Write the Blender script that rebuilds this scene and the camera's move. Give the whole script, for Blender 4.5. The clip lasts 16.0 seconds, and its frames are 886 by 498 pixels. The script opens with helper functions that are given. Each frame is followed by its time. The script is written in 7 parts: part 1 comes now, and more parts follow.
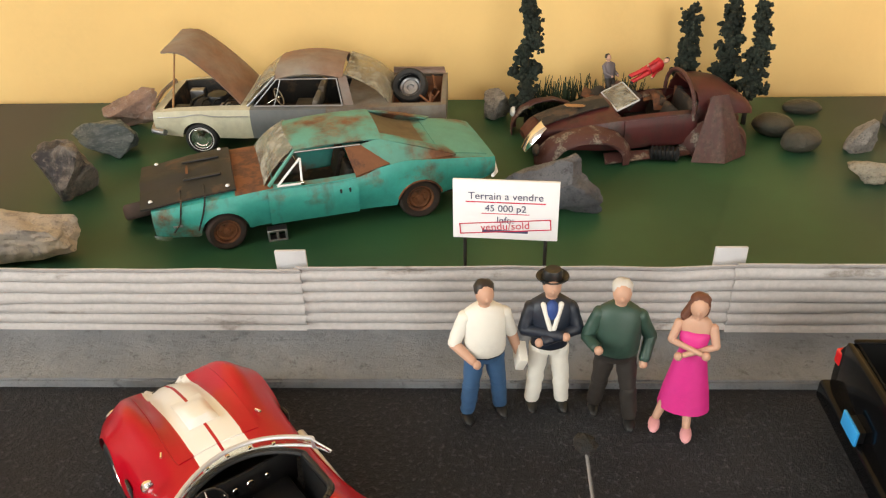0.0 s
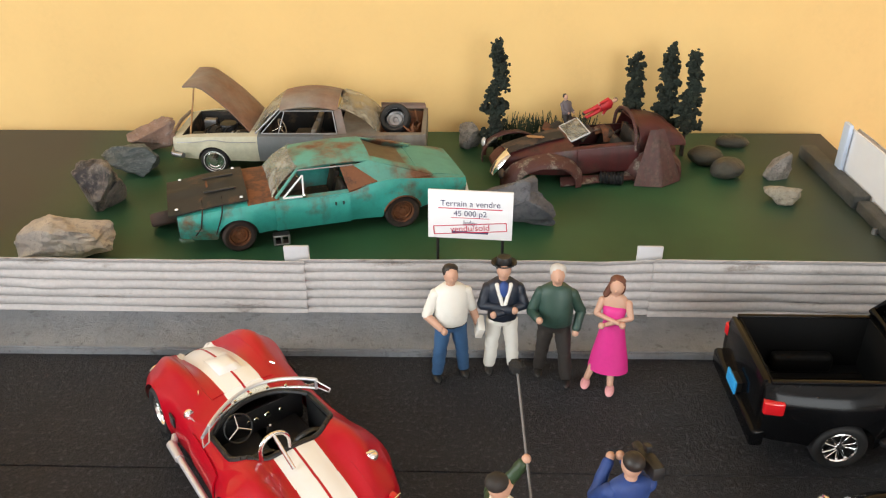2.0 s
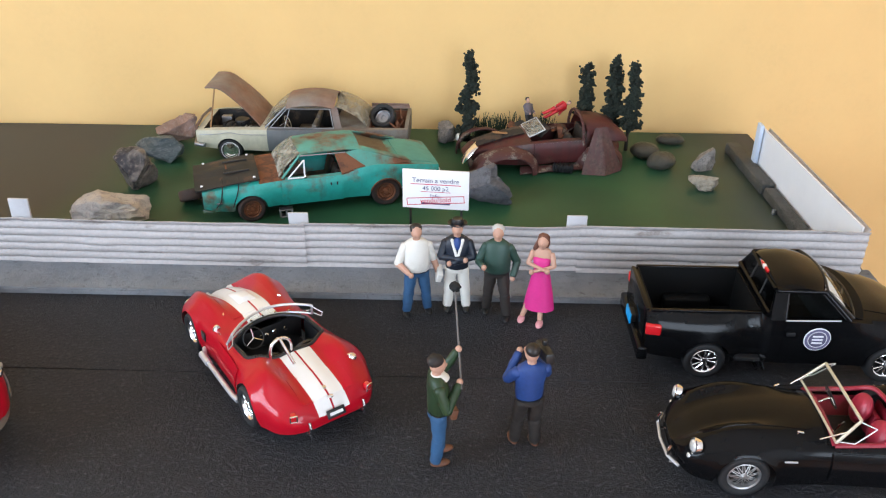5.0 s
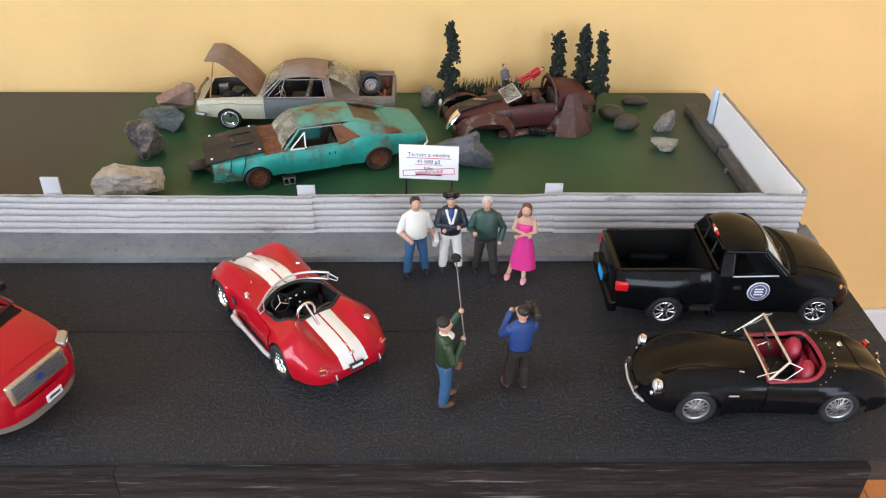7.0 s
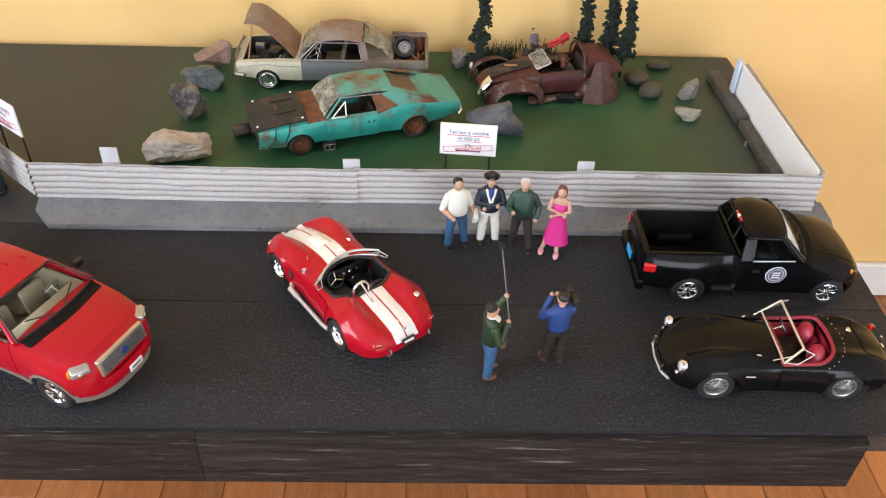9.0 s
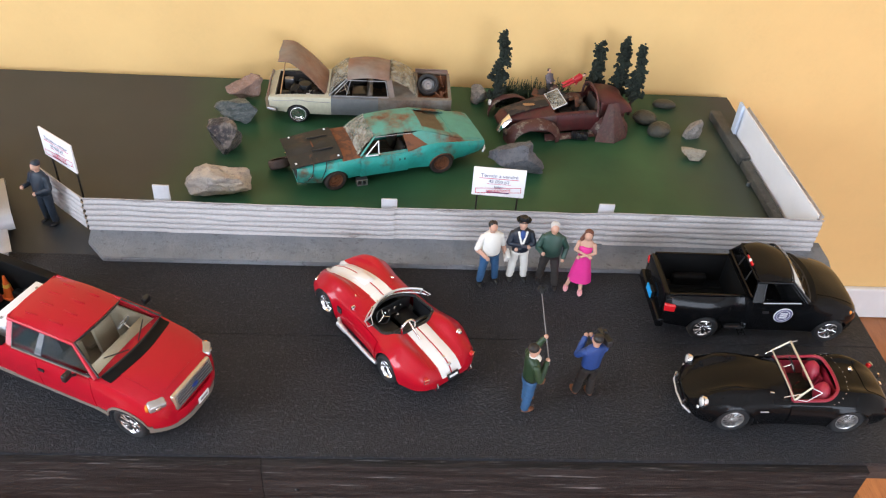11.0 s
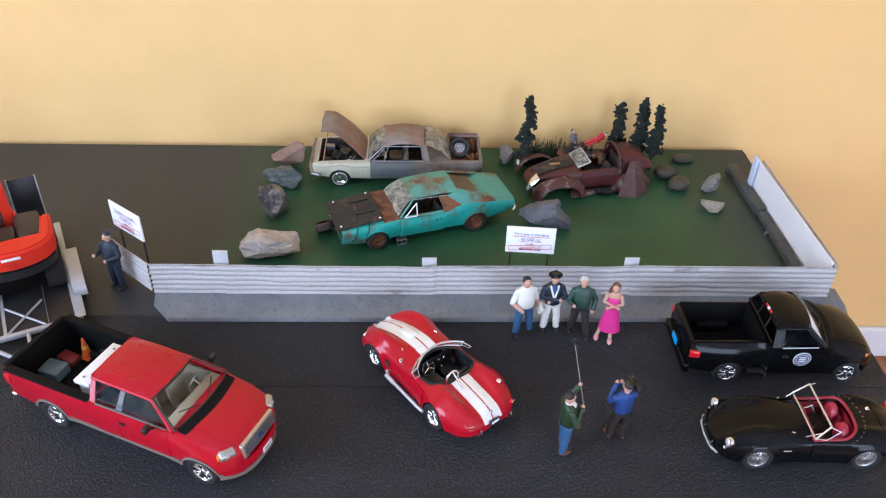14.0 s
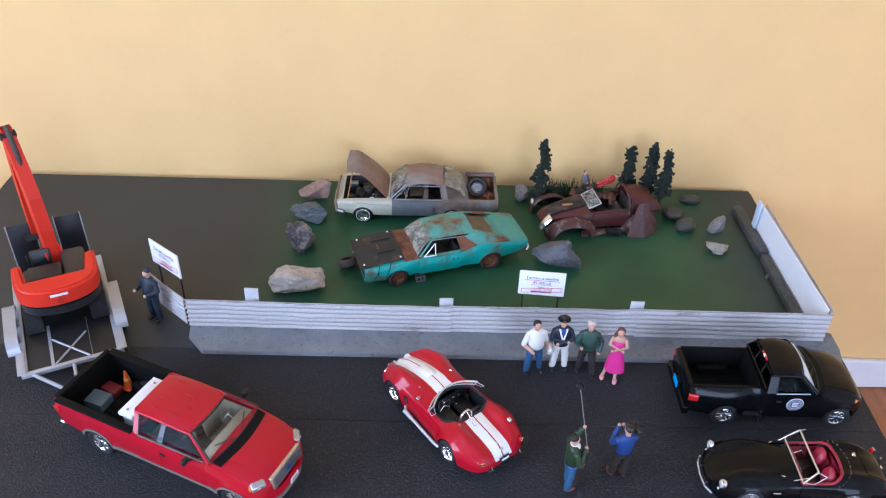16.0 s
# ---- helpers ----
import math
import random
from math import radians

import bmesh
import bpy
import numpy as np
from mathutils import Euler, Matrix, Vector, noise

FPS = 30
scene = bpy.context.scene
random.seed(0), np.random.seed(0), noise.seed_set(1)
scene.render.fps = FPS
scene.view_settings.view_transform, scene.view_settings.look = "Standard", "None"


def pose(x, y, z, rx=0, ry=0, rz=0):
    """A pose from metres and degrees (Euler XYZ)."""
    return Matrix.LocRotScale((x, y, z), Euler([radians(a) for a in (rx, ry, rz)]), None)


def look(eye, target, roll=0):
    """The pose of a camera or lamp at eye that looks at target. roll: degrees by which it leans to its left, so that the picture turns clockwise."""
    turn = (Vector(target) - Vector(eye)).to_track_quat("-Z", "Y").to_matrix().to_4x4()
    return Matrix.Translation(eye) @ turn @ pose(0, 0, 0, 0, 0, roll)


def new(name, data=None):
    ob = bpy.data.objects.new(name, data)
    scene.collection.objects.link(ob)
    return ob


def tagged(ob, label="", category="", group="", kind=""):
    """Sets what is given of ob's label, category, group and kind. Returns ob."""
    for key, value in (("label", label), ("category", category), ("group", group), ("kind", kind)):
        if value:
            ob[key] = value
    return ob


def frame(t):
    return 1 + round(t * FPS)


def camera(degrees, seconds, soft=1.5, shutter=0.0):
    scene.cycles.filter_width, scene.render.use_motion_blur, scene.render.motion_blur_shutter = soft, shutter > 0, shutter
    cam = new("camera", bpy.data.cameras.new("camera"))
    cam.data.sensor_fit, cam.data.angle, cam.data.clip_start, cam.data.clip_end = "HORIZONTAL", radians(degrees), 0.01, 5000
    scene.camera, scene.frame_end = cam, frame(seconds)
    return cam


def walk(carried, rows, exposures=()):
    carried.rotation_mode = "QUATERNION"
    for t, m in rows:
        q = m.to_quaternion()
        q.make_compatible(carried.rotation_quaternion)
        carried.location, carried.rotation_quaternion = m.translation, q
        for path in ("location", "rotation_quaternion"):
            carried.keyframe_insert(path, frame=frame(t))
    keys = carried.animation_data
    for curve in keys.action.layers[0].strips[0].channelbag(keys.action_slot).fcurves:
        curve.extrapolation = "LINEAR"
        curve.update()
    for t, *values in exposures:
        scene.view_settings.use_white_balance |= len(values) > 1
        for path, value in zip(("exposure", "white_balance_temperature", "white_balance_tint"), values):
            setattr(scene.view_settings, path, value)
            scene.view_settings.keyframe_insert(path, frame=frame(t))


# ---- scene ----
cam = camera(56.6, 16.0, soft=1.2)
PATH = [
    (0, (-0.023, -0.391, 0.306), (-0.106, 1.301, -0.758), -1.5),
    (0.5, (-0.037, -0.421, 0.311), (-0.088, 1.301, -0.705), -1.7),
    (1, (-0.029, -0.448, 0.318), (-0.025, 1.282, -0.685), -0.2),
    (1.5, (-0.017, -0.47, 0.338), (-0.026, 1.252, -0.679), 0.2),
    (2, (-0.013, -0.501, 0.34), (-0.058, 1.241, -0.642), -0.2),
    (2.5, (-0.009, -0.527, 0.343), (-0.058, 1.228, -0.614), 0.0),
    (3, (0.005, -0.557, 0.345), (-0.044, 1.209, -0.593), 0.0),
    (3.5, (0.019, -0.583, 0.355), (-0.047, 1.182, -0.584), 0.0),
    (5.8, (0.019, -0.683, 0.411), (-0.009, 1.039, -0.605), 0.7),
    (6, (0.01, -0.69, 0.42), (-0.006, 1.021, -0.614), 0.7),
    (6.5, (-0.005, -0.709, 0.44), (0.016, 0.975, -0.638), 1.0),
    (7, (-0.009, -0.717, 0.462), (0.03, 0.945, -0.649), 0.7),
    (7.5, (-0.015, -0.713, 0.483), (0.043, 0.929, -0.657), 0.8),
    (8, (-0.028, -0.719, 0.504), (0.031, 0.884, -0.691), 1.7),
    (8.5, (-0.04, -0.724, 0.526), (0.007, 0.846, -0.713), 2.1),
    (9, (-0.054, -0.724, 0.542), (-0.003, 0.812, -0.738), 2.1),
    (9.2, (-0.046, -0.743, 0.539), (-0.017, 0.821, -0.707), 1.1),
    (11.3, (-0.13, -0.744, 0.616), (-0.001, 0.784, -0.668), 4.8),
    (11.5, (-0.126, -0.747, 0.609), (-0.008, 0.794, -0.661), 4.4),
    (12, (-0.131, -0.752, 0.615), (-0.045, 0.799, -0.645), 3.2),
    (12.5, (-0.133, -0.765, 0.623), (-0.073, 0.804, -0.617), 2.6),
    (13, (-0.136, -0.777, 0.633), (-0.071, 0.801, -0.594), 2.7),
    (13.5, (-0.14, -0.786, 0.649), (-0.071, 0.805, -0.561), 2.4),
    (14, (-0.146, -0.79, 0.667), (-0.081, 0.808, -0.534), 1.8),
    (14.5, (-0.153, -0.798, 0.689), (-0.095, 0.8, -0.513), 1.9),
    (15, (-0.154, -0.805, 0.708), (-0.108, 0.799, -0.486), 2.0),
    (15.5, (-0.15, -0.812, 0.725), (-0.115, 0.793, -0.467), 1.9),
    (16, (-0.15, -0.812, 0.748), (-0.124, 0.788, -0.451), 2.0),
]
walk(cam, [(t, look(eye, target, roll)) for t, eye, target, roll in PATH],
     ((0, 0.15, 7500, 11), (2, 0.15, 6900, 11), (3, 0.15, 6000, 11), (3.5, 0.15, 5900, 11), (6, 0.15, 5850, 12), (7, 0.15, 6000, 12),
      (8.5, 0.17, 6250, 13), (9, 0.22, 6350, 13), (11.5, 0.17, 5900, 15), (12.5, 0.13, 5750, 15), (14, 0.1, 5400, 17), (16, 0.05, 5000, 18)))

# ---------- world, light ----------
world = bpy.data.worlds.new("world")
scene.world = world
world.use_nodes = True
wn = world.node_tree.nodes
sky = wn.new("ShaderNodeTexSky")
sky.sky_type, sky.sun_disc = "NISHITA", False
sky.sun_elevation, sky.sun_rotation = radians(40), radians(200)
wn["Background"].inputs["Strength"].default_value = 0.10
world.node_tree.links.new(sky.outputs[0], wn["Background"].inputs["Color"])


def window_lamp(name, eye, target, w, h, power, color):
    d = bpy.data.lights.new(name, "AREA")
    d.shape, d.size, d.size_y, d.energy, d.color = "RECTANGLE", w, h, power, color
    ob = new(name, d)
    ob.matrix_world = look(eye, target)
    return ob


WALL_Y, FLOOR_Z, ROOM_L, ROOM_R, ROOM_B, CEIL_Z = 0.385, -0.47, -2.3, 1.9, -3.2, 1.95
window_lamp("window_light_left", (ROOM_L + 0.06, -1.3, 0.95), (0, -1.3, 0.55), 1.5, 1.3, 62, (0.84, 0.94, 1.0))
window_lamp("window_light_back", (0.9, ROOM_B + 0.06, 0.95), (0.6, 0, 0.3), 1.6, 1.3, 50, (0.88, 0.95, 1.0))

# ---------- materials ----------


def nodes_of(name):
    m = bpy.data.materials.new(name)
    m.use_nodes = True
    nt = m.node_tree
    return m, nt, nt.nodes["Principled BSDF"]


def mix_of(nt, fac, a, b):
    n = nt.nodes.new("ShaderNodeMix")
    n.data_type = "RGBA"
    for sock, val in ((0, fac), (6, a), (7, b)):
        if hasattr(val, "is_linked"):
            nt.links.new(val, n.inputs[sock])
        else:
            n.inputs[sock].default_value = val if sock == 0 else (*val, 1)
    return n.outputs[2]


def noise_of(nt, scale, detail=5, rough=0.6, stretch=None, seed=0.0):
    co = nt.nodes.new("ShaderNodeTexCoord").outputs["Object"]
    mp = nt.nodes.new("ShaderNodeMapping")
    mp.inputs["Location"].default_value = (seed, seed * 0.7, seed * 1.3)
    if stretch:
        mp.inputs["Scale"].default_value = stretch
    nt.links.new(co, mp.inputs["Vector"])
    n = nt.nodes.new("ShaderNodeTexNoise")
    n.inputs["Scale"].default_value, n.inputs["Detail"].default_value, n.inputs["Roughness"].default_value = scale, detail, rough
    nt.links.new(mp.outputs[0], n.inputs["Vector"])
    return n.outputs[0]


def step_of(nt, val, lo, hi):
    n = nt.nodes.new("ShaderNodeMapRange")
    n.inputs["From Min"].default_value, n.inputs["From Max"].default_value = lo, hi
    nt.links.new(val, n.inputs["Value"])
    return n.outputs[0]


def bump_of(nt, bsdf, val, strength, dist):
    n = nt.nodes.new("ShaderNodeBump")
    n.inputs["Strength"].default_value, n.inputs["Distance"].default_value = strength, dist
    nt.links.new(val, n.inputs["Height"])
    nt.links.new(n.outputs[0], bsdf.inputs["Normal"])


def plain(name, col, rough=0.5, metal=0.0, vary=0.15, scale=120, bump=0.0, dist=0.0004, coat=0.0, spec=0.5):
    """A surface of one colour, with stains at two scales and fine relief."""
    m, nt, b = nodes_of(name)
    big, fine = noise_of(nt, scale * 0.25), noise_of(nt, scale * 3, 6, 0.7, None, 3.0)
    dark = tuple(c * (1 - vary * 1.6) for c in col)
    lite = tuple(min(1, c * (1 + vary)) for c in col)
    c1 = mix_of(nt, step_of(nt, big, 0.3, 0.7), dark, lite)
    c2 = mix_of(nt, step_of(nt, fine, 0.35, 0.75), c1, col)
    nt.links.new(c2, b.inputs["Base Color"])
    b.inputs["Metallic"].default_value = metal
    b.inputs["Coat Weight"].default_value = coat
    b.inputs["Coat Roughness"].default_value = 0.06
    b.inputs["Specular IOR Level"].default_value = spec
    r = nt.nodes.new("ShaderNodeMapRange")
    r.inputs["To Min"].default_value, r.inputs["To Max"].default_value = max(0.02, rough * 0.85), min(1, rough * 1.15)
    nt.links.new(big, r.inputs["Value"])
    nt.links.new(r.outputs[0], b.inputs["Roughness"])
    if bump:
        bump_of(nt, b, fine, bump, dist)
    return m


def worn(name, paint, rust, deep, amount=0.5, scale=40, rough=0.6, stretch=None, seed=0.0, streaks=0.3, edge=0.07):
    """Old paint with patches of rust that have ragged edges."""
    m, nt, b = nodes_of(name)
    n1 = noise_of(nt, scale, 8, 0.62, stretch, seed)
    n2 = noise_of(nt, scale * 5, 6, 0.7, None, seed + 2)
    n3 = noise_of(nt, scale * 1.6, 4, 0.6, (1, 1, 0.15), seed + 5)
    fade = mix_of(nt, step_of(nt, n2, 0.3, 0.75), paint, tuple(c * 0.78 for c in paint))
    rusty = mix_of(nt, step_of(nt, n2, 0.35, 0.65), rust, deep)
    e = 0.72 - amount * 0.45 - (edge - 0.07) / 2
    c = mix_of(nt, step_of(nt, n1, e, e + edge), fade, rusty)
    st = nt.nodes.new("ShaderNodeMath")
    st.operation = "MULTIPLY"
    st.inputs[1].default_value = streaks
    nt.links.new(step_of(nt, n3, 0.56, 0.7), st.inputs[0])
    c = mix_of(nt, st.outputs[0], c, deep)
    nt.links.new(c, b.inputs["Base Color"])
    b.inputs["Roughness"].default_value = rough
    bump_of(nt, b, n2, 0.35, 0.0006)
    return m


def glass_mat(name, tint=(0.9, 0.95, 0.95), rough=0.02, dirt=0.0):
    m, nt, b = nodes_of(name)
    b.inputs["Base Color"].default_value = (*tint, 1)
    b.inputs["Transmission Weight"].default_value = 1
    b.inputs["Roughness"].default_value = rough
    b.inputs["IOR"].default_value = 1.1
    if dirt:
        n = noise_of(nt, 90, 6, 0.7)
        r = nt.nodes.new("ShaderNodeMapRange")
        r.inputs["From Min"].default_value, r.inputs["From Max"].default_value = 0.3, 0.75
        r.inputs["To Min"].default_value, r.inputs["To Max"].default_value = 1.0, 1.0 - dirt
        nt.links.new(n, r.inputs["Value"])
        nt.links.new(r.outputs[0], b.inputs["Transmission Weight"])
    return m


def ground_mat():
    """Sprayed green on a dark grey board, thinning out to the sides."""
    m, nt, b = nodes_of("painted_board")
    co = nt.nodes.new("ShaderNodeTexCoord").outputs["Object"]
    sp = nt.nodes.new("ShaderNodeSeparateXYZ")
    nt.links.new(co, sp.inputs[0])
    wob = noise_of(nt, 9, 5, 0.6)

    def edge(sock, lo, hi, amp):
        a = nt.nodes.new("ShaderNodeMath")
        a.operation = "MULTIPLY_ADD"
        nt.links.new(wob, a.inputs[0])
        a.inputs[1].default_value = amp
        nt.links.new(sock, a.inputs[2])
        return step_of(nt, a.outputs[0], lo, hi)
    left = edge(sp.outputs[0], -0.39, -0.26, 0.10)
    right = edge(sp.outputs[0], 0.42, 0.26, 0.08)
    mul = nt.nodes.new("ShaderNodeMath")
    mul.operation = "MULTIPLY"
    nt.links.new(left, mul.inputs[0])
    nt.links.new(right, mul.inputs[1])
    cloud = noise_of(nt, 6, 5, 0.6, None, 4)
    fine = noise_of(nt, 700, 4, 0.7)
    green = mix_of(nt, step_of(nt, cloud, 0.35, 0.7), (0.012, 0.060, 0.026), (0.026, 0.098, 0.040))
    grey = mix_of(nt, step_of(nt, cloud, 0.3, 0.7), (0.022, 0.026, 0.030), (0.034, 0.038, 0.041))
    c = mix_of(nt, mul.outputs[0], grey, green)
    c = mix_of(nt, step_of(nt, fine, 0.62, 0.8), c, (0.09, 0.10, 0.085))
    nt.links.new(c, b.inputs["Base Color"])
    b.inputs["Roughness"].default_value = 0.5
    bump_of(nt, b, fine, 0.3, 0.0004)
    return m


def asphalt_mat():
    """Pressed sheet with a pebbled grain, tone varying in patches, glints painted as specks."""
    m, nt, b = nodes_of("sheet_asphalt")
    fine = noise_of(nt, 330, 5, 0.72)
    glints = noise_of(nt, 900, 3, 0.6, None, 5.0)
    big = noise_of(nt, 12, 5, 0.6, (0.3, 1, 1))
    c = mix_of(nt, step_of(nt, big, 0.3, 0.7), (0.012, 0.0125, 0.0155), (0.025, 0.026, 0.031))
    # pale grain and specks, which also paint glints of sheen into the colour
    c = mix_of(nt, step_of(nt, fine, 0.54, 0.74), c, (0.125, 0.128, 0.140))
    c = mix_of(nt, step_of(nt, glints, 0.66, 0.76), c, (0.22, 0.22, 0.23))
    nt.links.new(c, b.inputs["Base Color"])
    b.inputs["Roughness"].default_value = 0.44
    bump_of(nt, b, fine, 1.0, 0.0046)
    b.inputs["Specular IOR Level"].default_value = 0.36
    return m


def scuffed_wood_mat():
    """Nearly black stained board with pale scrapes along the grain."""
    m, nt, b = nodes_of("scuffed_dark_board")
    grain = noise_of(nt, 16, 8, 0.7, (0.5, 9, 9))
    fine = noise_of(nt, 60, 7, 0.75, (0.6, 7, 7), 2)
    scrape = noise_of(nt, 30, 6, 0.7, (0.35, 6, 6), 7)
    c = mix_of(nt, step_of(nt, grain, 0.35, 0.65), (0.008, 0.0065, 0.006), (0.036, 0.029, 0.027))
    c = mix_of(nt, step_of(nt, fine, 0.52, 0.72), c, (0.075, 0.066, 0.062))
    c = mix_of(nt, step_of(nt, scrape, 0.60, 0.70), c, (0.22, 0.205, 0.20))
    nt.links.new(c, b.inputs["Base Color"])
    b.inputs["Roughness"].default_value = 0.62
    b.inputs["Specular IOR Level"].default_value = 0.2
    bump_of(nt, b, fine, 0.9, 0.003)
    return m


def planks_mat(name, a, bcol, stretch, rough=0.4, scale=14, bump=0.2):
    m, nt, b = nodes_of(name)
    grain = noise_of(nt, scale, 8, 0.65, stretch)
    fine = noise_of(nt, scale * 8, 5, 0.7, stretch, 2)
    c = mix_of(nt, step_of(nt, grain, 0.3, 0.7), a, bcol)
    c = mix_of(nt, step_of(nt, fine, 0.5, 0.8), c, tuple(x * 0.55 for x in a))
    oi = nt.nodes.new("ShaderNodeObjectInfo")
    hs = nt.nodes.new("ShaderNodeHueSaturation")
    nt.links.new(step_of(nt, oi.outputs["Random"], -1.2, 1.6), hs.inputs["Value"])
    hs.inputs["Value"].default_value = 1
    nt.links.new(c, hs.inputs["Color"])
    sc = nt.nodes.new("ShaderNodeMapRange")
    sc.inputs["To Min"].default_value, sc.inputs["To Max"].default_value = 0.8, 1.15
    nt.links.new(oi.outputs["Random"], sc.inputs["Value"])
    nt.links.new(sc.outputs[0], hs.inputs["Value"])
    nt.links.new(hs.outputs[0], b.inputs["Base Color"])
    b.inputs["Roughness"].default_value = rough
    bump_of(nt, b, fine, bump, 0.002)
    return m


def stone_mat(name, a, bcol, ccol, scale=60, rough=0.75, stretch=None, seed=0.0):
    m, nt, b = nodes_of(name)
    n1 = noise_of(nt, scale, 8, 0.65, stretch, seed)
    n2 = noise_of(nt, scale * 4, 7, 0.75, stretch, seed + 3)
    c = mix_of(nt, step_of(nt, n1, 0.42, 0.58), a, bcol)
    c = mix_of(nt, step_of(nt, n2, 0.52, 0.66), c, ccol)
    c = mix_of(nt, step_of(nt, noise_of(nt, scale * 9, 4, 0.7, None, seed + 7), 0.58, 0.72), c, tuple(x * 0.5 for x in a))
    nt.links.new(c, b.inputs["Base Color"])
    r = nt.nodes.new("ShaderNodeMapRange")
    r.inputs["To Min"].default_value, r.inputs["To Max"].default_value = rough * 0.6, rough
    nt.links.new(n2, r.inputs["Value"])
    nt.links.new(r.outputs[0], b.inputs["Roughness"])
    bump_of(nt, b, n2, 1.0, 0.004)
    return m


M_WALL = plain("yellow_wall_paint", (0.82, 0.54, 0.215), 0.75, vary=0.03, scale=60, bump=0.12, dist=0.002)
M_WHITE = plain("white_trim_paint", (0.78, 0.78, 0.78), 0.45, vary=0.04)
M_CEIL = plain("white_ceiling", (0.8, 0.8, 0.78), 0.9, vary=0.03, scale=20)
M_GROUND = ground_mat()
M_ASPHALT = asphalt_mat()
M_FLOOR = planks_mat("floor_boards", (0.36, 0.13, 0.045), (0.52, 0.21, 0.075), (9, 1, 1), 0.3, 8, 0.1)
M_DARKWOOD = planks_mat("dark_stained_wood", (0.014, 0.011, 0.010), (0.060, 0.047, 0.042), (0.6, 12, 12), 0.5, 10, 0.6)
M_FRONT = scuffed_wood_mat()
M_CONCRETE = stone_mat("grey_sidewalk", (0.19, 0.205, 0.225), (0.235, 0.25, 0.27), (0.17, 0.18, 0.195), 16, 0.8)
M_TIN = worn("weathered_tin", (0.50, 0.47, 0.46), (0.36, 0.33, 0.31), (0.20, 0.17, 0.15), 0.30, 60, 0.55, (0.3, 1, 1), 1.0, 0.12)
M_CARD = plain("white_card", (0.80, 0.80, 0.82), 0.6, vary=0.03)
M_PALEBLUE = plain("pale_blue_card", (0.55, 0.63, 0.76), 0.6, vary=0.06)
M_CHROME = plain("chrome", (0.85, 0.85, 0.86), 0.12, 1.0, vary=0.03)
M_STEEL = plain("dull_steel", (0.35, 0.35, 0.36), 0.4, 0.9, vary=0.2)
M_BLACK = plain("black_plastic", (0.012, 0.012, 0.013), 0.45, vary=0.3)
M_TYRE = plain("tyre_rubber", (0.014, 0.014, 0.015), 0.7, vary=0.3, bump=0.2)
M_RED_INK = plain("red_ink", (0.55, 0.02, 0.06), 0.6, vary=0.05)
M_NAVY_INK = plain("dark_ink", (0.05, 0.05, 0.12), 0.6, vary=0.05)
M_LEAF = plain("dark_foliage", (0.016, 0.024, 0.016), 0.85, vary=0.5, scale=300, bump=0.8, dist=0.0015)
M_BARK = plain("trunk_bark", (0.03, 0.022, 0.016), 0.85, vary=0.4, bump=0.5)
M_GRASS = plain("dark_grass", (0.022, 0.04, 0.018), 0.7, vary=0.4)

# ---------- building helpers ----------


def mesh_of(bm, name, mat, smooth=True, angle=40):
    me = bpy.data.meshes.new(name)
    bm.to_mesh(me)
    bm.free()
    for m in (mat if isinstance(mat, (list, tuple)) else [mat]):
        me.materials.append(m)
    if smooth:
        me.shade_smooth()
        me.set_sharp_from_angle(angle=radians(angle))
    return me


def part(name, bm, mat, parent=None, label="", smooth=True, at=None, angle=40):
    """One bmesh as one mesh object under a thing or a part."""
    ob = new(name, mesh_of(bm, name, mat, smooth, angle))
    if at is not None:
        ob.matrix_basis = at
    if parent is not None:
        ob.parent = parent
    if label:
        ob["label"] = label
    return ob


def thing(name, label, category, group="", m=None, kind=""):
    ob = new(name)
    ob.empty_display_size = 0.01
    if m is not None:
        ob.matrix_basis = m
    return tagged(ob, label, category, group, kind)


def box(bm, x0, x1, y0, y1, z0, z1, bevel=0.0, seg=2, m=None, mi=0):
    n0 = len(bm.faces)
    r = bmesh.ops.create_cube(bm, size=1)
    vs = r["verts"]
    for v in vs:
        v.co = Vector((x0 + (v.co.x + 0.5) * (x1 - x0), y0 + (v.co.y + 0.5) * (y1 - y0), z0 + (v.co.z + 0.5) * (z1 - z0)))
        if m is not None:
            v.co = m @ v.co
    fs = list({f for v in vs for f in v.link_faces})
    if bevel:
        es = list({e for v in vs for e in v.link_edges})
        out = bmesh.ops.bevel(bm, geom=es, offset=bevel, segments=seg, affect="EDGES", profile=0.5)
        fs = [f for f in fs if f.is_valid] + out["faces"]
    for f in fs:
        f.material_index = mi
    return bm


def rod(bm, a, b, r0, r1=None, seg=10, caps=True, mi=0):
    """A tapered round bar between two points."""
    a, b = Vector(a), Vector(b)
    r1 = r0 if r1 is None else r1
    q = (b - a).to_track_quat("Z", "Y")
    rings = []
    for p, r in ((a, r0), (b, r1)):
        rings.append([bm.verts.new(p + q @ Vector((r * math.cos(2 * math.pi * i / seg), r * math.sin(2 * math.pi * i / seg), 0))) for i in range(seg)])
    for i in range(seg):
        f = bm.faces.new((rings[0][i], rings[0][(i + 1) % seg], rings[1][(i + 1) % seg], rings[1][i]))
        f.material_index = mi
    if caps:
        bm.faces.new(rings[0][::-1]).material_index = mi
        bm.faces.new(rings[1]).material_index = mi
    return bm


def tube(bm, pts, r, seg=8, mi=0):
    for a, b in zip(pts, pts[1:]):
        rod(bm, a, b, r, r, seg, True, mi)
    return bm


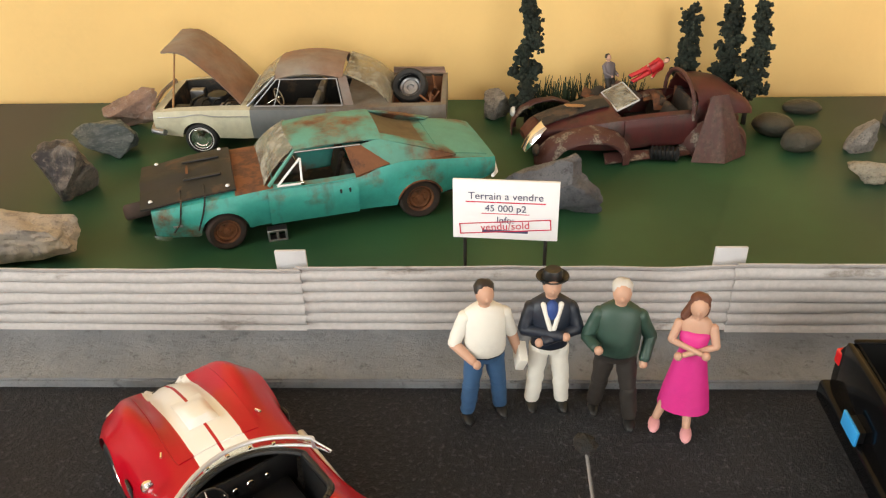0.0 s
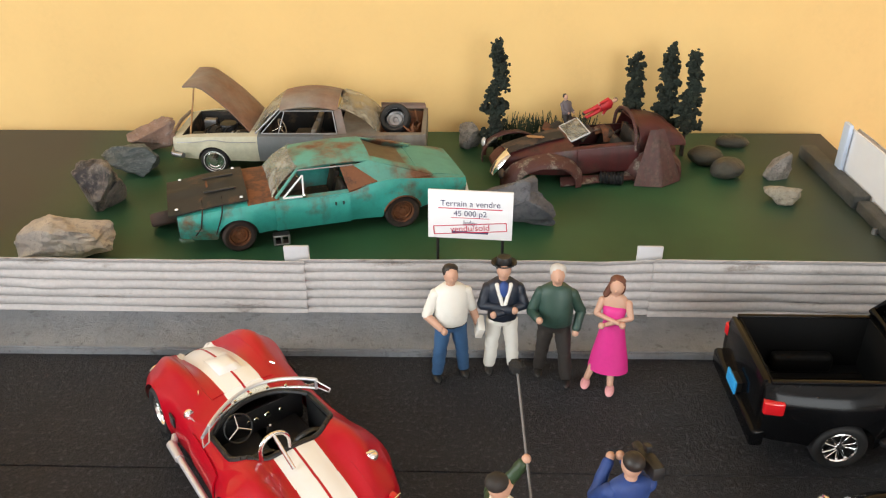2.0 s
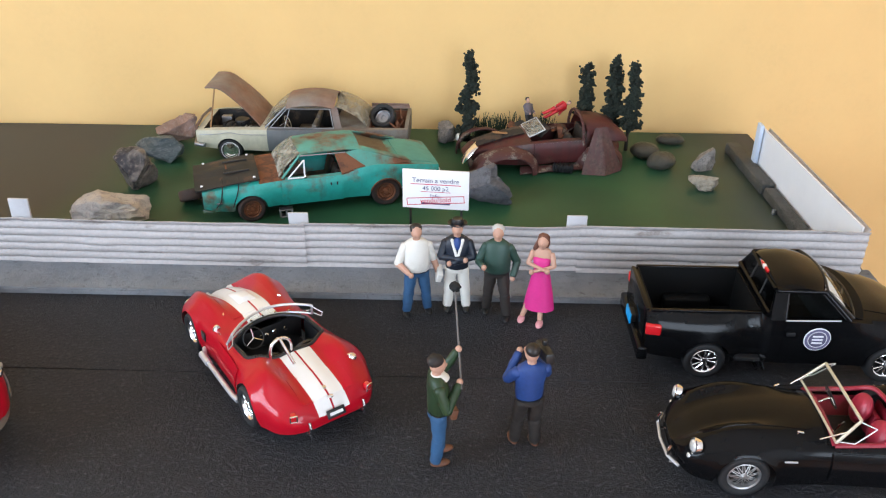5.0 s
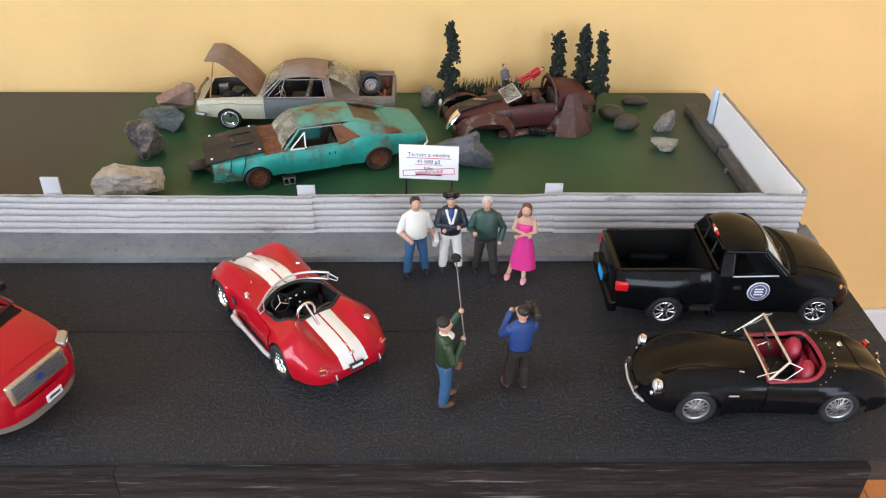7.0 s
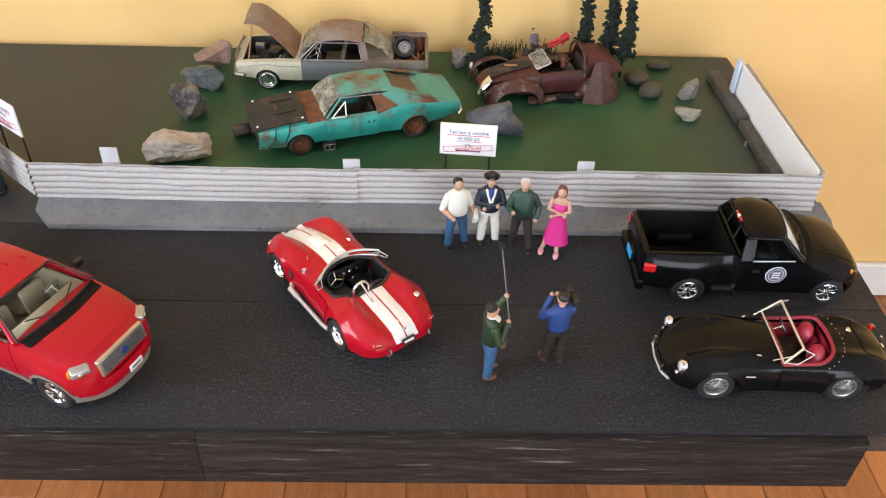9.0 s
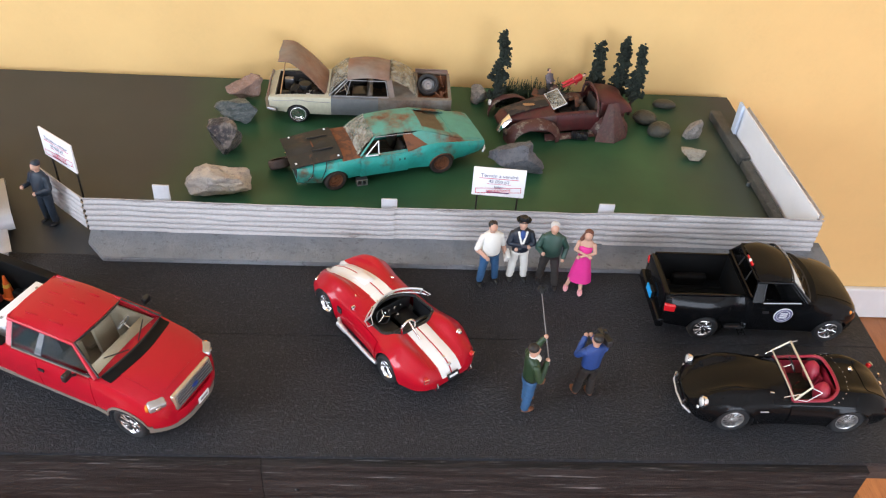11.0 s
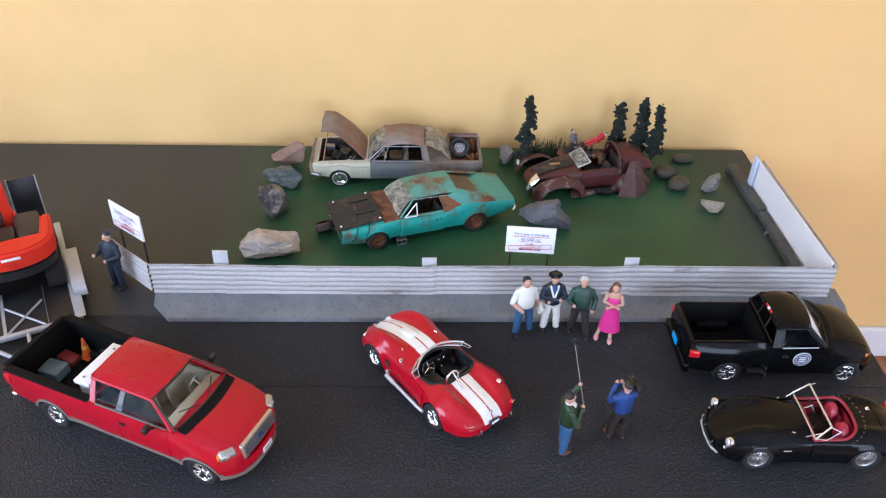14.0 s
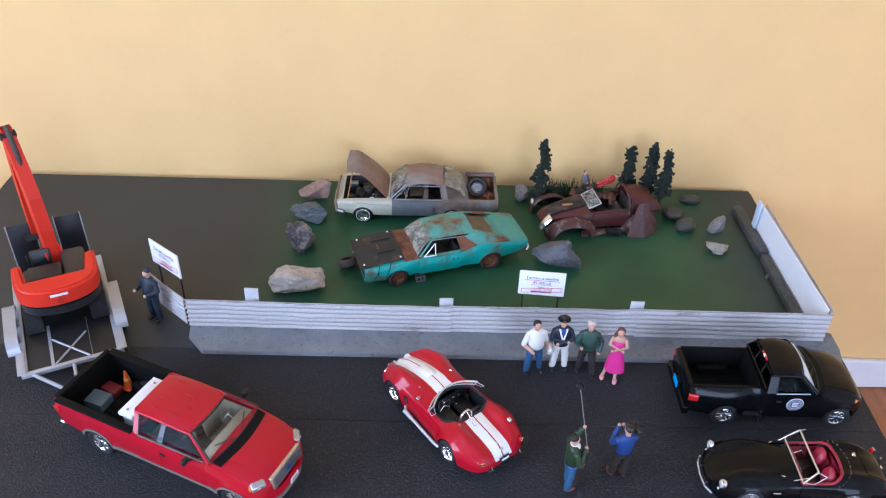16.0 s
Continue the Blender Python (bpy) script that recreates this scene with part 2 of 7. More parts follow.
def lathe(bm, prof, seg=28, m=None, mi=0, close=False):
    """Turns a profile of (radius, height) round the local z axis."""
    m = m or Matrix.Identity(4)
    rings = [[bm.verts.new(m @ Vector((r * math.cos(2 * math.pi * i / seg), r * math.sin(2 * math.pi * i / seg), h))) for i in range(seg)] for r, h in prof]
    for k in range(len(rings) - 1):
        for i in range(seg):
            f = bm.faces.new((rings[k][i], rings[k][(i + 1) % seg], rings[k + 1][(i + 1) % seg], rings[k + 1][i]))
            f.material_index = mi
    if close:
        bm.faces.new(rings[0][::-1]).material_index = mi
        bm.faces.new(rings[-1]).material_index = mi
    return bm


def grid(bm, pts, mi=0, hole=None, flip=False):
    """Faces over rows of points."""
    vs = [[bm.verts.new(p) for p in row] for row in pts]
    for i in range(len(vs) - 1):
        for j in range(len(vs[0]) - 1):
            if hole and hole(i, j):
                continue
            q = (vs[i][j], vs[i + 1][j], vs[i + 1][j + 1], vs[i][j + 1])
            bm.faces.new(q[::-1] if flip else q).material_index = mi
    return vs


def solid(bm, t):
    """Gives an open sheet a thickness."""
    bmesh.ops.recalc_face_normals(bm, faces=bm.faces[:])
    bmesh.ops.solidify(bm, geom=bm.faces[:], thickness=t)
    return bm


def slab(bm, outline, z0, z1, mi=0):
    lo = [bm.verts.new((x, y, z0)) for x, y in outline]
    hi = [bm.verts.new((x, y, z1)) for x, y in outline]
    n = len(lo)
    for i in range(n):
        bm.faces.new((lo[i], lo[(i + 1) % n], hi[(i + 1) % n], hi[i])).material_index = mi
    bm.faces.new(hi).material_index = mi
    bm.faces.new(lo[::-1]).material_index = mi
    bmesh.ops.recalc_face_normals(bm, faces=bm.faces[:])
    return bm


def lerp_keys(keys, x):
    """Smooth value at x from (x, value) keys, with no overshoot and no flat spots."""
    if x <= keys[0][0]:
        return keys[0][1]
    if x >= keys[-1][0]:
        return keys[-1][1]
    n = len(keys)
    sl = [(keys[i + 1][1] - keys[i][1]) / (keys[i + 1][0] - keys[i][0]) for i in range(n - 1)]

    def tan(i):
        if i == 0:
            return sl[0]
        if i == n - 1:
            return sl[-1]
        a, b = sl[i - 1], sl[i]
        return 0.0 if a * b <= 0 else 2 * a * b / (a + b)
    for i in range(n - 1):
        (a, va), (b, vb) = keys[i], keys[i + 1]
        if x <= b:
            h = b - a
            u = (x - a) / h
            return (2 * u ** 3 - 3 * u * u + 1) * va + (u ** 3 - 2 * u * u + u) * h * tan(i) + (3 * u * u - 2 * u ** 3) * vb + (u ** 3 - u * u) * h * tan(i + 1)


def lin_keys(keys, x):
    if x <= keys[0][0]:
        return keys[0][1]
    for (a, va), (b, vb) in zip(keys, keys[1:]):
        if x <= b:
            return va + (vb - va) * (x - a) / (b - a)
    return keys[-1][1]


def tub(x0, x1, y, z0, z1, t=0.0008):
    """An open-topped box as one sheet."""
    bm = bmesh.new()
    lo = [bm.verts.new(p) for p in ((x0, -y, z0), (x1, -y, z0), (x1, y, z0), (x0, y, z0))]
    hi = [bm.verts.new(p) for p in ((x0, -y, z1), (x1, -y, z1), (x1, y, z1), (x0, y, z1))]
    bm.faces.new(lo)
    for i in range(4):
        bm.faces.new((lo[i], lo[(i + 1) % 4], hi[(i + 1) % 4], hi[i]))
    return solid(bm, t)


def letters(text, size, mat, parent, at, name="lettering"):
    cu = bpy.data.curves.new(name, "FONT")
    cu.body, cu.size, cu.align_x, cu.align_y, cu.extrude = text, size, "CENTER", "CENTER", 0.00004
    tmp = bpy.data.objects.new(name, cu)
    scene.collection.objects.link(tmp)
    me = bpy.data.meshes.new_from_object(tmp.evaluated_get(bpy.context.evaluated_depsgraph_get()))
    bpy.data.objects.remove(tmp)
    me.materials.clear()
    me.materials.append(mat)
    ob = new(name, me)
    ob.parent, ob.matrix_basis = parent, at
    return ob


# ---------- the room ----------
def structure(name, bm, mat, label, category, smooth=False):
    ob = part(name, bm, mat, None, label, smooth)
    return tagged(ob, label, category, kind="structure")


def wall_with_opening(bm, axis, pos, thick, u0, u1, z0, z1, hole):
    a0, a1, h0, h1 = hole
    for p, q, r, s in ((u0, a0, z0, z1), (a1, u1, z0, z1), (a0, a1, z0, h0), (a0, a1, h1, z1)):
        if axis == "x":
            box(bm, pos, pos + thick, p, q, r, s)
        else:
            box(bm, p, q, pos, pos + thick, r, s)
    return bm


structure("wall_north", box(bmesh.new(), ROOM_L - 0.1, ROOM_R + 0.1, WALL_Y, WALL_Y + 0.1, FLOOR_Z, CEIL_Z), M_WALL, "plain warm yellow painted wall behind the table", "wall")
# unseen walls and ceiling added to close the room, pale for neutral bounce light
M_WALL2 = plain("pale_unseen_wall", (0.72, 0.72, 0.72), 0.8, vary=0.03, scale=30)
structure("wall_west", wall_with_opening(bmesh.new(), "x", ROOM_L - 0.1, 0.1, ROOM_B, WALL_Y, FLOOR_Z, CEIL_Z, (-2.05, -0.55, 0.3, 1.6)), M_WALL2, "added unseen pale side wall with a window opening", "wall")
structure("wall_south", wall_with_opening(bmesh.new(), "y", ROOM_B - 0.1, 0.1, ROOM_L - 0.1, ROOM_R + 0.1, FLOOR_Z, CEIL_Z, (0.1, 1.7, 0.3, 1.6)), M_WALL2, "added unseen pale wall with a wide window opening", "wall")
structure("wall_east", box(bmesh.new(), ROOM_R, ROOM_R + 0.1, ROOM_B, WALL_Y, FLOOR_Z, CEIL_Z), M_WALL2, "added unseen pale side wall of the room", "wall")
structure("ceiling", box(bmesh.new(), ROOM_L - 0.1, ROOM_R + 0.1, ROOM_B - 0.1, WALL_Y + 0.1, CEIL_Z, CEIL_Z + 0.1), M_CEIL, "added unseen white ceiling", "ceiling")
structure("baseboard", box(bmesh.new(), ROOM_L, ROOM_R - 0.013, WALL_Y - 0.012, WALL_Y - 0.0005, FLOOR_Z + 0.002, FLOOR_Z + 0.075, 0.003), M_WHITE, "white painted baseboard along the yellow wall", "baseboard")
floor = structure("floor", box(bmesh.new(), ROOM_L - 0.1, ROOM_R + 0.1, ROOM_B - 0.1, WALL_Y + 0.1, FLOOR_Z - 0.06, FLOOR_Z - 0.012), M_DARKWOOD, "orange-brown hardwood strip floor", "floor")
PLANK_W, PLANK_L = 4.2 / 49, 0.896
plank_long = mesh_of(box(bmesh.new(), -PLANK_W / 2 + 0.0003, PLANK_W / 2 - 0.0003, -PLANK_L / 2 + 0.0005, PLANK_L / 2 - 0.0005, -0.012, 0, 0.0012, 1), "plank", M_FLOOR, False)
plank_short = mesh_of(box(bmesh.new(), -PLANK_W / 2 + 0.0003, PLANK_W / 2 - 0.0003, -PLANK_L / 4 + 0.0005, PLANK_L / 4 - 0.0005, -0.012, 0, 0.0012, 1), "plank", M_FLOOR, False)
for k in range(49):
    cuts = [(plank_long, ROOM_B + PLANK_L * (n + 0.5)) for n in range(4)]
    if k % 2:
        cuts = [(plank_short, ROOM_B + PLANK_L * 0.25), (plank_short, ROOM_B + PLANK_L * 3.75)] + [(plank_long, ROOM_B + PLANK_L * (n + 1)) for n in range(3)]
    for me, y in cuts:
        ob = new("plank", me)
        ob.parent = floor
        ob.matrix_basis = pose(ROOM_L + PLANK_W * (k + 0.5), y, FLOOR_Z)

# ---------- the table and its ground ----------
T_L, T_R, T_B, T_F = -0.858, 0.391, 0.372, -0.303
table = thing("display_table", "low dark-stained wooden table carrying the whole diorama", "table")
part("tabletop", box(bmesh.new(), T_L, T_R, T_F + 0.004, T_B, -0.03, -0.004, 0.001), M_DARKWOOD, table, smooth=False)
bm = bmesh.new()
box(bm, T_L, -0.2350, T_F - 0.008, T_F + 0.003, -0.064, -0.003, 0.0006)
part("front_board", bm, M_FRONT, table, "rough dark-stained front board")
bm = bmesh.new()
box(bm, -0.2348, 0.317, T_F - 0.008, T_F + 0.003, -0.064, -0.0035, 0.0006)
part("front_board", bm, M_FRONT, table, "rough dark-stained front board")
for y0 in (T_F + 0.30, T_B - 0.09):
    for x0 in (T_L + 0.1, T_R - 0.18):
        part("leg", box(bmesh.new(), x0, x0 + 0.04, y0, y0 + 0.04, FLOOR_Z, -0.03, 0.002), M_DARKWOOD, table)
for x0 in (-0.246, -0.205):
    part("screw", lathe(bmesh.new(), [(0.0001, 0.0016), (0.0016, 0.0012), (0.002, 0.0)], 10, pose(x0, T_F - 0.008, -0.040, 90)), M_BLACK, table)

ground = structure("ground", slab(bmesh.new(), [(T_L, -0.04), (T_R, -0.04), (T_R - 0.005, T_B), (T_L, T_B - 0.004)], -0.004, 0.0), M_GROUND, "hardboard ground sprayed green, fading to dark grey", "ground")
SEAM = -0.156
structure("road", slab(bmesh.new(), [(T_L, SEAM + 0.0006), (T_R, SEAM + 0.0006), (T_R, -0.0402), (T_L, -0.0402)], -0.004, 0.0002), M_ASPHALT, "black textured asphalt sheet road", "road")
structure("road_near", slab(bmesh.new(), [(T_L, T_F), (T_R, T_F), (T_R, SEAM - 0.0006), (T_L, SEAM - 0.0006)], -0.004, 0.0002), M_ASPHALT, "black textured asphalt sheet road along the table's edge", "road")
bm = slab(bmesh.new(), [(-0.441, -0.051), (0.385, -0.047), (0.391, -0.02), (0.391, 0.012), (-0.470, 0.012), (-0.464, -0.024)], 0.0004, 0.006)
bmesh.ops.bevel(bm, geom=[e for e in bm.edges if min(v.co.z for v in e.verts) > 0.005], offset=0.0012, segments=2, affect="EDGES")
structure("pavement", bm, M_CONCRETE, "worn grey concrete sidewalk slab with a clipped corner", "pavement")

# ---------- the fence ----------
def tin_sheet(length, height, ribs=6, seed=0):
    """A corrugated sheet from x 0 to length, ribs lying along it, with dents."""
    bm = bmesh.new()
    rnd = random.Random(seed)
    dents = [(rnd.uniform(0.1, 0.9) * length, rnd.uniform(0.1, 0.9) * height, rnd.uniform(-0.0016, 0.0014), rnd.uniform(0.012, 0.03)) for _ in range(9)]
    rows = []
    nx, nz = 46, ribs * 8
    for i in range(nx + 1):
        x = length * i / nx
        row = []
        for j in range(nz + 1):
            z = height * j / nz
            w = 0.0005 * noise.noise((x * 14, seed, j // 8))
            y = -abs(math.cos(math.pi * ribs * (z + w) / height)) ** 0.55 * 0.0034
            for dx, dz, d, r in dents:
                q = ((x - dx) / r) ** 2 + ((z - dz) / 0.005) ** 2
                y += d * math.exp(-q)
            top = 0.0009 * noise.noise((x * 22, seed + 4, 0)) * (j / nz)
            row.append((x + 0.0006 * noise.noise((z * 300, seed, 1)) * (i in (0, nx)) * 3, y, z + top))
        rows.append(row)
    grid(bm, rows)
    return solid(bm, 0.0008)


M_POST = plain("pale_grey_card", (0.50, 0.50, 0.52), 0.65, vary=0.08)
fence = thing("fence", "low fence of weathered pale corrugated tin sheets", "fence")
for k, (a, b) in enumerate(((-0.468, -0.379), (-0.380, -0.126), (-0.127, 0.122), (0.121, 0.372))):
    part("tin_sheet", tin_sheet(b - a + 0.002, 0.0445 + (0.003 if k == 3 else 0), 6, k), M_TIN, fence, at=pose(a, -0.0011 * (k % 2), 0.006, 0, (0.0, 0.25, -0.2, 0.15)[k], 0))
a = math.degrees(math.atan2(0.052, -0.060))
part("tin_sheet", tin_sheet(0.088, 0.044, 6, 7), M_TIN, fence, at=pose(-0.469, 0.002, 0.006, 0, 0, a) @ Matrix.Diagonal((1, -1, 1, 1)))
part("tin_sheet", tin_sheet(0.252, 0.046, 6, 9), M_TIN, fence, at=pose(0.373, 0.002, 0.006, 0, 0, 92))
bm = slab(bmesh.new(), [(0.3715, 0.003), (0.3695, 0.003), (0.3585, 0.252), (0.3605, 0.252)], 0.002, 0.0535)
part("backing", bm, M_CARD, fence, "smooth white card backing", False)
for k, x in enumerate((-0.383, -0.129, 0.119)):
    part("post", box(bmesh.new(), x - 0.009, x + 0.009, 0.002, 0.0045, 0, 0.0595, 0.0006), M_POST, fence, "pale grey card post", at=pose(0, 0, 0, 0, (1, -1, 0)[k], 0))
part("post", box(bmesh.new(), 0.3535, 0.3575, 0.243, 0.256, 0, 0.058, 0.0006), M_PALEBLUE, fence, "pale blue end post")
bm = bmesh.new()
box(bm, -0.008, 0.008, 0.0, 0.126, 0, 0.013, 0.002)
log = part("kerb", bm, M_DARKWOOD, None, at=pose(0.352, 0.183, 0, 0, 0, 2.5))
M_KERB = stone_mat("dark_grey_kerb", (0.05, 0.052, 0.047), (0.085, 0.085, 0.075), (0.12, 0.12, 0.11), 40)
log.data.materials[0] = M_KERB
tagged(log, "dark grey square kerb bar lying along the fence", "kerb", "kerb bars")
k2 = part("kerb", box(bmesh.new(), -0.0065, 0.0065, 0.0, 0.168, 0, 0.011, 0.002), M_KERB, None, at=pose(0.356, 0.012, 0, 0, 0, 1.2))
tagged(k2, "thin dark grey kerb bar lying along the fence", "kerb", "kerb bars")
bolt = part("bolt", lathe(bmesh.new(), [(0.0001, 0.005), (0.0022, 0.005), (0.0026, 0.002), (0.0026, 0)], 10), M_STEEL, k2, at=pose(-0.009, 0.124, 0))


# ---------- the sale signs ----------
def sale_sign(m, w=0.0595, h=0.0365, sink=0.0, label=""):
    s = thing("sale_sign", label, "sign", "sale signs", m)
    part("board", box(bmesh.new(), -w / 2, w / 2, 0, 0.0022, 0.0655, 0.0655 + h, 0.0003), M_CARD, s, "white card board")
    for x in (-0.39 * w, 0.39 * w):
        part("post", rod(bmesh.new(), (x, 0.0034, sink), (x, 0.0034, 0.070), 0.0011), M_BLACK, s, "black round post")
    f = pose(0, -0.0002, 0.0655, 90)
    letters("Terrain a vendre", 0.0062, M_NAVY_INK, s, f @ pose(0, h * 0.735, 0))
    letters("45 000 p2", 0.0058, M_NAVY_INK, s, f @ pose(0, h * 0.53, 0))
    letters("Info:", 0.0056, M_NAVY_INK, s, f @ pose(0, h * 0.33, 0))
    part("number_bar", box(bmesh.new(), -0.013, 0.013, -0.0001, 0, 0.0655 + h * 0.115, 0.0655 + h * 0.16), M_NAVY_INK, s, smooth=False)
    part("underline", box(bmesh.new(), -0.0225, 0.0225, -0.0001, 0, 0.0655 + h * 0.625, 0.0655 + h * 0.645), M_RED_INK, s, smooth=False)
    part("underline", box(bmesh.new(), -0.0135, 0.0135, -0.0001, 0, 0.0655 + h * 0.435, 0.0655 + h * 0.448), M_RED_INK, s, smooth=False)
    st = f @ pose(0, h * 0.225, 0.00005, 0, 0, 5)
    letters("vendu/sold", 0.0064, M_RED_INK, s, st)
    bm = bmesh.new()
    for x0, x1, y0, y1 in ((-0.026, 0.026, -0.0034, -0.0028), (-0.026, 0.026, 0.0028, 0.0034), (-0.026, -0.0254, -0.0028, 0.0028), (0.0254, 0.026, -0.0028, 0.0028)):
        box(bm, x0, x1, y0, y1, 0, 0.0001)
    part("stamp_frame", bm, M_RED_INK, s, smooth=False, at=st)
    return s


sale_sign(pose(-0.0075, 0.0085, -0.0062, -3, 0, -5), sink=0.0063, label="white land-for-sale sign stamped sold, on two black posts behind the fence")
sale_sign(pose(-0.4985, 0.036, 0.0015, 0, 0, -38.5), label="white land-for-sale sign stamped sold, beside the corner fence")


# ---------- rocks ----------
def rock(label, x, y, dx, dy, dz, mat, seed, cuts=7, rough=0.25, turn=0, smooth=False, fine=0.09):
    bm = bmesh.new()
    bmesh.ops.create_icosphere(bm, subdivisions=5, radius=1)
    rnd = random.Random(seed)
    planes = []
    for _ in range(cuts):
        n = Vector((rnd.gauss(0, 1), rnd.gauss(0, 1), rnd.gauss(0, 0.8))).normalized()
        planes.append((n, rnd.uniform(0.42, 0.78)))
    for v in bm.verts:
        p = v.co.copy()
        for n, d in planes:
            e = p.dot(n) - d
            if e > 0:
                p -= n * e * 0.98
        q = p + Vector((seed, seed * 2, 0))
        p *= 1 + rough * noise.noise(q * 1.3) + fine * noise.noise(q * 4) + fine * 0.5 * noise.noise(q * 10)
        v.co = p
    lo = [min(v.co[i] for v in bm.verts) for i in range(3)]
    hi = [max(v.co[i] for v in bm.verts) for i in range(3)]
    for v in bm.verts:
        u = [(v.co[i] - lo[i]) / (hi[i] - lo[i]) for i in range(3)]
        v.co = Vector(((u[0] - 0.5) * dx, (u[1] - 0.5) * dy, max(0, u[2] * 1.08 - 0.08) * dz))
    ob = part("rock", bm, mat, None, "", smooth=True, at=pose(x, y, 0, 0, 0, turn), angle=32)
    return tagged(ob, label, "rock", "rocks on the lot")


S_WHITE = stone_mat("white_quartz", (0.42, 0.38, 0.35), (0.55, 0.47, 0.38), (0.30, 0.27, 0.26), 30, 0.7)
S_DARK = stone_mat("dark_crystal", (0.05, 0.045, 0.05), (0.20, 0.17, 0.15), (0.34, 0.28, 0.24), 45, 0.4, seed=2)
S_GREY = stone_mat("grey_green_slate", (0.09, 0.11, 0.11), (0.16, 0.18, 0.18), (0.24, 0.27, 0.27), 60, 0.6, (1, 1, 3), 4)
S_PINK = stone_mat("pink_granite", (0.36, 0.22, 0.17), (0.27, 0.17, 0.13), (0.42, 0.33, 0.29), 55, 0.8, None, 6)
S_SLATE = stone_mat("blue_grey_stone", (0.10, 0.10, 0.115), (0.15, 0.15, 0.165), (0.06, 0.06, 0.07), 40, 0.7, None, 8)
S_PEB = stone_mat("smooth_pebble", (0.045, 0.044, 0.034), (0.070, 0.062, 0.046), (0.045, 0.05, 0.04), 25, 0.45, None, 9)
S_MIX = stone_mat("mottled_granite", (0.22, 0.20, 0.18), (0.36, 0.33, 0.30), (0.10, 0.09, 0.09), 70, 0.7, None, 11)
S_TAN = stone_mat("tan_stone", (0.36, 0.31, 0.23), (0.42, 0.38, 0.31), (0.18, 0.16, 0.13), 60, 0.8, None, 13)
rock("large pale quartz rock with a grey face", -0.339, 0.085, 0.080, 0.045, 0.034, S_WHITE, 1, 14, 0.2, 5)
rock("dark glittering crystal rock standing upright", -0.347, 0.176, 0.042, 0.036, 0.046, S_DARK, 2, 14, 0.25)
rock("layered grey-green slate rock", -0.345, 0.256, 0.060, 0.038, 0.031, S_GREY, 3, 13, 0.2, 4)
rock("rough pinkish granite rock", -0.342, 0.314, 0.054, 0.040, 0.035, S_PINK, 4, 13, 0.25)
rock("mottled grey stone at the foot of a tree", -0.003, 0.326, 0.028, 0.024, 0.026, S_MIX, 5, 12)
rock("large blue-grey boulder behind the sign", 0.034, 0.158, 0.076, 0.045, 0.045, S_SLATE, 6, 12, 0.2, -12)
rock("smooth dark rounded pebble", 0.249, 0.253, 0.036, 0.028, 0.020, S_PEB, 7, 0, 0.08, 30, fine=0.01)
rock("smooth olive rounded pebble", 0.236, 0.287, 0.036, 0.030, 0.018, S_PEB, 8, 0, 0.08, -20, fine=0.01)
rock("flat smooth olive pebble near the table's back edge", 0.277, 0.334, 0.036, 0.02, 0.012, S_PEB, 12, 0, 0.1, -4, fine=0.01)
rock("mottled pale granite stone", 0.298, 0.256, 0.030, 0.026, 0.026, S_MIX, 9, 12)
rock("small tan stone with a dark broken end", 0.284, 0.198, 0.034, 0.022, 0.017, S_TAN, 10, 11, 0.25, -25)


# ---------- trees and grass ----------
lump = bmesh.new()
bmesh.ops.create_icosphere(lump, subdivisions=2, radius=1)
LUMP_V = [v.co.copy() for v in lump.verts]
LUMP_F = [tuple(v.index for v in f.verts) for f in lump.faces]
lump.free()


def tree(x, y, h, r, seed, bare=0.1):
    rnd = random.Random(seed)
    t = thing("tree", "slender dark green model conifer with a clumped crown", "tree", "model conifers", pose(x, y, 0))
    bm = bmesh.new()
    prev = Vector((0, 0, 0))
    for k in range(1, 7):
        p = Vector((rnd.uniform(-1, 1) * 0.0012, rnd.uniform(-1, 1) * 0.0012, h * k / 6.3))
        rod(bm, prev, p, 0.0022 * (1.05 - (k - 1) / 6), 0.0022 * (1.05 - k / 6), 8)
        prev = p
    limbs = []
    for k in range(34):
        z = h * (bare + (0.95 - bare) * k / 34)
        a = rnd.uniform(0, 6.28)
        reach = r * (1.15 - 0.80 * (z / h)) * rnd.uniform(0.5, 0.95)
        e = Vector((math.cos(a) * reach, math.sin(a) * reach, z + reach * 0.35))
        rod(bm, (0, 0, z), e, 0.0006, 0.0002, 5)
        limbs.append((z, e))
    part("trunk", bm, M_BARK, t, "thin brown trunk")
    verts, faces = [], []
    for z, e in limbs + [(h * 0.97, Vector((0, 0, h * 0.96)))]:
        for _ in range(24):
            u = rnd.uniform(0.25, 1.05)
            c = Vector((e.x * u, e.y * u, z + (e.z - z) * u)) + Vector([rnd.gauss(0, 0.0022) for _ in range(3)])
            s = rnd.uniform(0.0013, 0.0030) * (1.1 - 0.4 * z / h)
            k0 = len(verts)
            verts += [c + n * s * (1 + 0.75 * noise.noise(n * 2.6 + c * 900)) for n in LUMP_V]
            faces += [(k0 + a, k0 + b, k0 + d) for a, b, d in LUMP_F]
    me = bpy.data.meshes.new("crown")
    me.from_pydata(verts, [], faces)
    me.materials.append(M_LEAF)
    crown = new("crown", me)
    crown.parent = t
    crown["label"] = "dark clumped foliage"
    return t


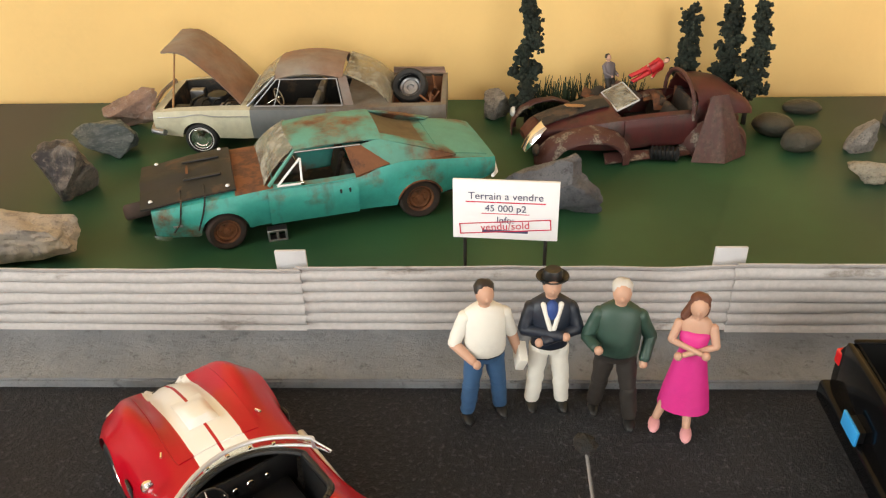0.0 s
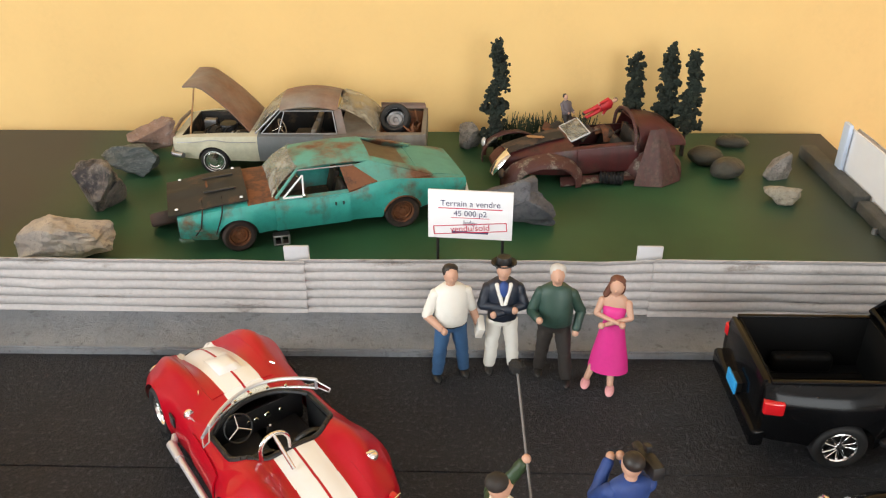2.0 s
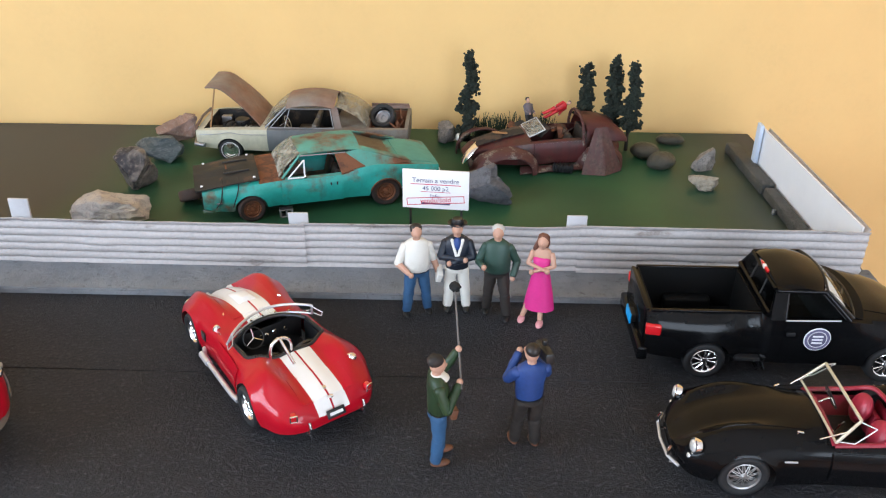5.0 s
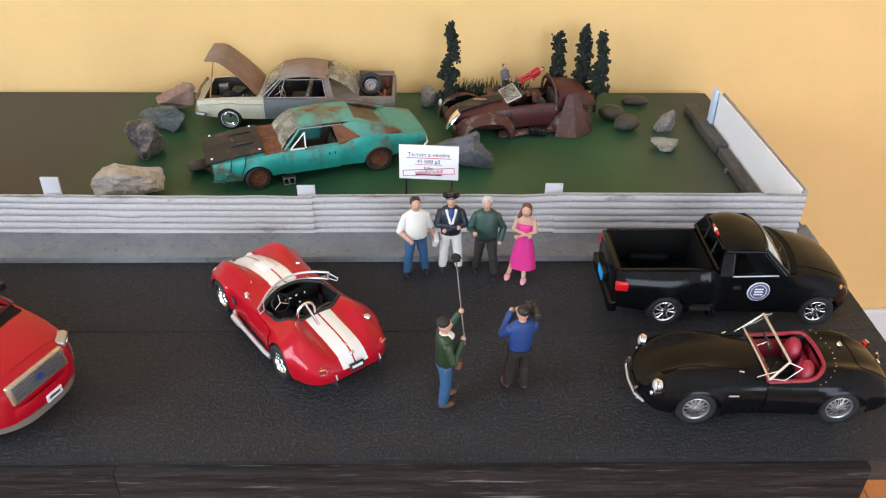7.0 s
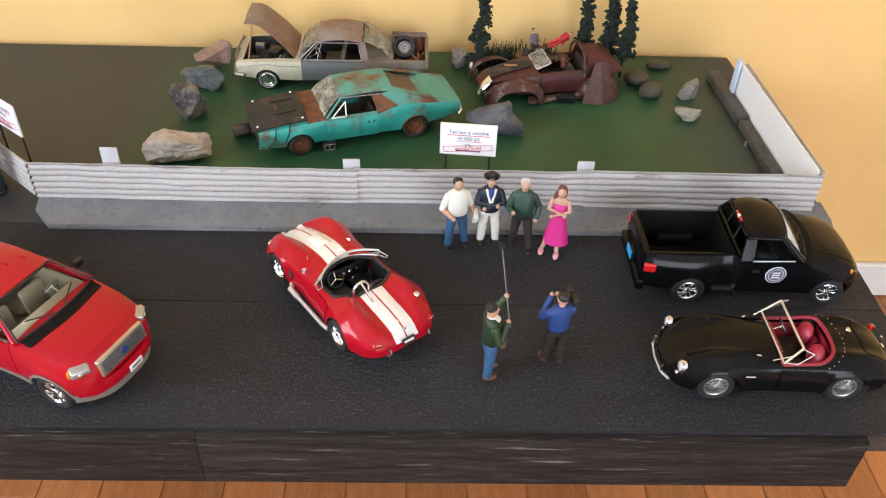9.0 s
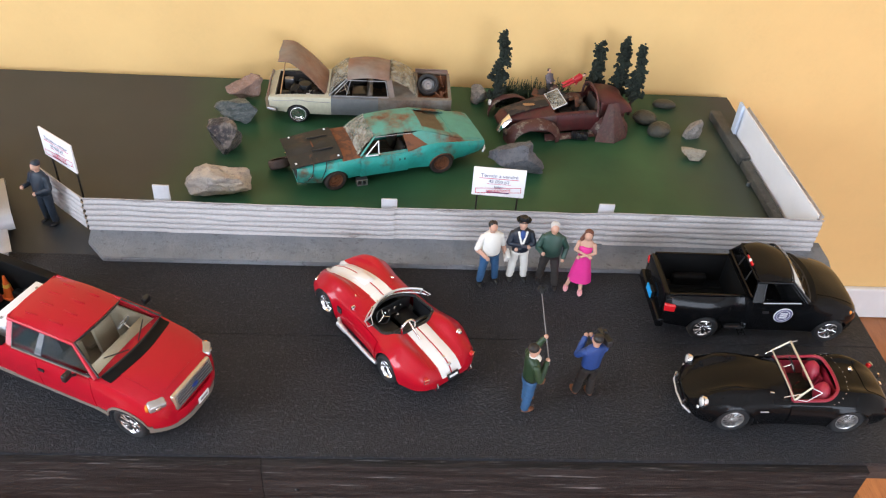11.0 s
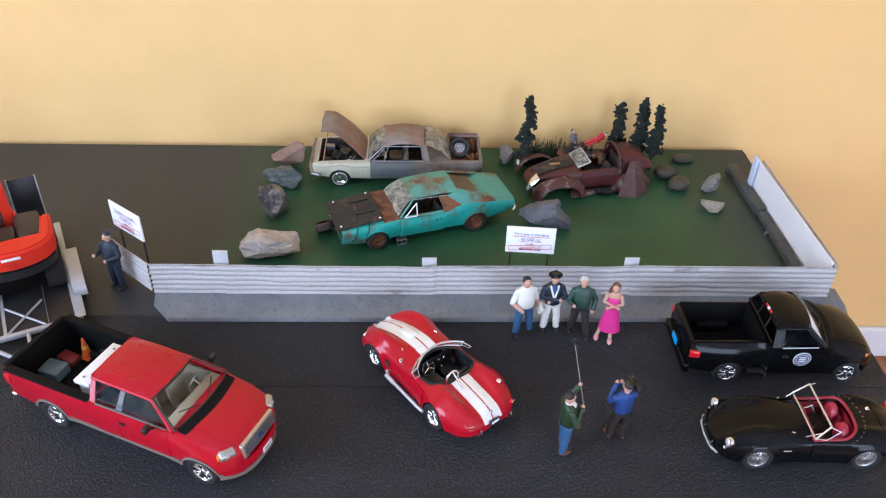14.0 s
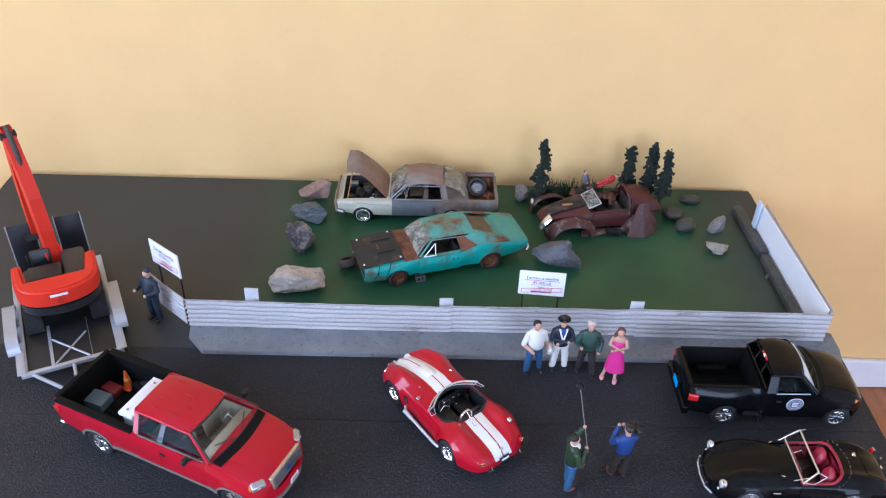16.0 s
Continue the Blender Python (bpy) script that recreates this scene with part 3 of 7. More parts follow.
tree(0.022, 0.316, 0.121, 0.0175, 3, 0.06)
tree(0.166, 0.338, 0.101, 0.0140, 5, 0.10)
tree(0.199, 0.326, 0.114, 0.0150, 8, 0.18)
tree(0.217, 0.308, 0.112, 0.0150, 11, 0.24)
bm = bmesh.new()
rnd = random.Random(4)
for k in range(420):
    x, y = rnd.uniform(0.03, 0.125), rnd.uniform(0.31, 0.345)
    hh = rnd.uniform(0.018, 0.036)
    rod(bm, (x, y, 0), (x + rnd.gauss(0, 0.006), y + rnd.gauss(0, 0.005), hh), 0.0007, 0.0003, 4)
tagged(part("grass", bm, M_GRASS, None, "", False), "dark stiff bristle grass behind the wrecked car", "grass", kind="stuff")

# ---------- vehicles: shared forms ----------
PAINT_RED = plain("glossy_red_paint", (0.41, 0.003, 0.014), 0.35, vary=0.05, scale=30, coat=0.55, spec=0.1)
PAINT_WHITE = plain("white_stripe_paint", (0.78, 0.78, 0.77), 0.3, vary=0.04, coat=0.4)
PAINT_BLACK = plain("glossy_black_paint", (0.0045, 0.0045, 0.005), 0.16, vary=0.2, scale=40, coat=0.0, spec=0.16)
PAINT_TRUCK = plain("glossy_truck_red", (0.40, 0.004, 0.016), 0.35, vary=0.05, scale=30, coat=0.5, spec=0.1)
BEIGE = plain("beige_plastic", (0.40, 0.32, 0.22), 0.6, vary=0.12)
BEIGE_TRIM = plain("grey_beige_trim", (0.19, 0.16, 0.13), 0.5, vary=0.1)
RED_LEATHER = plain("red_leather", (0.28, 0.012, 0.03), 0.45, vary=0.15)
LAMP_RED = plain("red_lens", (0.55, 0.01, 0.015), 0.12, vary=0.05, coat=0.8)
LAMP_AMBER = plain("amber_lens", (0.8, 0.25, 0.03), 0.15, vary=0.05, coat=0.8)
LAMP_CLEAR = plain("clear_lamp", (0.72, 0.72, 0.70), 0.1, 0.3, vary=0.08, coat=1.0)
CREAM = worn("cream_paint", (0.56, 0.53, 0.40), (0.33, 0.22, 0.14), (0.16, 0.09, 0.05), 0.20, 35, 0.5, None, 3.0, 0.1)
GREYBLUE = worn("grey_blue_paint", (0.155, 0.165, 0.17), (0.19, 0.13, 0.09), (0.15, 0.08, 0.05), 0.28, 30, 0.55, None, 9.0, 0.15)
RUSTROOF = worn("rusted_grey_paint", (0.25, 0.225, 0.20), (0.24, 0.125, 0.08), (0.17, 0.085, 0.055), 0.60, 18, 0.6, None, 6.0, 0.1, 0.30)
QUARTER = worn("bare_grey_quarter", (0.20, 0.185, 0.16), (0.17, 0.10, 0.065), (0.09, 0.055, 0.04), 0.48, 30, 0.6, None, 16.0, 0.2, 0.25)
TEAL = worn("faded_teal_paint", (0.030, 0.36, 0.31), (0.17, 0.075, 0.03), (0.07, 0.035, 0.02), 0.40, 30, 0.5, None, 2.0, 0.6, 0.14)
TEAL_TOP = worn("chalky_teal_paint", (0.10, 0.33, 0.27), (0.21, 0.085, 0.035), (0.11, 0.045, 0.022), 0.44, 18, 0.65, None, 14.0, 0.15, 0.14)
RUSTBROWN = worn("brown_rust", (0.20, 0.075, 0.03), (0.13, 0.05, 0.025), (0.07, 0.03, 0.018), 0.5, 50, 0.8, None, 5.0, 0.2)
WRECK = worn("deep_red_rust", (0.078, 0.014, 0.014), (0.075, 0.032, 0.024), (0.020, 0.010, 0.009), 0.42, 44, 0.45, None, 8.0, 0.5, 0.12)
WRECK_PALE = worn("flaking_rust", (0.080, 0.026, 0.022), (0.27, 0.22, 0.18), (0.035, 0.02, 0.015), 0.42, 85, 0.65, None, 12.0, 0.4, 0.06)
FLATBLACK = worn("charred_black_hood", (0.022, 0.021, 0.018), (0.045, 0.038, 0.028), (0.09, 0.04, 0.02), 0.36, 45, 0.75, None, 4.0, 0.1)
DUSTY = worn("dusty_black", (0.02, 0.018, 0.016), (0.06, 0.045, 0.035), (0.10, 0.055, 0.03), 0.45, 60, 0.8, None, 1.5, 0.2)
GLASS = glass_mat("clear_glass")
# dark tint stands in for the shade inside the cabs
GLASS_DARK = glass_mat("shade_tinted_glass", (0.30, 0.32, 0.33))
GLASS_DIRTY = glass_mat("dirty_glass", (0.62, 0.60, 0.52), 0.25, 0.6)
WOOD_RAW = plain("raw_wood_splint", (0.42, 0.22, 0.09), 0.7, vary=0.2)


M_ALU = plain("bright_aluminium", (0.62, 0.63, 0.66), 0.38, 0.6, vary=0.05)
HEADLAMP = plain("headlamp_lens", (0.42, 0.42, 0.42), 0.12, 0.5, vary=0.25, scale=300)
BEIGE_CHROME = plain("champagne_chrome", (0.50, 0.44, 0.36), 0.25, 0.7, vary=0.08)


class Shell:
    """A car body lofted along x: front is +x, half width hw(x), belt height zb(x), deck height zd(x)."""

    def __init__(s, x0, x1, hw, zsill, zb, zd, wheels, tuck=0.06, top_tuck=0.05, bump=None, power=2.6):
        s.x0, s.x1, s.hw, s.zsill, s.zb, s.zd, s.wheels, s.tuck, s.tt, s.bump, s.p = x0, x1, hw, zsill, zb, zd, wheels, tuck, top_tuck, bump, power

    def tuck_at(s, x):
        return lerp_keys(s.tt, x) if isinstance(s.tt, list) else s.tt

    def low(s, x):
        z = lin_keys(s.zsill, x)
        for xw, zw, ra in s.wheels:
            if abs(x - xw) < ra:
                z = max(z, zw + math.sqrt(ra * ra - (x - xw) ** 2))
        return min(z, lerp_keys(s.zb, x) - 0.002)

    def side(s, x, u, off=0.0, sgn=1):
        """Point of the flank: u 0 at its lower edge, 1 at the belt."""
        w, b, z0, sill = lerp_keys(s.hw, x), lerp_keys(s.zb, x), s.low(x), lin_keys(s.zsill, x)
        z = z0 + (b - z0) * u
        q = max(0, min(1, (z - sill) / max(1e-6, b - sill)))
        flare = 0.0
        for xw, zw, ra in s.wheels:
            d = math.hypot(x - xw, z - zw) - ra
            flare += 0.0011 * math.exp(-(d / 0.003) ** 2)
        y = w * (1 - s.tuck * (1 - q) ** 2 - s.tuck_at(x) * q ** 4) + flare + off
        return Vector((x, sgn * y, z))

    def top(s, x, y, off=0.0):
        w = lerp_keys(s.hw, x) * (1 - s.tuck_at(x))
        v = min(1, abs(y) / w)
        b, d = lerp_keys(s.zb, x), lerp_keys(s.zd, x)
        z = b + (d - b) * (1 - v ** s.p)
        if s.bump:
            z += s.bump(x, v)
        return Vector((x, y, z + off))

    def build(s, ycols, extra=(), hole=None, colour=None, nx=64, ns=8, caps=True):
        xs = {round(s.x0 + (s.x1 - s.x0) * i / nx, 5) for i in range(nx + 1)} | {round(e, 5) for e in extra}
        for xw, zw, ra in s.wheels:
            xs |= {round(xw + ra * math.cos(a), 5) for a in (0.02, 0.12, 0.3, 0.6, 0.95, 1.3)}
            xs |= {round(xw - ra * math.cos(a), 5) for a in (0.02, 0.12, 0.3, 0.6, 0.95, 1.3)}
        xs = sorted(x for x in xs if s.x0 <= x <= s.x1)
        rows = []
        for x in xs:
            w = lerp_keys(s.hw, x) * (1 - s.tuck_at(x))
            ys = [y for y in ycols if y < w * 0.93]
            n = len(ycols) - len(ys)
            last = ys[-1] if ys else 0
            ys += [last + (w * 0.97 - last) * (k + 1) / (n + 0.6) for k in range(n)]
            left = [s.side(x, k / ns) for k in range(ns + 1)] + [s.top(x, y) for y in reversed(ys)]
            row = left + [Vector((p.x, -p.y, p.z)) for p in reversed(left)]
            rows.append(row)
        bm = bmesh.new()
        nj = len(rows[0]) - 1

        def gone(i, j):
            if hole is None:
                return False
            c = (rows[i][j] + rows[i + 1][j + 1]) / 2
            return ns < j < nj - ns and hole(c.x, abs(c.y))
        vs = grid(bm, rows, 0, gone)
        if caps:
            bm.faces.new(vs[0])
            bm.faces.new(vs[-1][::-1])
        bmesh.ops.recalc_face_normals(bm, faces=bm.faces[:])
        if colour:
            for f in bm.faces:
                f.material_index = colour(f.calc_center_median(), f.normal)
        return bm

    def side_patch(s, xa, xb, ua, ub, sgn, off=0.0005, nx=10, nu=6, thick=0.0009):
        bm = bmesh.new()
        grid(bm, [[s.side(xa + (xb - xa) * i / nx, ua + (ub - ua) * j / nu, off, sgn) for j in range(nu + 1)] for i in range(nx + 1)])
        return solid(bm, -thick if sgn > 0 else thick)

    def top_patch(s, xa, xb, ya, yb, off=0.0005, nx=12, ny=12, thick=0.0009):
        bm = bmesh.new()
        grid(bm, [[s.top(xa + (xb - xa) * i / nx, ya + (yb - ya) * j / ny, off) for j in range(ny + 1)] for i in range(nx + 1)])
        return solid(bm, thick)


def wheel(parent, x, y, z, r, w, style, sgn, mats=(None, None), steer=0.0, white=0.0):
    """Tyre with its rim; the outer face looks along sgn * y."""
    tyre_m, rim_m = mats[0] or M_TYRE, mats[1] or M_CHROME
    at = pose(x, y, z, 0, 0, steer) @ pose(0, 0, 0, -90 * sgn)
    h = w / 2
    ri = r * 0.66
    prof = [(ri, -h * 0.9), (r * 0.88, -h), (r * 0.97, -h * 0.8), (r, -h * 0.5), (r, h * 0.5), (r * 0.97, h * 0.8), (r * 0.88, h), (r * 0.76, h * 1.0), (ri, h * 0.85), (ri * 0.98, h * 0.4)]
    bm = lathe(bmesh.new(), prof, 36)
    ty = part("wheel", bm, tyre_m, parent, at=at)
    if white:
        part("whitewall", lathe(bmesh.new(), [(r * 0.72, h * 1.0), (r * (0.72 + white), h * 1.03), (r * (0.74 + white), h * 0.99)], 36), M_CARD, ty)
    bm = bmesh.new()
    lathe(bm, [(ri, h * 0.8), (ri * 0.95, h * 0.86), (ri * 0.88, h * 0.75), (ri * 0.84, h * 0.1)], 32)
    if style == "spokes":
        for k in range(5):
            m = pose(0, 0, 0, 0, 0, 72 * k)
            for d in (-14, 14):
                box(bm, ri * 0.15, ri * 0.92, -r * 0.05, r * 0.05, h * 0.35, h * 0.62, r * 0.02, 1, m @ pose(0, 0, 0, 0, 0, d))
        lathe(bm, [(0.0001, h * 0.8), (ri * 0.2, h * 0.75), (ri * 0.26, h * 0.5)], 16)
        lathe(bm, [(0.0001, h * 0.05), (ri * 0.85, h * 0.05)], 24, mi=1)
    elif style == "wire":
        for k in range(24):
            a = 2 * math.pi * k / 24
            b2 = a + (0.35 if k % 2 else -0.35)
            rod(bm, (ri * 0.2 * math.cos(a), ri * 0.2 * math.sin(a), h * 0.75), (ri * 0.9 * math.cos(b2), ri * 0.9 * math.sin(b2), h * 0.3), r * 0.018, None, 5)
        lathe(bm, [(0.0001, h * 1.0), (ri * 0.14, h * 0.95), (ri * 0.22, h * 0.6)], 12)
        lathe(bm, [(0.0001, h * 0.1), (ri * 0.85, h * 0.1)], 24, mi=1)
    elif style == "cap":
        lathe(bm, [(0.0001, h * 1.02), (ri * 0.3, h * 0.98), (ri * 0.36, h * 0.8), (ri * 0.62, h * 0.72), (ri * 0.7, h * 0.85), (ri * 0.95, h * 0.78)], 28)
    else:
        lathe(bm, [(0.0001, h * 0.75), (ri * 0.22, h * 0.7), (ri * 0.3, h * 0.4), (ri * 0.6, h * 0.35), (ri * 0.72, h * 0.55), (ri * 0.9, h * 0.3)], 24)
        for k in range(5):
            a = 2 * math.pi * k / 5
            lathe(bm, [(0.0001, h * 0.62), (r * 0.05, h * 0.6), (r * 0.06, h * 0.3)], 6, pose(ri * 0.45 * math.cos(a), ri * 0.45 * math.sin(a), 0))
    bmesh.ops.recalc_face_normals(bm, faces=bm.faces[:])
    part("rim", bm, [rim_m, M_BLACK], ty)
    return ty


def four_wheels(parent, xf, xr, y, z, r, w, style, mats=(None, None), skip=(), white=0.0, steer=0.0):
    for x in (xf, xr):
        for sgn in (1, -1):
            if (x, sgn) not in skip:
                wheel(parent, x, sgn * y, z, r, w, style, sgn, mats, steer if x == xf else 0.0, white)


def panel(pts, n=8, bulge=0.0, out=(0, 0, 1), thick=0.0007):
    """A curved sheet between four corners, bulging along out."""
    a, b, c, d = (Vector(p) for p in pts)
    o = Vector(out)
    bm = bmesh.new()
    grid(bm, [[(a.lerp(b, i / n)).lerp(d.lerp(c, i / n), j / n) + o * bulge * (1 - (2 * i / n - 1) ** 2) * (1 - 0.5 * (2 * j / n - 1) ** 2) for j in range(n + 1)] for i in range(n + 1)])
    return solid(bm, thick)


def roof_sheet(xf, xr, wf, wr, z, crown=0.002, n=12, thick=0.0012, drop=0.0025):
    bm = bmesh.new()
    rows = []
    for i in range(n + 1):
        u = i / n
        x, w = xf + (xr - xf) * u, wf + (wr - wf) * u
        rows.append([(x, w * (2 * j / n - 1), z + crown * (1 - (2 * u - 1) ** 2) - drop * abs(2 * j / n - 1) ** 4 + crown * 0.6 * (1 - (2 * j / n - 1) ** 2)) for j in range(n + 1)])
    grid(bm, rows)
    return solid(bm, thick)


def seat(bm, x, y, w=0.016, d=0.015, h=0.017, z=0.012, lean=14):
    box(bm, x - d * 0.4, x + d * 0.6, y - w / 2, y + w / 2, z, z + 0.005, 0.0018)
    box(bm, -0.0035, 0.0015, -w / 2, w / 2, 0, h, 0.0018, 2, pose(x - d * 0.4, y, z + 0.003, 0, -lean, 0))
    return bm


def steering(parent, x, y, z, r=0.0068, mat=None):
    bm = bmesh.new()
    n = 18
    pts = [(0, r * math.cos(2 * math.pi * k / n), r * math.sin(2 * math.pi * k / n)) for k in range(n + 1)]
    tube(bm, pts, 0.0005, 6)
    ob = part("steering_wheel", bm, mat or M_BLACK, parent, at=pose(x, y, z, 0, 25, 0))
    bm = bmesh.new()
    for a in (90, 210, 330):
        rod(bm, (0, 0, 0), (0, r * math.cos(radians(a)), r * math.sin(radians(a))), 0.0006, 0.0004, 6)
    rod(bm, (0, 0, 0), (0.012, 0, -0.001), 0.0007)
    part("spokes", bm, M_CHROME, ob)
    return ob


def disc(x, y, z, r, t, axis, mat, parent, name, label=""):
    """A round lens or cap with a domed face; axis is the Euler turn of its normal from +z."""
    bm = lathe(bmesh.new(), [(0.0001, t), (r * 0.6, t * 0.9), (r * 0.92, t * 0.5), (r, 0), (r, -t * 0.5)], 18)
    return part(name, bm, mat, parent, label, at=pose(x, y, z, *axis))


def blob(bm, c, rx, ry, rz, mi, m=None, n=12, lump=0.0):
    vs = bmesh.ops.create_uvsphere(bm, u_segments=n, v_segments=n - 2, radius=1)["verts"]
    for v in vs:
        p = Vector((v.co.x * rx, v.co.y * ry, v.co.z * rz)) * (1 + lump * noise.noise(v.co * 2.5 + Vector(c) * 70))
        v.co = Vector(c) + ((m @ p) if m is not None else p)
    for f in {f for v in vs for f in v.link_faces}:
        f.material_index = mi
    return bm


def gauss(x, c, s):
    return math.exp(-((x - c) / s) ** 2)


# ---------- red and black roadsters ----------
RED_ROADSTER = dict(
    hw=[(-0.1015, 0.020), (-0.098, 0.030), (-0.088, 0.0385), (-0.062, 0.0450), (-0.045, 0.0435), (-0.02, 0.0395), (0.01, 0.0385), (0.035, 0.0395), (0.056, 0.0415), (0.074, 0.0390), (0.085, 0.034), (0.0925, 0.024), (0.0950, 0.015)],
    sill=[(-0.1015, 0.015), (-0.085, 0.011), (-0.04, 0.0085), (0.04, 0.0085), (0.088, 0.011), (0.0950, 0.014)],
    zb=[(-0.1015, 0.021), (-0.09, 0.029), (-0.058, 0.0350), (-0.03, 0.0330), (0.01, 0.0330), (0.052, 0.0345), (0.075, 0.0290), (0.0950, 0.0175)],
    zd=[(-0.1015, 0.0225), (-0.094, 0.0310), (-0.075, 0.0365), (-0.045, 0.0400), (0, 0.0415), (0.02, 0.0425), (0.045, 0.0400), (0.070, 0.0330), (0.085, 0.0255), (0.0950, 0.0190)],
    r=0.0152, face=0.0395, face_back=0.0440, tyre=0.0125, front=0.0086, back=0.0066, valley=0.0042, hole=(-0.0455, 0.0015, 0.0295, 10.8),
    screen=(0.0040, 10.8, 0.0415, 0.0345, 0.0062, 0.0105), lamp=(0.0830, 0.0280, 0.0225), steer=(-0.015, 0.0165, 0.0395), cap=(-0.0745, -0.0305))
BLACK_ROADSTER = dict(
    hw=[(-0.1035, 0.018), (-0.098, 0.027), (-0.085, 0.034), (-0.058, 0.0385), (-0.03, 0.036), (0.01, 0.0345), (0.05, 0.0375), (0.075, 0.0355), (0.088, 0.030), (0.093, 0.022), (0.0955, 0.014)],
    sill=[(-0.1035, 0.016), (-0.085, 0.012), (-0.04, 0.0095), (0.04, 0.0095), (0.085, 0.012), (0.0955, 0.016)],
    zb=[(-0.1035, 0.020), (-0.085, 0.031), (-0.055, 0.0385), (-0.02, 0.036), (0.02, 0.036), (0.055, 0.0375), (0.08, 0.033), (0.0955, 0.022)],
    zd=[(-0.1035, 0.022), (-0.09, 0.036), (-0.07, 0.0435), (-0.045, 0.0455), (0, 0.0455), (0.03, 0.0465), (0.06, 0.0435), (0.08, 0.036), (0.0955, 0.023)],
    r=0.0160, face=0.0340, face_back=0.0340, tyre=0.0100, front=0.0052, back=0.0045, valley=0.0010, hole=(-0.0435, 0.0035, 0.0275, 1.5),
    screen=(0.0055, 1.5, 0.0465, 0.0310, 0.0125, 0.0145), lamp=(0.0865, 0.0265, 0.0345), steer=(-0.010, -0.0140, 0.0425), cap=(-0.064, -0.0085))


def roadster(name_label, m, d, paint, seats, rim, striped):
    """An open two-seater: front is +x, with swelling fenders and a cockpit rounded at its back."""
    car = thing("roadster_car", name_label, "model car", "parked model cars", m)
    xf, xr, r = 0.0548, -0.0548, d["r"]

    def bump(x, v):
        k = max(0.0, math.exp(-((v - 0.70) / 0.22) ** 2) - 0.155 * v ** 4)
        return k * (d["front"] * gauss(x, 0.062, 0.030) + d["back"] * gauss(x, -0.060, 0.028)) - d["valley"] * gauss(v, 0.38, 0.16) * (gauss(x, 0.068, 0.03) + 0.6 * gauss(x, -0.068, 0.026))
    sh = Shell(d["hw"][0][0], d["hw"][-1][0], d["hw"], d["sill"], d["zb"], d["zd"], [(xf, r, r * 1.14), (xr, r, r * 1.14)], 0.05 if striped else 0.10, 0.12, bump, 2.5)
    hx0, hx1, hy, bow = d["hole"]
    ycols = [0.0, 0.0007, 0.003, 0.006, 0.009, 0.0118, 0.0145, 0.017, 0.0195, 0.022, 0.0245, 0.027, 0.029, 0.031, 0.033]

    def edge_x(y):
        """Front and back ends of the cockpit at a distance from the middle."""
        q = min(1.0, abs(y) / hy)
        return hx0 + 0.016 * (1 - (1 - q ** 3.2) ** 0.5), hx1 - bow * y * y

    def hole(x, y):
        a, b = edge_x(y)
        return y < hy and a < x < b

    def tone(y):
        return 1 if striped and 0.0007 < abs(y) < 0.0118 else 0

    def colour(c, n):
        return tone(c.y) if (n.z > 0.05 or abs(n.x) > 0.5) and c.z > 0.012 else 0
    body = part("body", sh.build(ycols, (hx0, hx1), hole, colour, 120), [paint, PAINT_WHITE], car)
    # rolled edge round the cockpit
    ring = []
    for k in range(25):
        y = hy * math.sin(math.pi / 2 * (k / 12 - 1))
        ring.append(sh.top(edge_x(y)[0], y, -0.0002))
    for k in range(25):
        y = -hy * math.sin(math.pi / 2 * (k / 12 - 1))
        ring.append(sh.top(edge_x(y)[1], y, -0.0002))
    part("cockpit_edge", tube(bmesh.new(), ring + ring[:1], 0.0016, 8), M_BLACK if striped else RED_LEATHER, car, "padded cockpit edge")

    def lid(xa, xb, half, off):
        ys = [y for y in ycols if y < half] + [half]
        ys = [-y for y in reversed(ys[1:])] + ys
        bm = bmesh.new()
        grid(bm, [[sh.top(xa + (xb - xa) * i / 14, y * (1 if 0 < i < 14 else 0.96), off) for y in ys] for i in range(15)])
        for f in bm.faces:
            f.material_index = tone(f.calc_center_median().y)
        return solid(bm, 0.0005)
    part("hood", lid(0.014, 0.080, 0.0195, 0.00045), [paint, PAINT_WHITE], car)
    part("trunk_lid", lid(-0.094, -0.070, 0.0195, 0.00045), [paint, PAINT_WHITE], car)
    bm = bmesh.new()
    box(bm, hx0 - 0.001, hx1 + 0.006, -hy + 0.001, hy - 0.001, 0.0085, 0.0105)
    box(bm, hx0 - 0.003, hx0 - 0.0005, -hy + 0.006, hy - 0.006, 0.010, 0.036, 0.001)
    for sg in (1, -1):
        box(bm, hx0 + 0.008, hx1 - 0.008, sg * (hy - 0.0006) - 0.0006, sg * (hy - 0.0006) + 0.0006, 0.01, 0.034)
    box(bm, hx0, hx1, -0.0035, 0.0035, 0.0105, 0.021, 0.001)
    part("cockpit", bm, M_BLACK if striped else RED_LEATHER, car)
    dash = panel(((hx1 - 0.004, -hy + 0.001, 0.037), (hx1 - 0.004, hy - 0.001, 0.037), (hx1 - 0.001, hy - 0.001, 0.014), (hx1 - 0.001, -hy + 0.001, 0.014)), 10, 0.003, (-1, 0, 0), 0.001)
    dash_ob = part("dashboard", dash, M_BLACK, car)
    for y, rr in ((-0.004, 0.0017), (0.003, 0.0014), (0.0075, 0.0012), (-0.012, 0.0012)):
        part("gauge", lathe(bmesh.new(), [(0.0001, 0.0006), (rr, 0.0005), (rr * 1.15, 0)], 14, pose(hx1 - 0.0085, y, 0.0325, 0, -80, 0)), M_CHROME, dash_ob)
    part("underbody", box(bmesh.new(), -0.086, 0.084, -0.024, 0.024, 0.0065, 0.021, 0.003), M_BLACK, car)
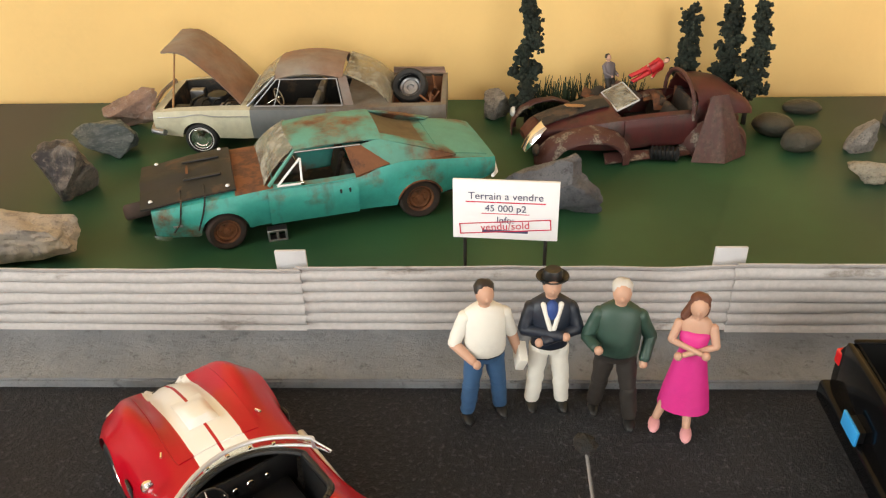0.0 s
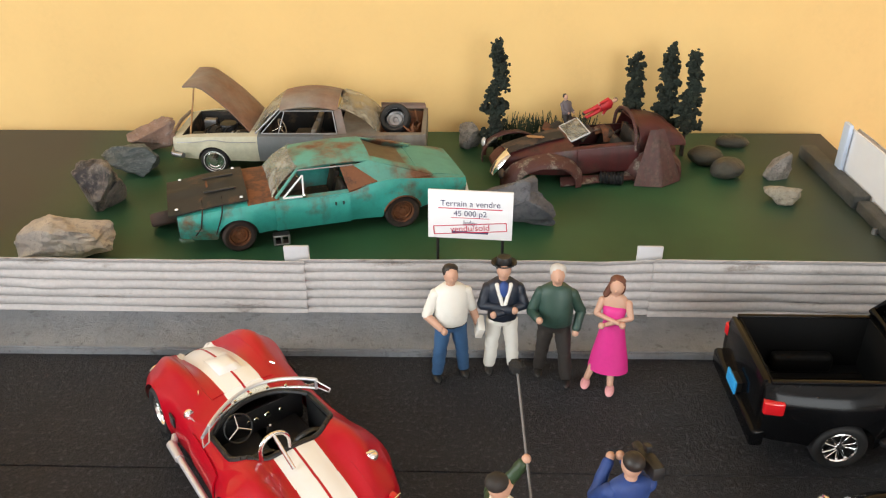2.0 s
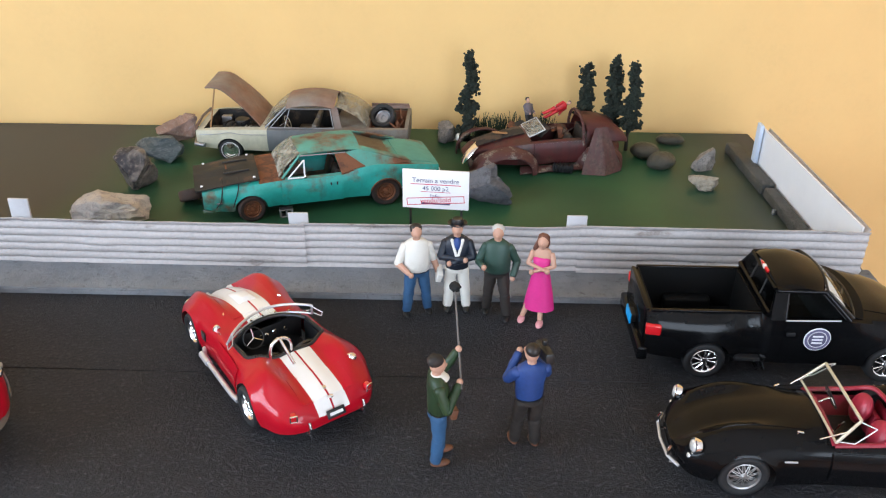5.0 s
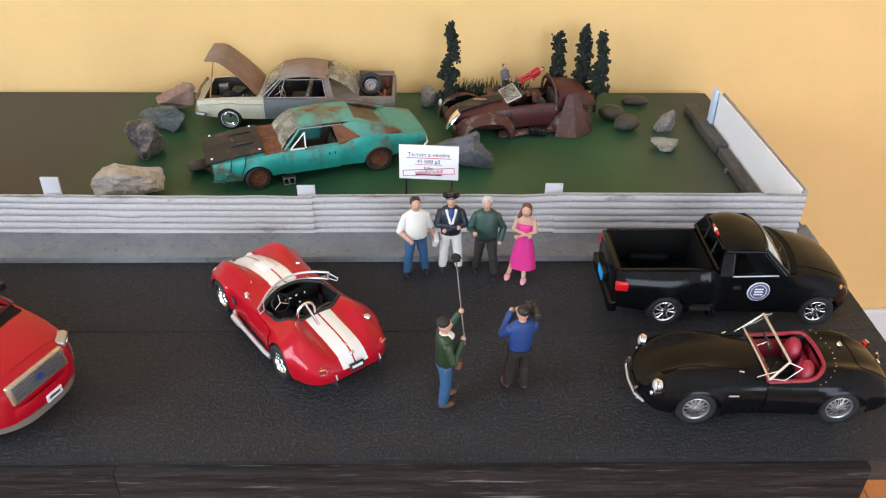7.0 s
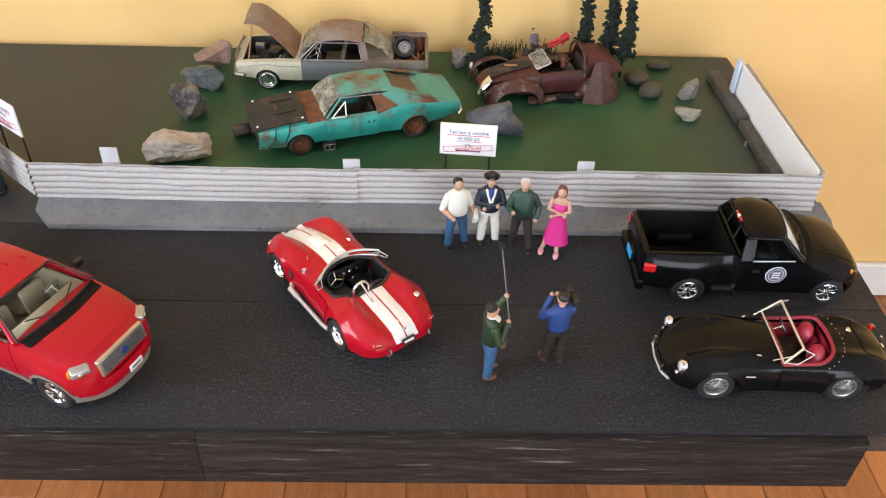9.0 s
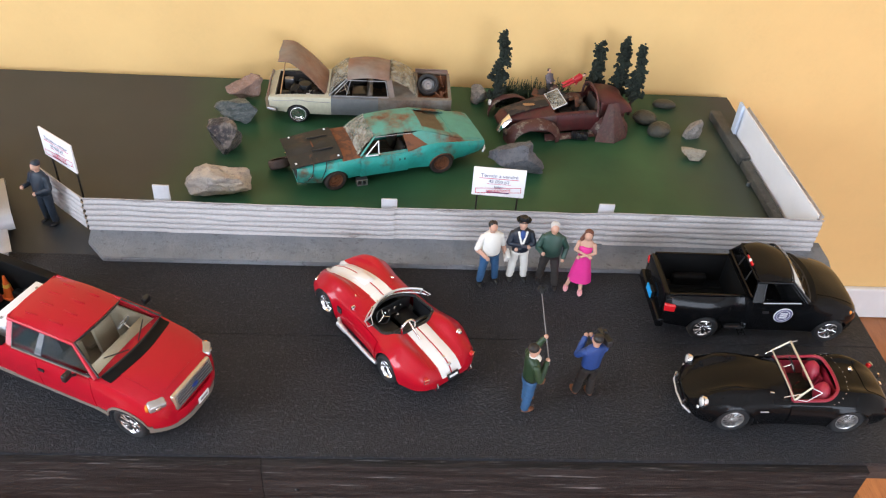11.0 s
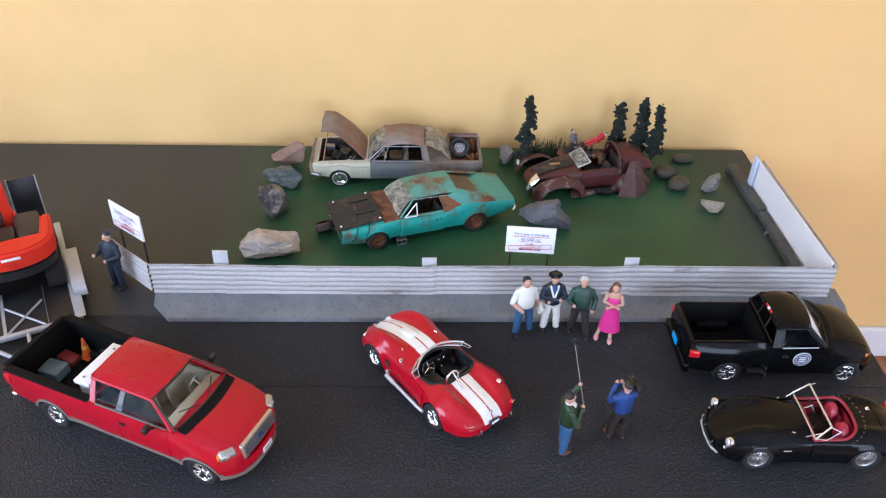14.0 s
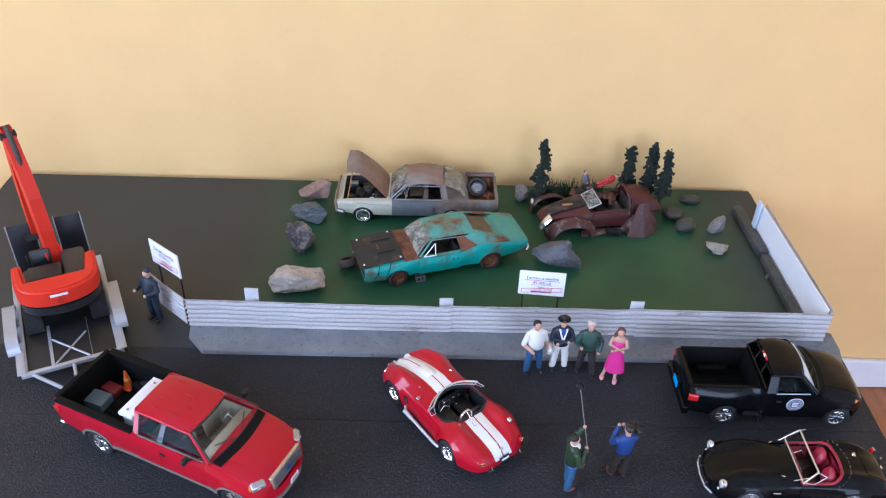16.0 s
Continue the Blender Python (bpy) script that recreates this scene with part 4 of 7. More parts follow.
    for sg in (1, -1):
        part("seat", seat(bmesh.new(), -0.026, sg * 0.0140, 0.020, 0.018, 0.020, 0.012), seats, car)
        if striped:
            part("headrest", lathe(bmesh.new(), [(0.0001, 0.003), (0.006, 0.0026), (0.0088, 0.0008), (0.0092, -0.0008), (0.0001, -0.002)], 20, pose(-0.034, sg * 0.0140, 0.0300, 0, 60, 0)), seats, car)
        else:
            bm = blob(bmesh.new(), (0, 0, 0), 0.0050, 0.0098, 0.0108, 0, None, 18)
            part("headrest", bm, seats, car, "round padded red backrest", at=pose(-0.031, sg * 0.0135, 0.0345, 0, -18, 0))
        part("door", sh.side_patch(-0.034, 0.004, 0.16, 0.97, sg, 0.0004), paint, car)
        lx, ly, lz = d["lamp"]
        hl = disc(lx, sg * ly, lz, 0.0044, 0.0024, (0, 80, sg * 8), LAMP_CLEAR, car, "headlight")
        part("ring", lathe(bmesh.new(), [(0.0043, 0.0012), (0.0052, 0.0008), (0.0054, -0.0006), (0.0048, -0.003)], 22), M_CHROME, hl)
        disc(lx + 0.002, sg * (ly - 0.001), lz - 0.0085, 0.0018, 0.0014, (0, 85, 0), LAMP_AMBER if striped else LAMP_CLEAR, car, "turn_signal")
        tx = -0.0975 if striped else -0.0985
        tl = part("tail_light", box(bmesh.new(), -0.0018, 0.003, -0.0019, 0.0019, -0.0024, 0.0024, 0.0008), LAMP_RED, car, at=pose(tx, sg * 0.0285, 0.0275, 0, -10, sg * -18))
        part("bezel", tube(bmesh.new(), [(-0.0012, -0.0022, -0.0027), (-0.0012, 0.0022, -0.0027), (-0.0012, 0.0022, 0.0027), (-0.0012, -0.0022, 0.0027), (-0.0012, -0.0022, -0.0027)], 0.0005, 6), M_CHROME, tl)
        xb = d["hw"][0][0]
        bm = tube(bmesh.new(), [(xb + 0.004, sg * 0.0205, 0.012), (xb - 0.003, sg * 0.0205, 0.0145), (xb - 0.0042, sg * 0.0205, 0.0205), (xb - 0.0025, sg * 0.0205, 0.0245)], 0.0010)
        part("overrider", bm, M_CHROME, car)
        xn, high = d["hw"][-1][0], 0.0165 if striped else 0.0245
        bm = tube(bmesh.new(), [(xn - 0.006, sg * 0.016, 0.011), (xn + 0.002, sg * 0.016, 0.012), (xn + 0.0030, sg * 0.016, high - 0.003), (xn + 0.0015, sg * 0.016, high)], 0.0010)
        part("overrider", bm, M_CHROME, car)
        p = sh.top(0.024, sg * 0.0225)
        part("hood_latch", tube(bmesh.new(), [p, p + Vector((0, 0, 0.0016)), p + Vector((-0.003, sg * 0.0012, 0.0018))], 0.0006, 6), M_CHROME, car)
        p = sh.side(0.0295, 0.70, 0.0004, sg)
        if not striped:
            part("side_badge", box(bmesh.new(), p.x - 0.004, p.x + 0.004, p.y - 0.0004, p.y + 0.0006, p.z + 0.002, p.z + 0.0032, 0.0003), M_ALU, car, "small bright side badge")
            continue
        vent = part("side_vent", box(bmesh.new(), p.x - 0.0035, p.x + 0.0035, p.y - 0.0006, p.y + 0.0006, p.z - 0.0042, p.z + 0.003, 0.0005), M_BLACK, car)
        for k in range(3):
            part("louvre", box(bmesh.new(), p.x - 0.0028 + 0.002 * k, p.x - 0.0018 + 0.002 * k, p.y + sg * 0.0005 - 0.0003, p.y + sg * 0.0005 + 0.0003, p.z - 0.0036, p.z + 0.0024), M_STEEL, vent, smooth=False)
        bm = tube(bmesh.new(), [(0.030, sg * 0.0385, 0.014), (0.022, sg * 0.0428, 0.0125), (-0.030, sg * 0.0435, 0.0105), (-0.039, sg * 0.0428, 0.0105)], 0.0020, 10)
        rod(bm, (0.026, sg * 0.0425, 0.0127), (0.012, sg * 0.0430, 0.0120), 0.0029, 0.0027, 12)
        part("side_pipe", bm, M_ALU, car, "chrome side exhaust")
    for sg in (1, -1):
        for x, face in ((xf, d["face"]), (xr, d["face_back"])):
            wheel(car, x, sg * (face - d["tyre"] / 2), r, r, d["tyre"], rim, sg, (M_TYRE, M_CHROME if striped else WIRE_RIM))
    # windscreen
    sx, sbow, sz, sw, lean, rise = d["screen"]
    n = 14
    base, topp = [], []
    for k in range(n + 1):
        y = -sw + 2 * sw * k / n
        bx = sx - sbow * y * y
        base.append(Vector((bx, y, sz - 3.0 * y * y)))
        topp.append(Vector((bx - lean, y * 0.92, sz + rise - 2.2 * y * y)))
    bm = bmesh.new()
    grid(bm, [base, topp])
    ws = part("windscreen", solid(bm, 0.0004), GLASS, car, "clear windscreen in a bright frame")
    ws.visible_shadow = False
    bm = bmesh.new()
    tube(bm, base, 0.0008, 8)
    tube(bm, topp, 0.0010, 8)
    for k in (0, -1):
        rod(bm, base[k], topp[k], 0.0010, 0.0009)
    part("frame", bm, M_ALU if striped else PALE_FRAME, ws, "bright frame" if striped else "pale frame")
    for k, sg in ((0, -1), (-1, 1)):
        b2, t2 = base[k], topp[k]
        rod_bm = rod(bmesh.new(), b2 + Vector((0.008, -sg * 0.004, -0.001)), b2.lerp(t2, 0.5), 0.0005)
        part("stay", rod_bm, M_CHROME, ws)
        wing = [b2 + Vector((0, 0, 0.001)), t2 - Vector((0, 0, 0.001)), t2 + Vector((-0.0085, sg * 0.004, -0.003)), b2 + Vector((-0.0095, sg * 0.003, 0.002))]
        ww = part("wind_wing", panel(wing, 4, 0.0, (0, 1, 0), 0.0005), GLASS, ws)
        ww.visible_shadow = False
        part("wing_frame", tube(bmesh.new(), wing + wing[:1], 0.0004, 6), M_ALU, ws)
    if striped:
        for y in (-0.022, -0.011, 0.0, 0.011, 0.022):
            k = int(round((y + sw) / (2 * sw) * n))
            part("frame_clip", box(bmesh.new(), -0.0006, 0.0006, -0.0008, 0.0008, -0.0008, 0.0008, 0.0002), M_CHROME, ws, at=pose(*(base[k] + Vector((0.0003, 0, 0.0012)))))
    steering(car, *d["steer"], 0.0078)
    part("gear_lever", tube(bmesh.new(), [(-0.010, 0.0, 0.021), (-0.013, -0.001, 0.030), (-0.016, -0.001, 0.033)], 0.0007, 6), M_CHROME, car)
    if striped:
        arc = [(-0.0455, 0.0098 + 0.0080 * math.cos(a), 0.0455 + 0.0082 * math.sin(a)) for a in [math.pi * k / 12 for k in range(13)]]
        bm = tube(bmesh.new(), [(-0.0455, 0.0178, 0.034)] + arc + [(-0.0455, 0.0018, 0.034)], 0.0012, 10)
        tube(bm, [(-0.0455, 0.0098, 0.0535), (-0.0600, 0.0070, 0.0395)], 0.0011, 10)
        part("roll_bar", bm, M_CHROME, car, "chrome roll hoop")
        bm = bmesh.new()
        rows = [[(0.030 + 0.026 * i / 8, -0.0072 + 0.0144 * j / 8, sh.top(0.030 + 0.026 * i / 8, 0).z + 0.0004 + 0.0030 * math.sin(math.pi * min(1, (i + 1.2) / 8) ** 0.8) ** 0.6 * (1 - abs(j / 4 - 1) ** 4) * (i > 0)) for j in range(9)] for i in range(9)]
        grid(bm, rows)
        part("hood_scoop", solid(bm, 0.0006), PAINT_WHITE, car, "white hood scoop")
        pl = part("plate", box(bmesh.new(), -0.0008, 0.0004, -0.0068, 0.0068, -0.0030, 0.0030, 0.0004), M_BLACK, car, "black plate with a pale bar", at=pose(-0.1030, 0, 0.0225, 0, 28, 0))
        part("plate_bar", box(bmesh.new(), -0.0012, -0.0008, -0.0048, 0.0048, -0.0010, 0.0010), M_CARD, pl, smooth=False)
        part("trunk_handle", box(bmesh.new(), -0.0012, 0.0012, -0.0022, 0.0022, -0.0004, 0.0016, 0.0006), M_CHROME, car, at=pose(-0.0955, 0, 0.0305, 0, -40, 0))
        p = sh.top(-0.088, 0)
        part("trunk_lock", lathe(bmesh.new(), [(0.0001, 0.0016), (0.0014, 0.0012), (0.0016, 0)], 10, pose(p.x, 0, p.z)), M_CHROME, car)
    else:
        p = sh.top(-0.094, 0)
        part("trunk_handle", box(bmesh.new(), -0.0012, 0.0012, -0.0022, 0.0022, -0.0004, 0.0016, 0.0006), M_CHROME, car, at=pose(p.x, 0, p.z + 0.0005, 0, -30, 0))
        # snaps of the cockpit cover
        for k in range(16):
            a = math.pi * (0.5 + (k + 0.5) / 16)
            p = sh.top(hx0 + 0.010 + 0.021 * math.cos(a), (hy + 0.0035) * math.sin(a))
            part("snap", lathe(bmesh.new(), [(0.0001, 0.0005), (0.0005, 0.0003), (0.0006, 0)], 6, pose(*p)), M_CHROME, car)
        xn = d["hw"][-1][0]
        bm = tube(bmesh.new(), [(xn - 0.002, -0.025, 0.0165), (xn + 0.003, -0.016, 0.0165), (xn + 0.0045, 0, 0.0165), (xn + 0.003, 0.016, 0.0165), (xn - 0.002, 0.025, 0.0165)], 0.0010)
        part("bumper", bm, M_ALU, car, "thin bright bumper")
    for sg in ((1,) if striped else ()):
        q = sh.top(0.010, sg * 0.0315)
        mir = part("mirror", rod(bmesh.new(), q, q + Vector((0.001, sg * 0.002, 0.004)), 0.0006), M_CHROME, car)
        part("mirror_glass", lathe(bmesh.new(), [(0.0001, 0.0012), (0.0026, 0.0008), (0.0029, -0.0006), (0.0001, -0.0022)], 14, pose(q.x + 0.001, q.y + sg * 0.002, q.z + 0.0055, 0, -75, 0)), M_CHROME, mir)
    q = sh.top(*d["cap"])
    cp = disc(q.x, q.y, q.z, 0.0033 if striped else 0.0022, 0.0022, (12 if striped else 0, 0, 0), M_CHROME, car, "fuel_cap", "chrome filler cap")
    part("flip_lever", box(bmesh.new(), -0.0008, 0.0008, -0.0010, 0.0042, 0.0018, 0.0026, 0.0003), M_CHROME, cp)
    part("grille", lathe(bmesh.new(), [(0.0001, 0.001), (0.009, 0.0008), (0.0105, 0.0), (0.0105, -0.004)], 24, pose(d["hw"][-1][0] - 0.0015, 0, 0.0140 if striped else 0.0175, 0, 90 if striped else 84, 0) @ Matrix.Diagonal((0.6, 1, 1, 1))), M_BLACK, car)
    return car


WIRE_RIM = plain("grey_wire_rim", (0.42, 0.41, 0.40), 0.35, 0.8, vary=0.15)
PALE_FRAME = plain("pale_gold_frame", (0.62, 0.58, 0.46), 0.3, 0.4, vary=0.06)
roadster("glossy red roadster with twin white racing stripes and roll hoop", pose(-0.1283, -0.1440, 0, 0, 0, 128.4), RED_ROADSTER, PAINT_RED, M_BLACK, "spokes", True)
roadster("glossy black open roadster with red leather seats", pose(0.2500, -0.2355, 0, 0, 0, 180), BLACK_ROADSTER, PAINT_BLACK, RED_LEATHER, "wire", False)


M_LINER = plain("black_bed_liner", (0.004, 0.004, 0.004), 0.7, vary=0.3, spec=0.15)


# ---------- pickups ----------
BLACK_PICKUP = dict(
    xf=0.067, xr=-0.067, rear=0.112, nose=0.0985, half=0.0445, r=0.0157, belt=0.0530, cab_b=-0.0245, cab_f=0.0365, rf=0.0150, rb=-0.0195, zr=0.0735, wr=0.0315, wb=0.0415,
    hw=[(-0.112, 0.0395), (-0.104, 0.0420), (-0.085, 0.0440), (-0.067, 0.0450), (-0.048, 0.0435), (-0.040, 0.0405), (-0.030, 0.0400), (-0.0262, 0.0405), (-0.0235, 0.0440), (0.02, 0.0445), (0.067, 0.0450), (0.085, 0.0410), (0.094, 0.0350), (0.0985, 0.0290)],
    tuck=[(-0.112, 0.20), (-0.067, 0.23), (-0.030, 0.19), (-0.0235, 0.05), (0.03, 0.05), (0.06, 0.12), (0.0985, 0.14)],
    zb=[(-0.112, 0.0530), (0.030, 0.0530), (0.055, 0.0495), (0.080, 0.0440), (0.092, 0.0380), (0.0985, 0.0320)],
    zd=[(-0.112, 0.0532), (0.020, 0.0545), (0.0365, 0.0580), (0.055, 0.0565), (0.075, 0.0510), (0.090, 0.0440), (0.0985, 0.0350)],
    sill=[(-0.112, 0.0195), (-0.067, 0.016), (0.067, 0.015), (0.0985, 0.015)], bed=0.0315, rail=0.0016, grille=(0.022, 0.0052, 0.0285), lamp=(0.0905, 0.0330, 0.0370), power=3.0, tyre=0.0115)
RED_PICKUP = dict(
    xf=0.0893, xr=-0.0893, rear=0.146, nose=0.1265, half=0.0475, r=0.0175, belt=0.0595, cab_b=-0.0350, cab_f=0.0660, rf=0.0325, rb=-0.0390, zr=0.0812, wr=0.0318, wb=0.0435,
    hw=[(-0.146, 0.0445), (-0.136, 0.0460), (-0.089, 0.0475), (0.06, 0.0475), (0.089, 0.0480), (0.106, 0.0462), (0.117, 0.0410), (0.1235, 0.0345), (0.1265, 0.0290)],
    tuck=[(-0.146, 0.05), (0.05, 0.06), (0.08, 0.10), (0.1265, 0.12)],
    zb=[(-0.146, 0.0595), (0.050, 0.0595), (0.075, 0.0575), (0.100, 0.0530), (0.116, 0.0480), (0.1265, 0.0420)],
    zd=[(-0.146, 0.0597), (0.045, 0.0600), (0.066, 0.0625), (0.085, 0.0612), (0.105, 0.0575), (0.118, 0.0530), (0.1265, 0.0470)],
    sill=[(-0.146, 0.0240), (-0.089, 0.0200), (0.089, 0.0195), (0.1265, 0.0190)], bed=0.0395, rail=0.0046, grille=(0.0265, 0.0082, 0.0425), lamp=(0.1165, 0.0365, 0.0455), power=3.2, tyre=0.0125)


def pickup(label, m, d, paint, dark, extended, trim, rim):
    """Front is +x. Two-seat or extended cab, open bed behind."""
    car = thing("pickup_truck", label, "model pickup", "parked model cars", m)
    xf, xr, rear, nose, half, r, belt = d["xf"], d["xr"], d["rear"], d["nose"], d["half"], d["r"], d["belt"]
    cab_b, cab_f, rf, rb, zr, wr, wb = d["cab_b"], d["cab_f"], d["rf"], d["rb"], d["zr"], d["wr"], d["wb"]
    sh = Shell(-rear, nose, d["hw"], d["sill"], d["zb"], d["zd"], [(xf, r, r * 1.17), (xr, r, r * 1.17)], 0.05, d["tuck"], None, d["power"])
    bx0, bx1, by = -rear + 0.004, cab_b - 0.004, d["bed"]
    cx0, cx1, cy = cab_b + 0.002, cab_f - 0.006, wb - 0.0045
    ycols = sorted([0.0, 0.006, 0.012, 0.018, 0.024, 0.029, by, cy])

    def hole(x, y):
        return (bx0 < x < bx1 and y < by) or (cx0 < x < cx1 and y < cy)
    part("body", sh.build(ycols, (bx0, bx1, cx0, cx1), hole, nx=90), paint, car)
    hood_z = sh.top(cab_f, 0).z
    part("bed_liner", tub(bx0, bx1, by, 0.0175, belt + 0.0008), M_LINER, car, "black bed liner")
    for k in range(9):
        y = -by * 0.72 + by * 1.44 * k / 8
        part("rib", box(bmesh.new(), bx0 + 0.002, bx1 - 0.002, y - 0.001, y + 0.001, 0.0184, 0.0193), M_LINER, car, smooth=False)
    for sg in (1, -1):
        part("wheel_housing", box(bmesh.new(), xr - r * 1.2, xr + r * 1.2, sg * (by - 0.006) - 0.0045, sg * (by - 0.006) + 0.0045, 0.0184, 0.031, 0.003, 3), M_LINER, car)
    part("underbody", box(bmesh.new(), -rear + 0.006, nose - 0.010, -half * 0.6, half * 0.6, 0.010, 0.0155, 0.002), M_BLACK, car)
    # cab
    bm = bmesh.new()
    n = 16
    rows = []
    for i in range(n + 1):
        u = i / n
        x = rf + (rb - rf) * u
        w = wr * (1 - 0.03 * u) * (1 - 0.05 * max(0, 1 - u / 0.12) ** 2)
        rows.append([(x + 0.0035 * (1 - (2 * j / n - 1) ** 2) * max(0, 1 - u / 0.3), w * (2 * j / n - 1), zr + 0.0035 * (1 - (2 * u - 1) ** 2) - 0.0032 * abs(2 * j / n - 1) ** 3.5 + 0.0018 * (1 - (2 * j / n - 1) ** 2)) for j in range(n + 1)])
    grid(bm, rows)
    part("roof", solid(bm, 0.0012), paint, car)
    cabin = bmesh.new()
    box(cabin, cx0, cx1 + 0.004, -cy, cy, 0.016, 0.018)
    box(cabin, cx1 - 0.014, cx1 + 0.002, -cy + 0.001, cy - 0.001, belt - 0.014, belt - 0.0005, 0.0025)
    for sg in (1, -1):
        box(cabin, cx0, cx1, sg * (cy - 0.0012) - 0.0008, sg * (cy - 0.0012) + 0.0008, 0.018, belt - 0.001)
    part("dashboard", cabin, dark, car)
    rows_of_seats = (rf - 0.016,) if not extended else (rf - 0.006, rf - 0.040)
    for x in rows_of_seats:
        for y in (-half * 0.40, half * 0.40):
            part("seat", seat(bmesh.new(), x, y, 0.024, 0.02, 0.030 if extended else 0.026, 0.020, 10), dark, car)
    steering(car, cab_f - 0.026, half * 0.42, belt + 0.002, 0.0072, M_STEEL if extended else M_BLACK)
    for sg in (1, -1):
        a0, a1 = Vector((cab_f - 0.004, sg * wb * 0.985, belt + 0.0005)), Vector((rf, sg * wr * 0.965, zr - 0.0026))
        part("pillar", rod(bmesh.new(), a0, a1, 0.0024, 0.0020), paint, car)
        c0, c1 = Vector((cab_b + 0.001, sg * wb, belt)), Vector((rb, sg * wr * 0.945, zr - 0.0026))
        wide = 0.0095 if not extended else 0.0060
        pn = [c0 + Vector((-0.0015, 0, 0)), c1 + Vector((-0.001, 0, 0)), c1 + Vector((wide - 0.001, 0, 0)), c0 + Vector((wide, 0, 0))]
        part("pillar", panel(pn, 3, 0, (0, 1, 0), 0.0018), paint, car)
        part("roof_rail", rod(bmesh.new(), (rf + 0.001, sg * wr * 0.975, zr - 0.0026), (rb, sg * wr * 0.95, zr - 0.0026), 0.0018), paint, car)
        if extended:
            part("pillar", panel(((-0.0040, sg * (wb + 0.0006), belt), (-0.0030, sg * wr * 0.985, zr - 0.003), (0.0025, sg * wr * 0.985, zr - 0.003), (0.0030, sg * (wb + 0.0006), belt)), 3, 0, (0, 1, 0), 0.0014), DARK_STEEL, car, "dark grey middle pillar")
        lo = [c0 + Vector((wide, 0, 0.001)), a0 + Vector((-0.003, 0, 0.0008))]
        hi = [c1 + Vector((wide - 0.001, 0, -0.0008)), a1 + Vector((-0.002, 0, -0.0008))]
        if extended:
            part("window_frame", tube(bmesh.new(), [lo[0], hi[0], hi[1], lo[1], lo[0]], 0.0007, 6), M_BLACK, car)
            part("window_sill", rod(bmesh.new(), lo[0] + Vector((0, sg * 0.0008, -0.0008)), lo[1] + Vector((-0.004, sg * 0.0008, -0.0008)), 0.0006), BEIGE_TRIM, car, "pale sill trim")
        else:
            part("window_frame", tube(bmesh.new(), [lo[0], hi[0], hi[1], lo[1]], 0.0006, 6), M_BLACK, car)
            part("window_sill", rod(bmesh.new(), lo[0] + Vector((0, sg * 0.001, -0.0006)), lo[1] + Vector((-0.004, sg * 0.001, -0.0006)), 0.0006), M_ALU, car, "bright sill strip")
        g = part("side_window", panel((lo[0], hi[0], hi[1], lo[1]), 4, 0.0006, (0, sg, 0), 0.0004), GLASS_DARK, car)
        g.visible_shadow = False
        xd0, xd1 = (-0.0008, 0.0568) if extended else (-0.0150, 0.0395)
        dr = part("door", sh.side_patch(xd0 + 0.0008, xd1, 0.13, 0.985, sg, 0.0006), paint, car)
        hp = sh.side(xd0 + 0.0055, 0.74, 0.0016, sg)
        part("handle", box(bmesh.new(), hp.x - 0.0032, hp.x + 0.0032, hp.y - 0.0008, hp.y + 0.0008, hp.z - 0.0014, hp.z + 0.0014, 0.0005), M_BLACK, dr, "black handle")
        if extended:
            part("door", sh.side_patch(cab_b + 0.0025, xd0, 0.13, 0.985, sg, 0.0006), paint, car)
            part("rocker_trim", sh.side_patch(xr + r * 1.2, xf - r * 1.2, 0.0, 0.13, sg, 0.0007), trim, car, "grey-beige lower trim")
            for xw in (xf, xr):
                part("flare", sh.side_patch(xw - r * 1.35, xw + r * 1.35, 0.0, 0.12, sg, 0.0012, 28), trim, car, "grey-beige wheel flare")
        else:
            # step in the narrow bed side and the bulging rear fender
            part("bed_step", box(bmesh.new(), xr + r * 1.35, cab_b - 0.003, sg * 0.0415 - 0.0035, sg * 0.0415 + 0.0025, 0.0185, 0.0215, 0.0008), M_BLACK, car, "black step ahead of the rear fender")
        mp = Vector((cab_f - 0.026 if extended else cab_f - 0.010, sg * (half + 0.005), belt + 0.003))
        if extended:
            mi = part("mirror", box(bmesh.new(), mp.x - 0.0026, mp.x + 0.0026, mp.y - 0.0048, mp.y + 0.0048, mp.z - 0.0034, mp.z + 0.0042, 0.0018, 3), M_BLACK, car, "black door mirror")
            part("arm", rod(bmesh.new(), mp, (mp.x + 0.002, sg * half * 0.95, belt - 0.001), 0.0014), M_BLACK, mi)
        lx, ly, lz = d["lamp"]
        if extended:
            hl = part("headlight", box(bmesh.new(), -0.0060, 0.0042, -0.0078, 0.0078, -0.0042, 0.0044, 0.0020, 3), HEADLAMP, car, at=pose(lx - 0.0012, sg * (ly - 0.001), lz, 0, 14, sg * 34))
            part("reflector", disc_mesh(0.0028, 0.0012), M_CHROME, hl, at=pose(0.0042, 0, 0, 0, 90, 0))
            part("turn_signal", box(bmesh.new(), -0.0035, 0.0030, -0.0014, 0.0014, -0.0034, 0.0034, 0.001), LAMP_AMBER, car, at=pose(lx - 0.0068, sg * (ly + 0.0048), lz - 0.0004, 0, 10, sg * 60))
        else:
            part("headlight", box(bmesh.new(), -0.0045, 0.0030, -0.0058, 0.0058, -0.0030, 0.0030, 0.0016, 3), HEADLAMP, car, at=pose(lx, sg * (ly - 0.004), lz - 0.002, 0, 16, sg * 30))
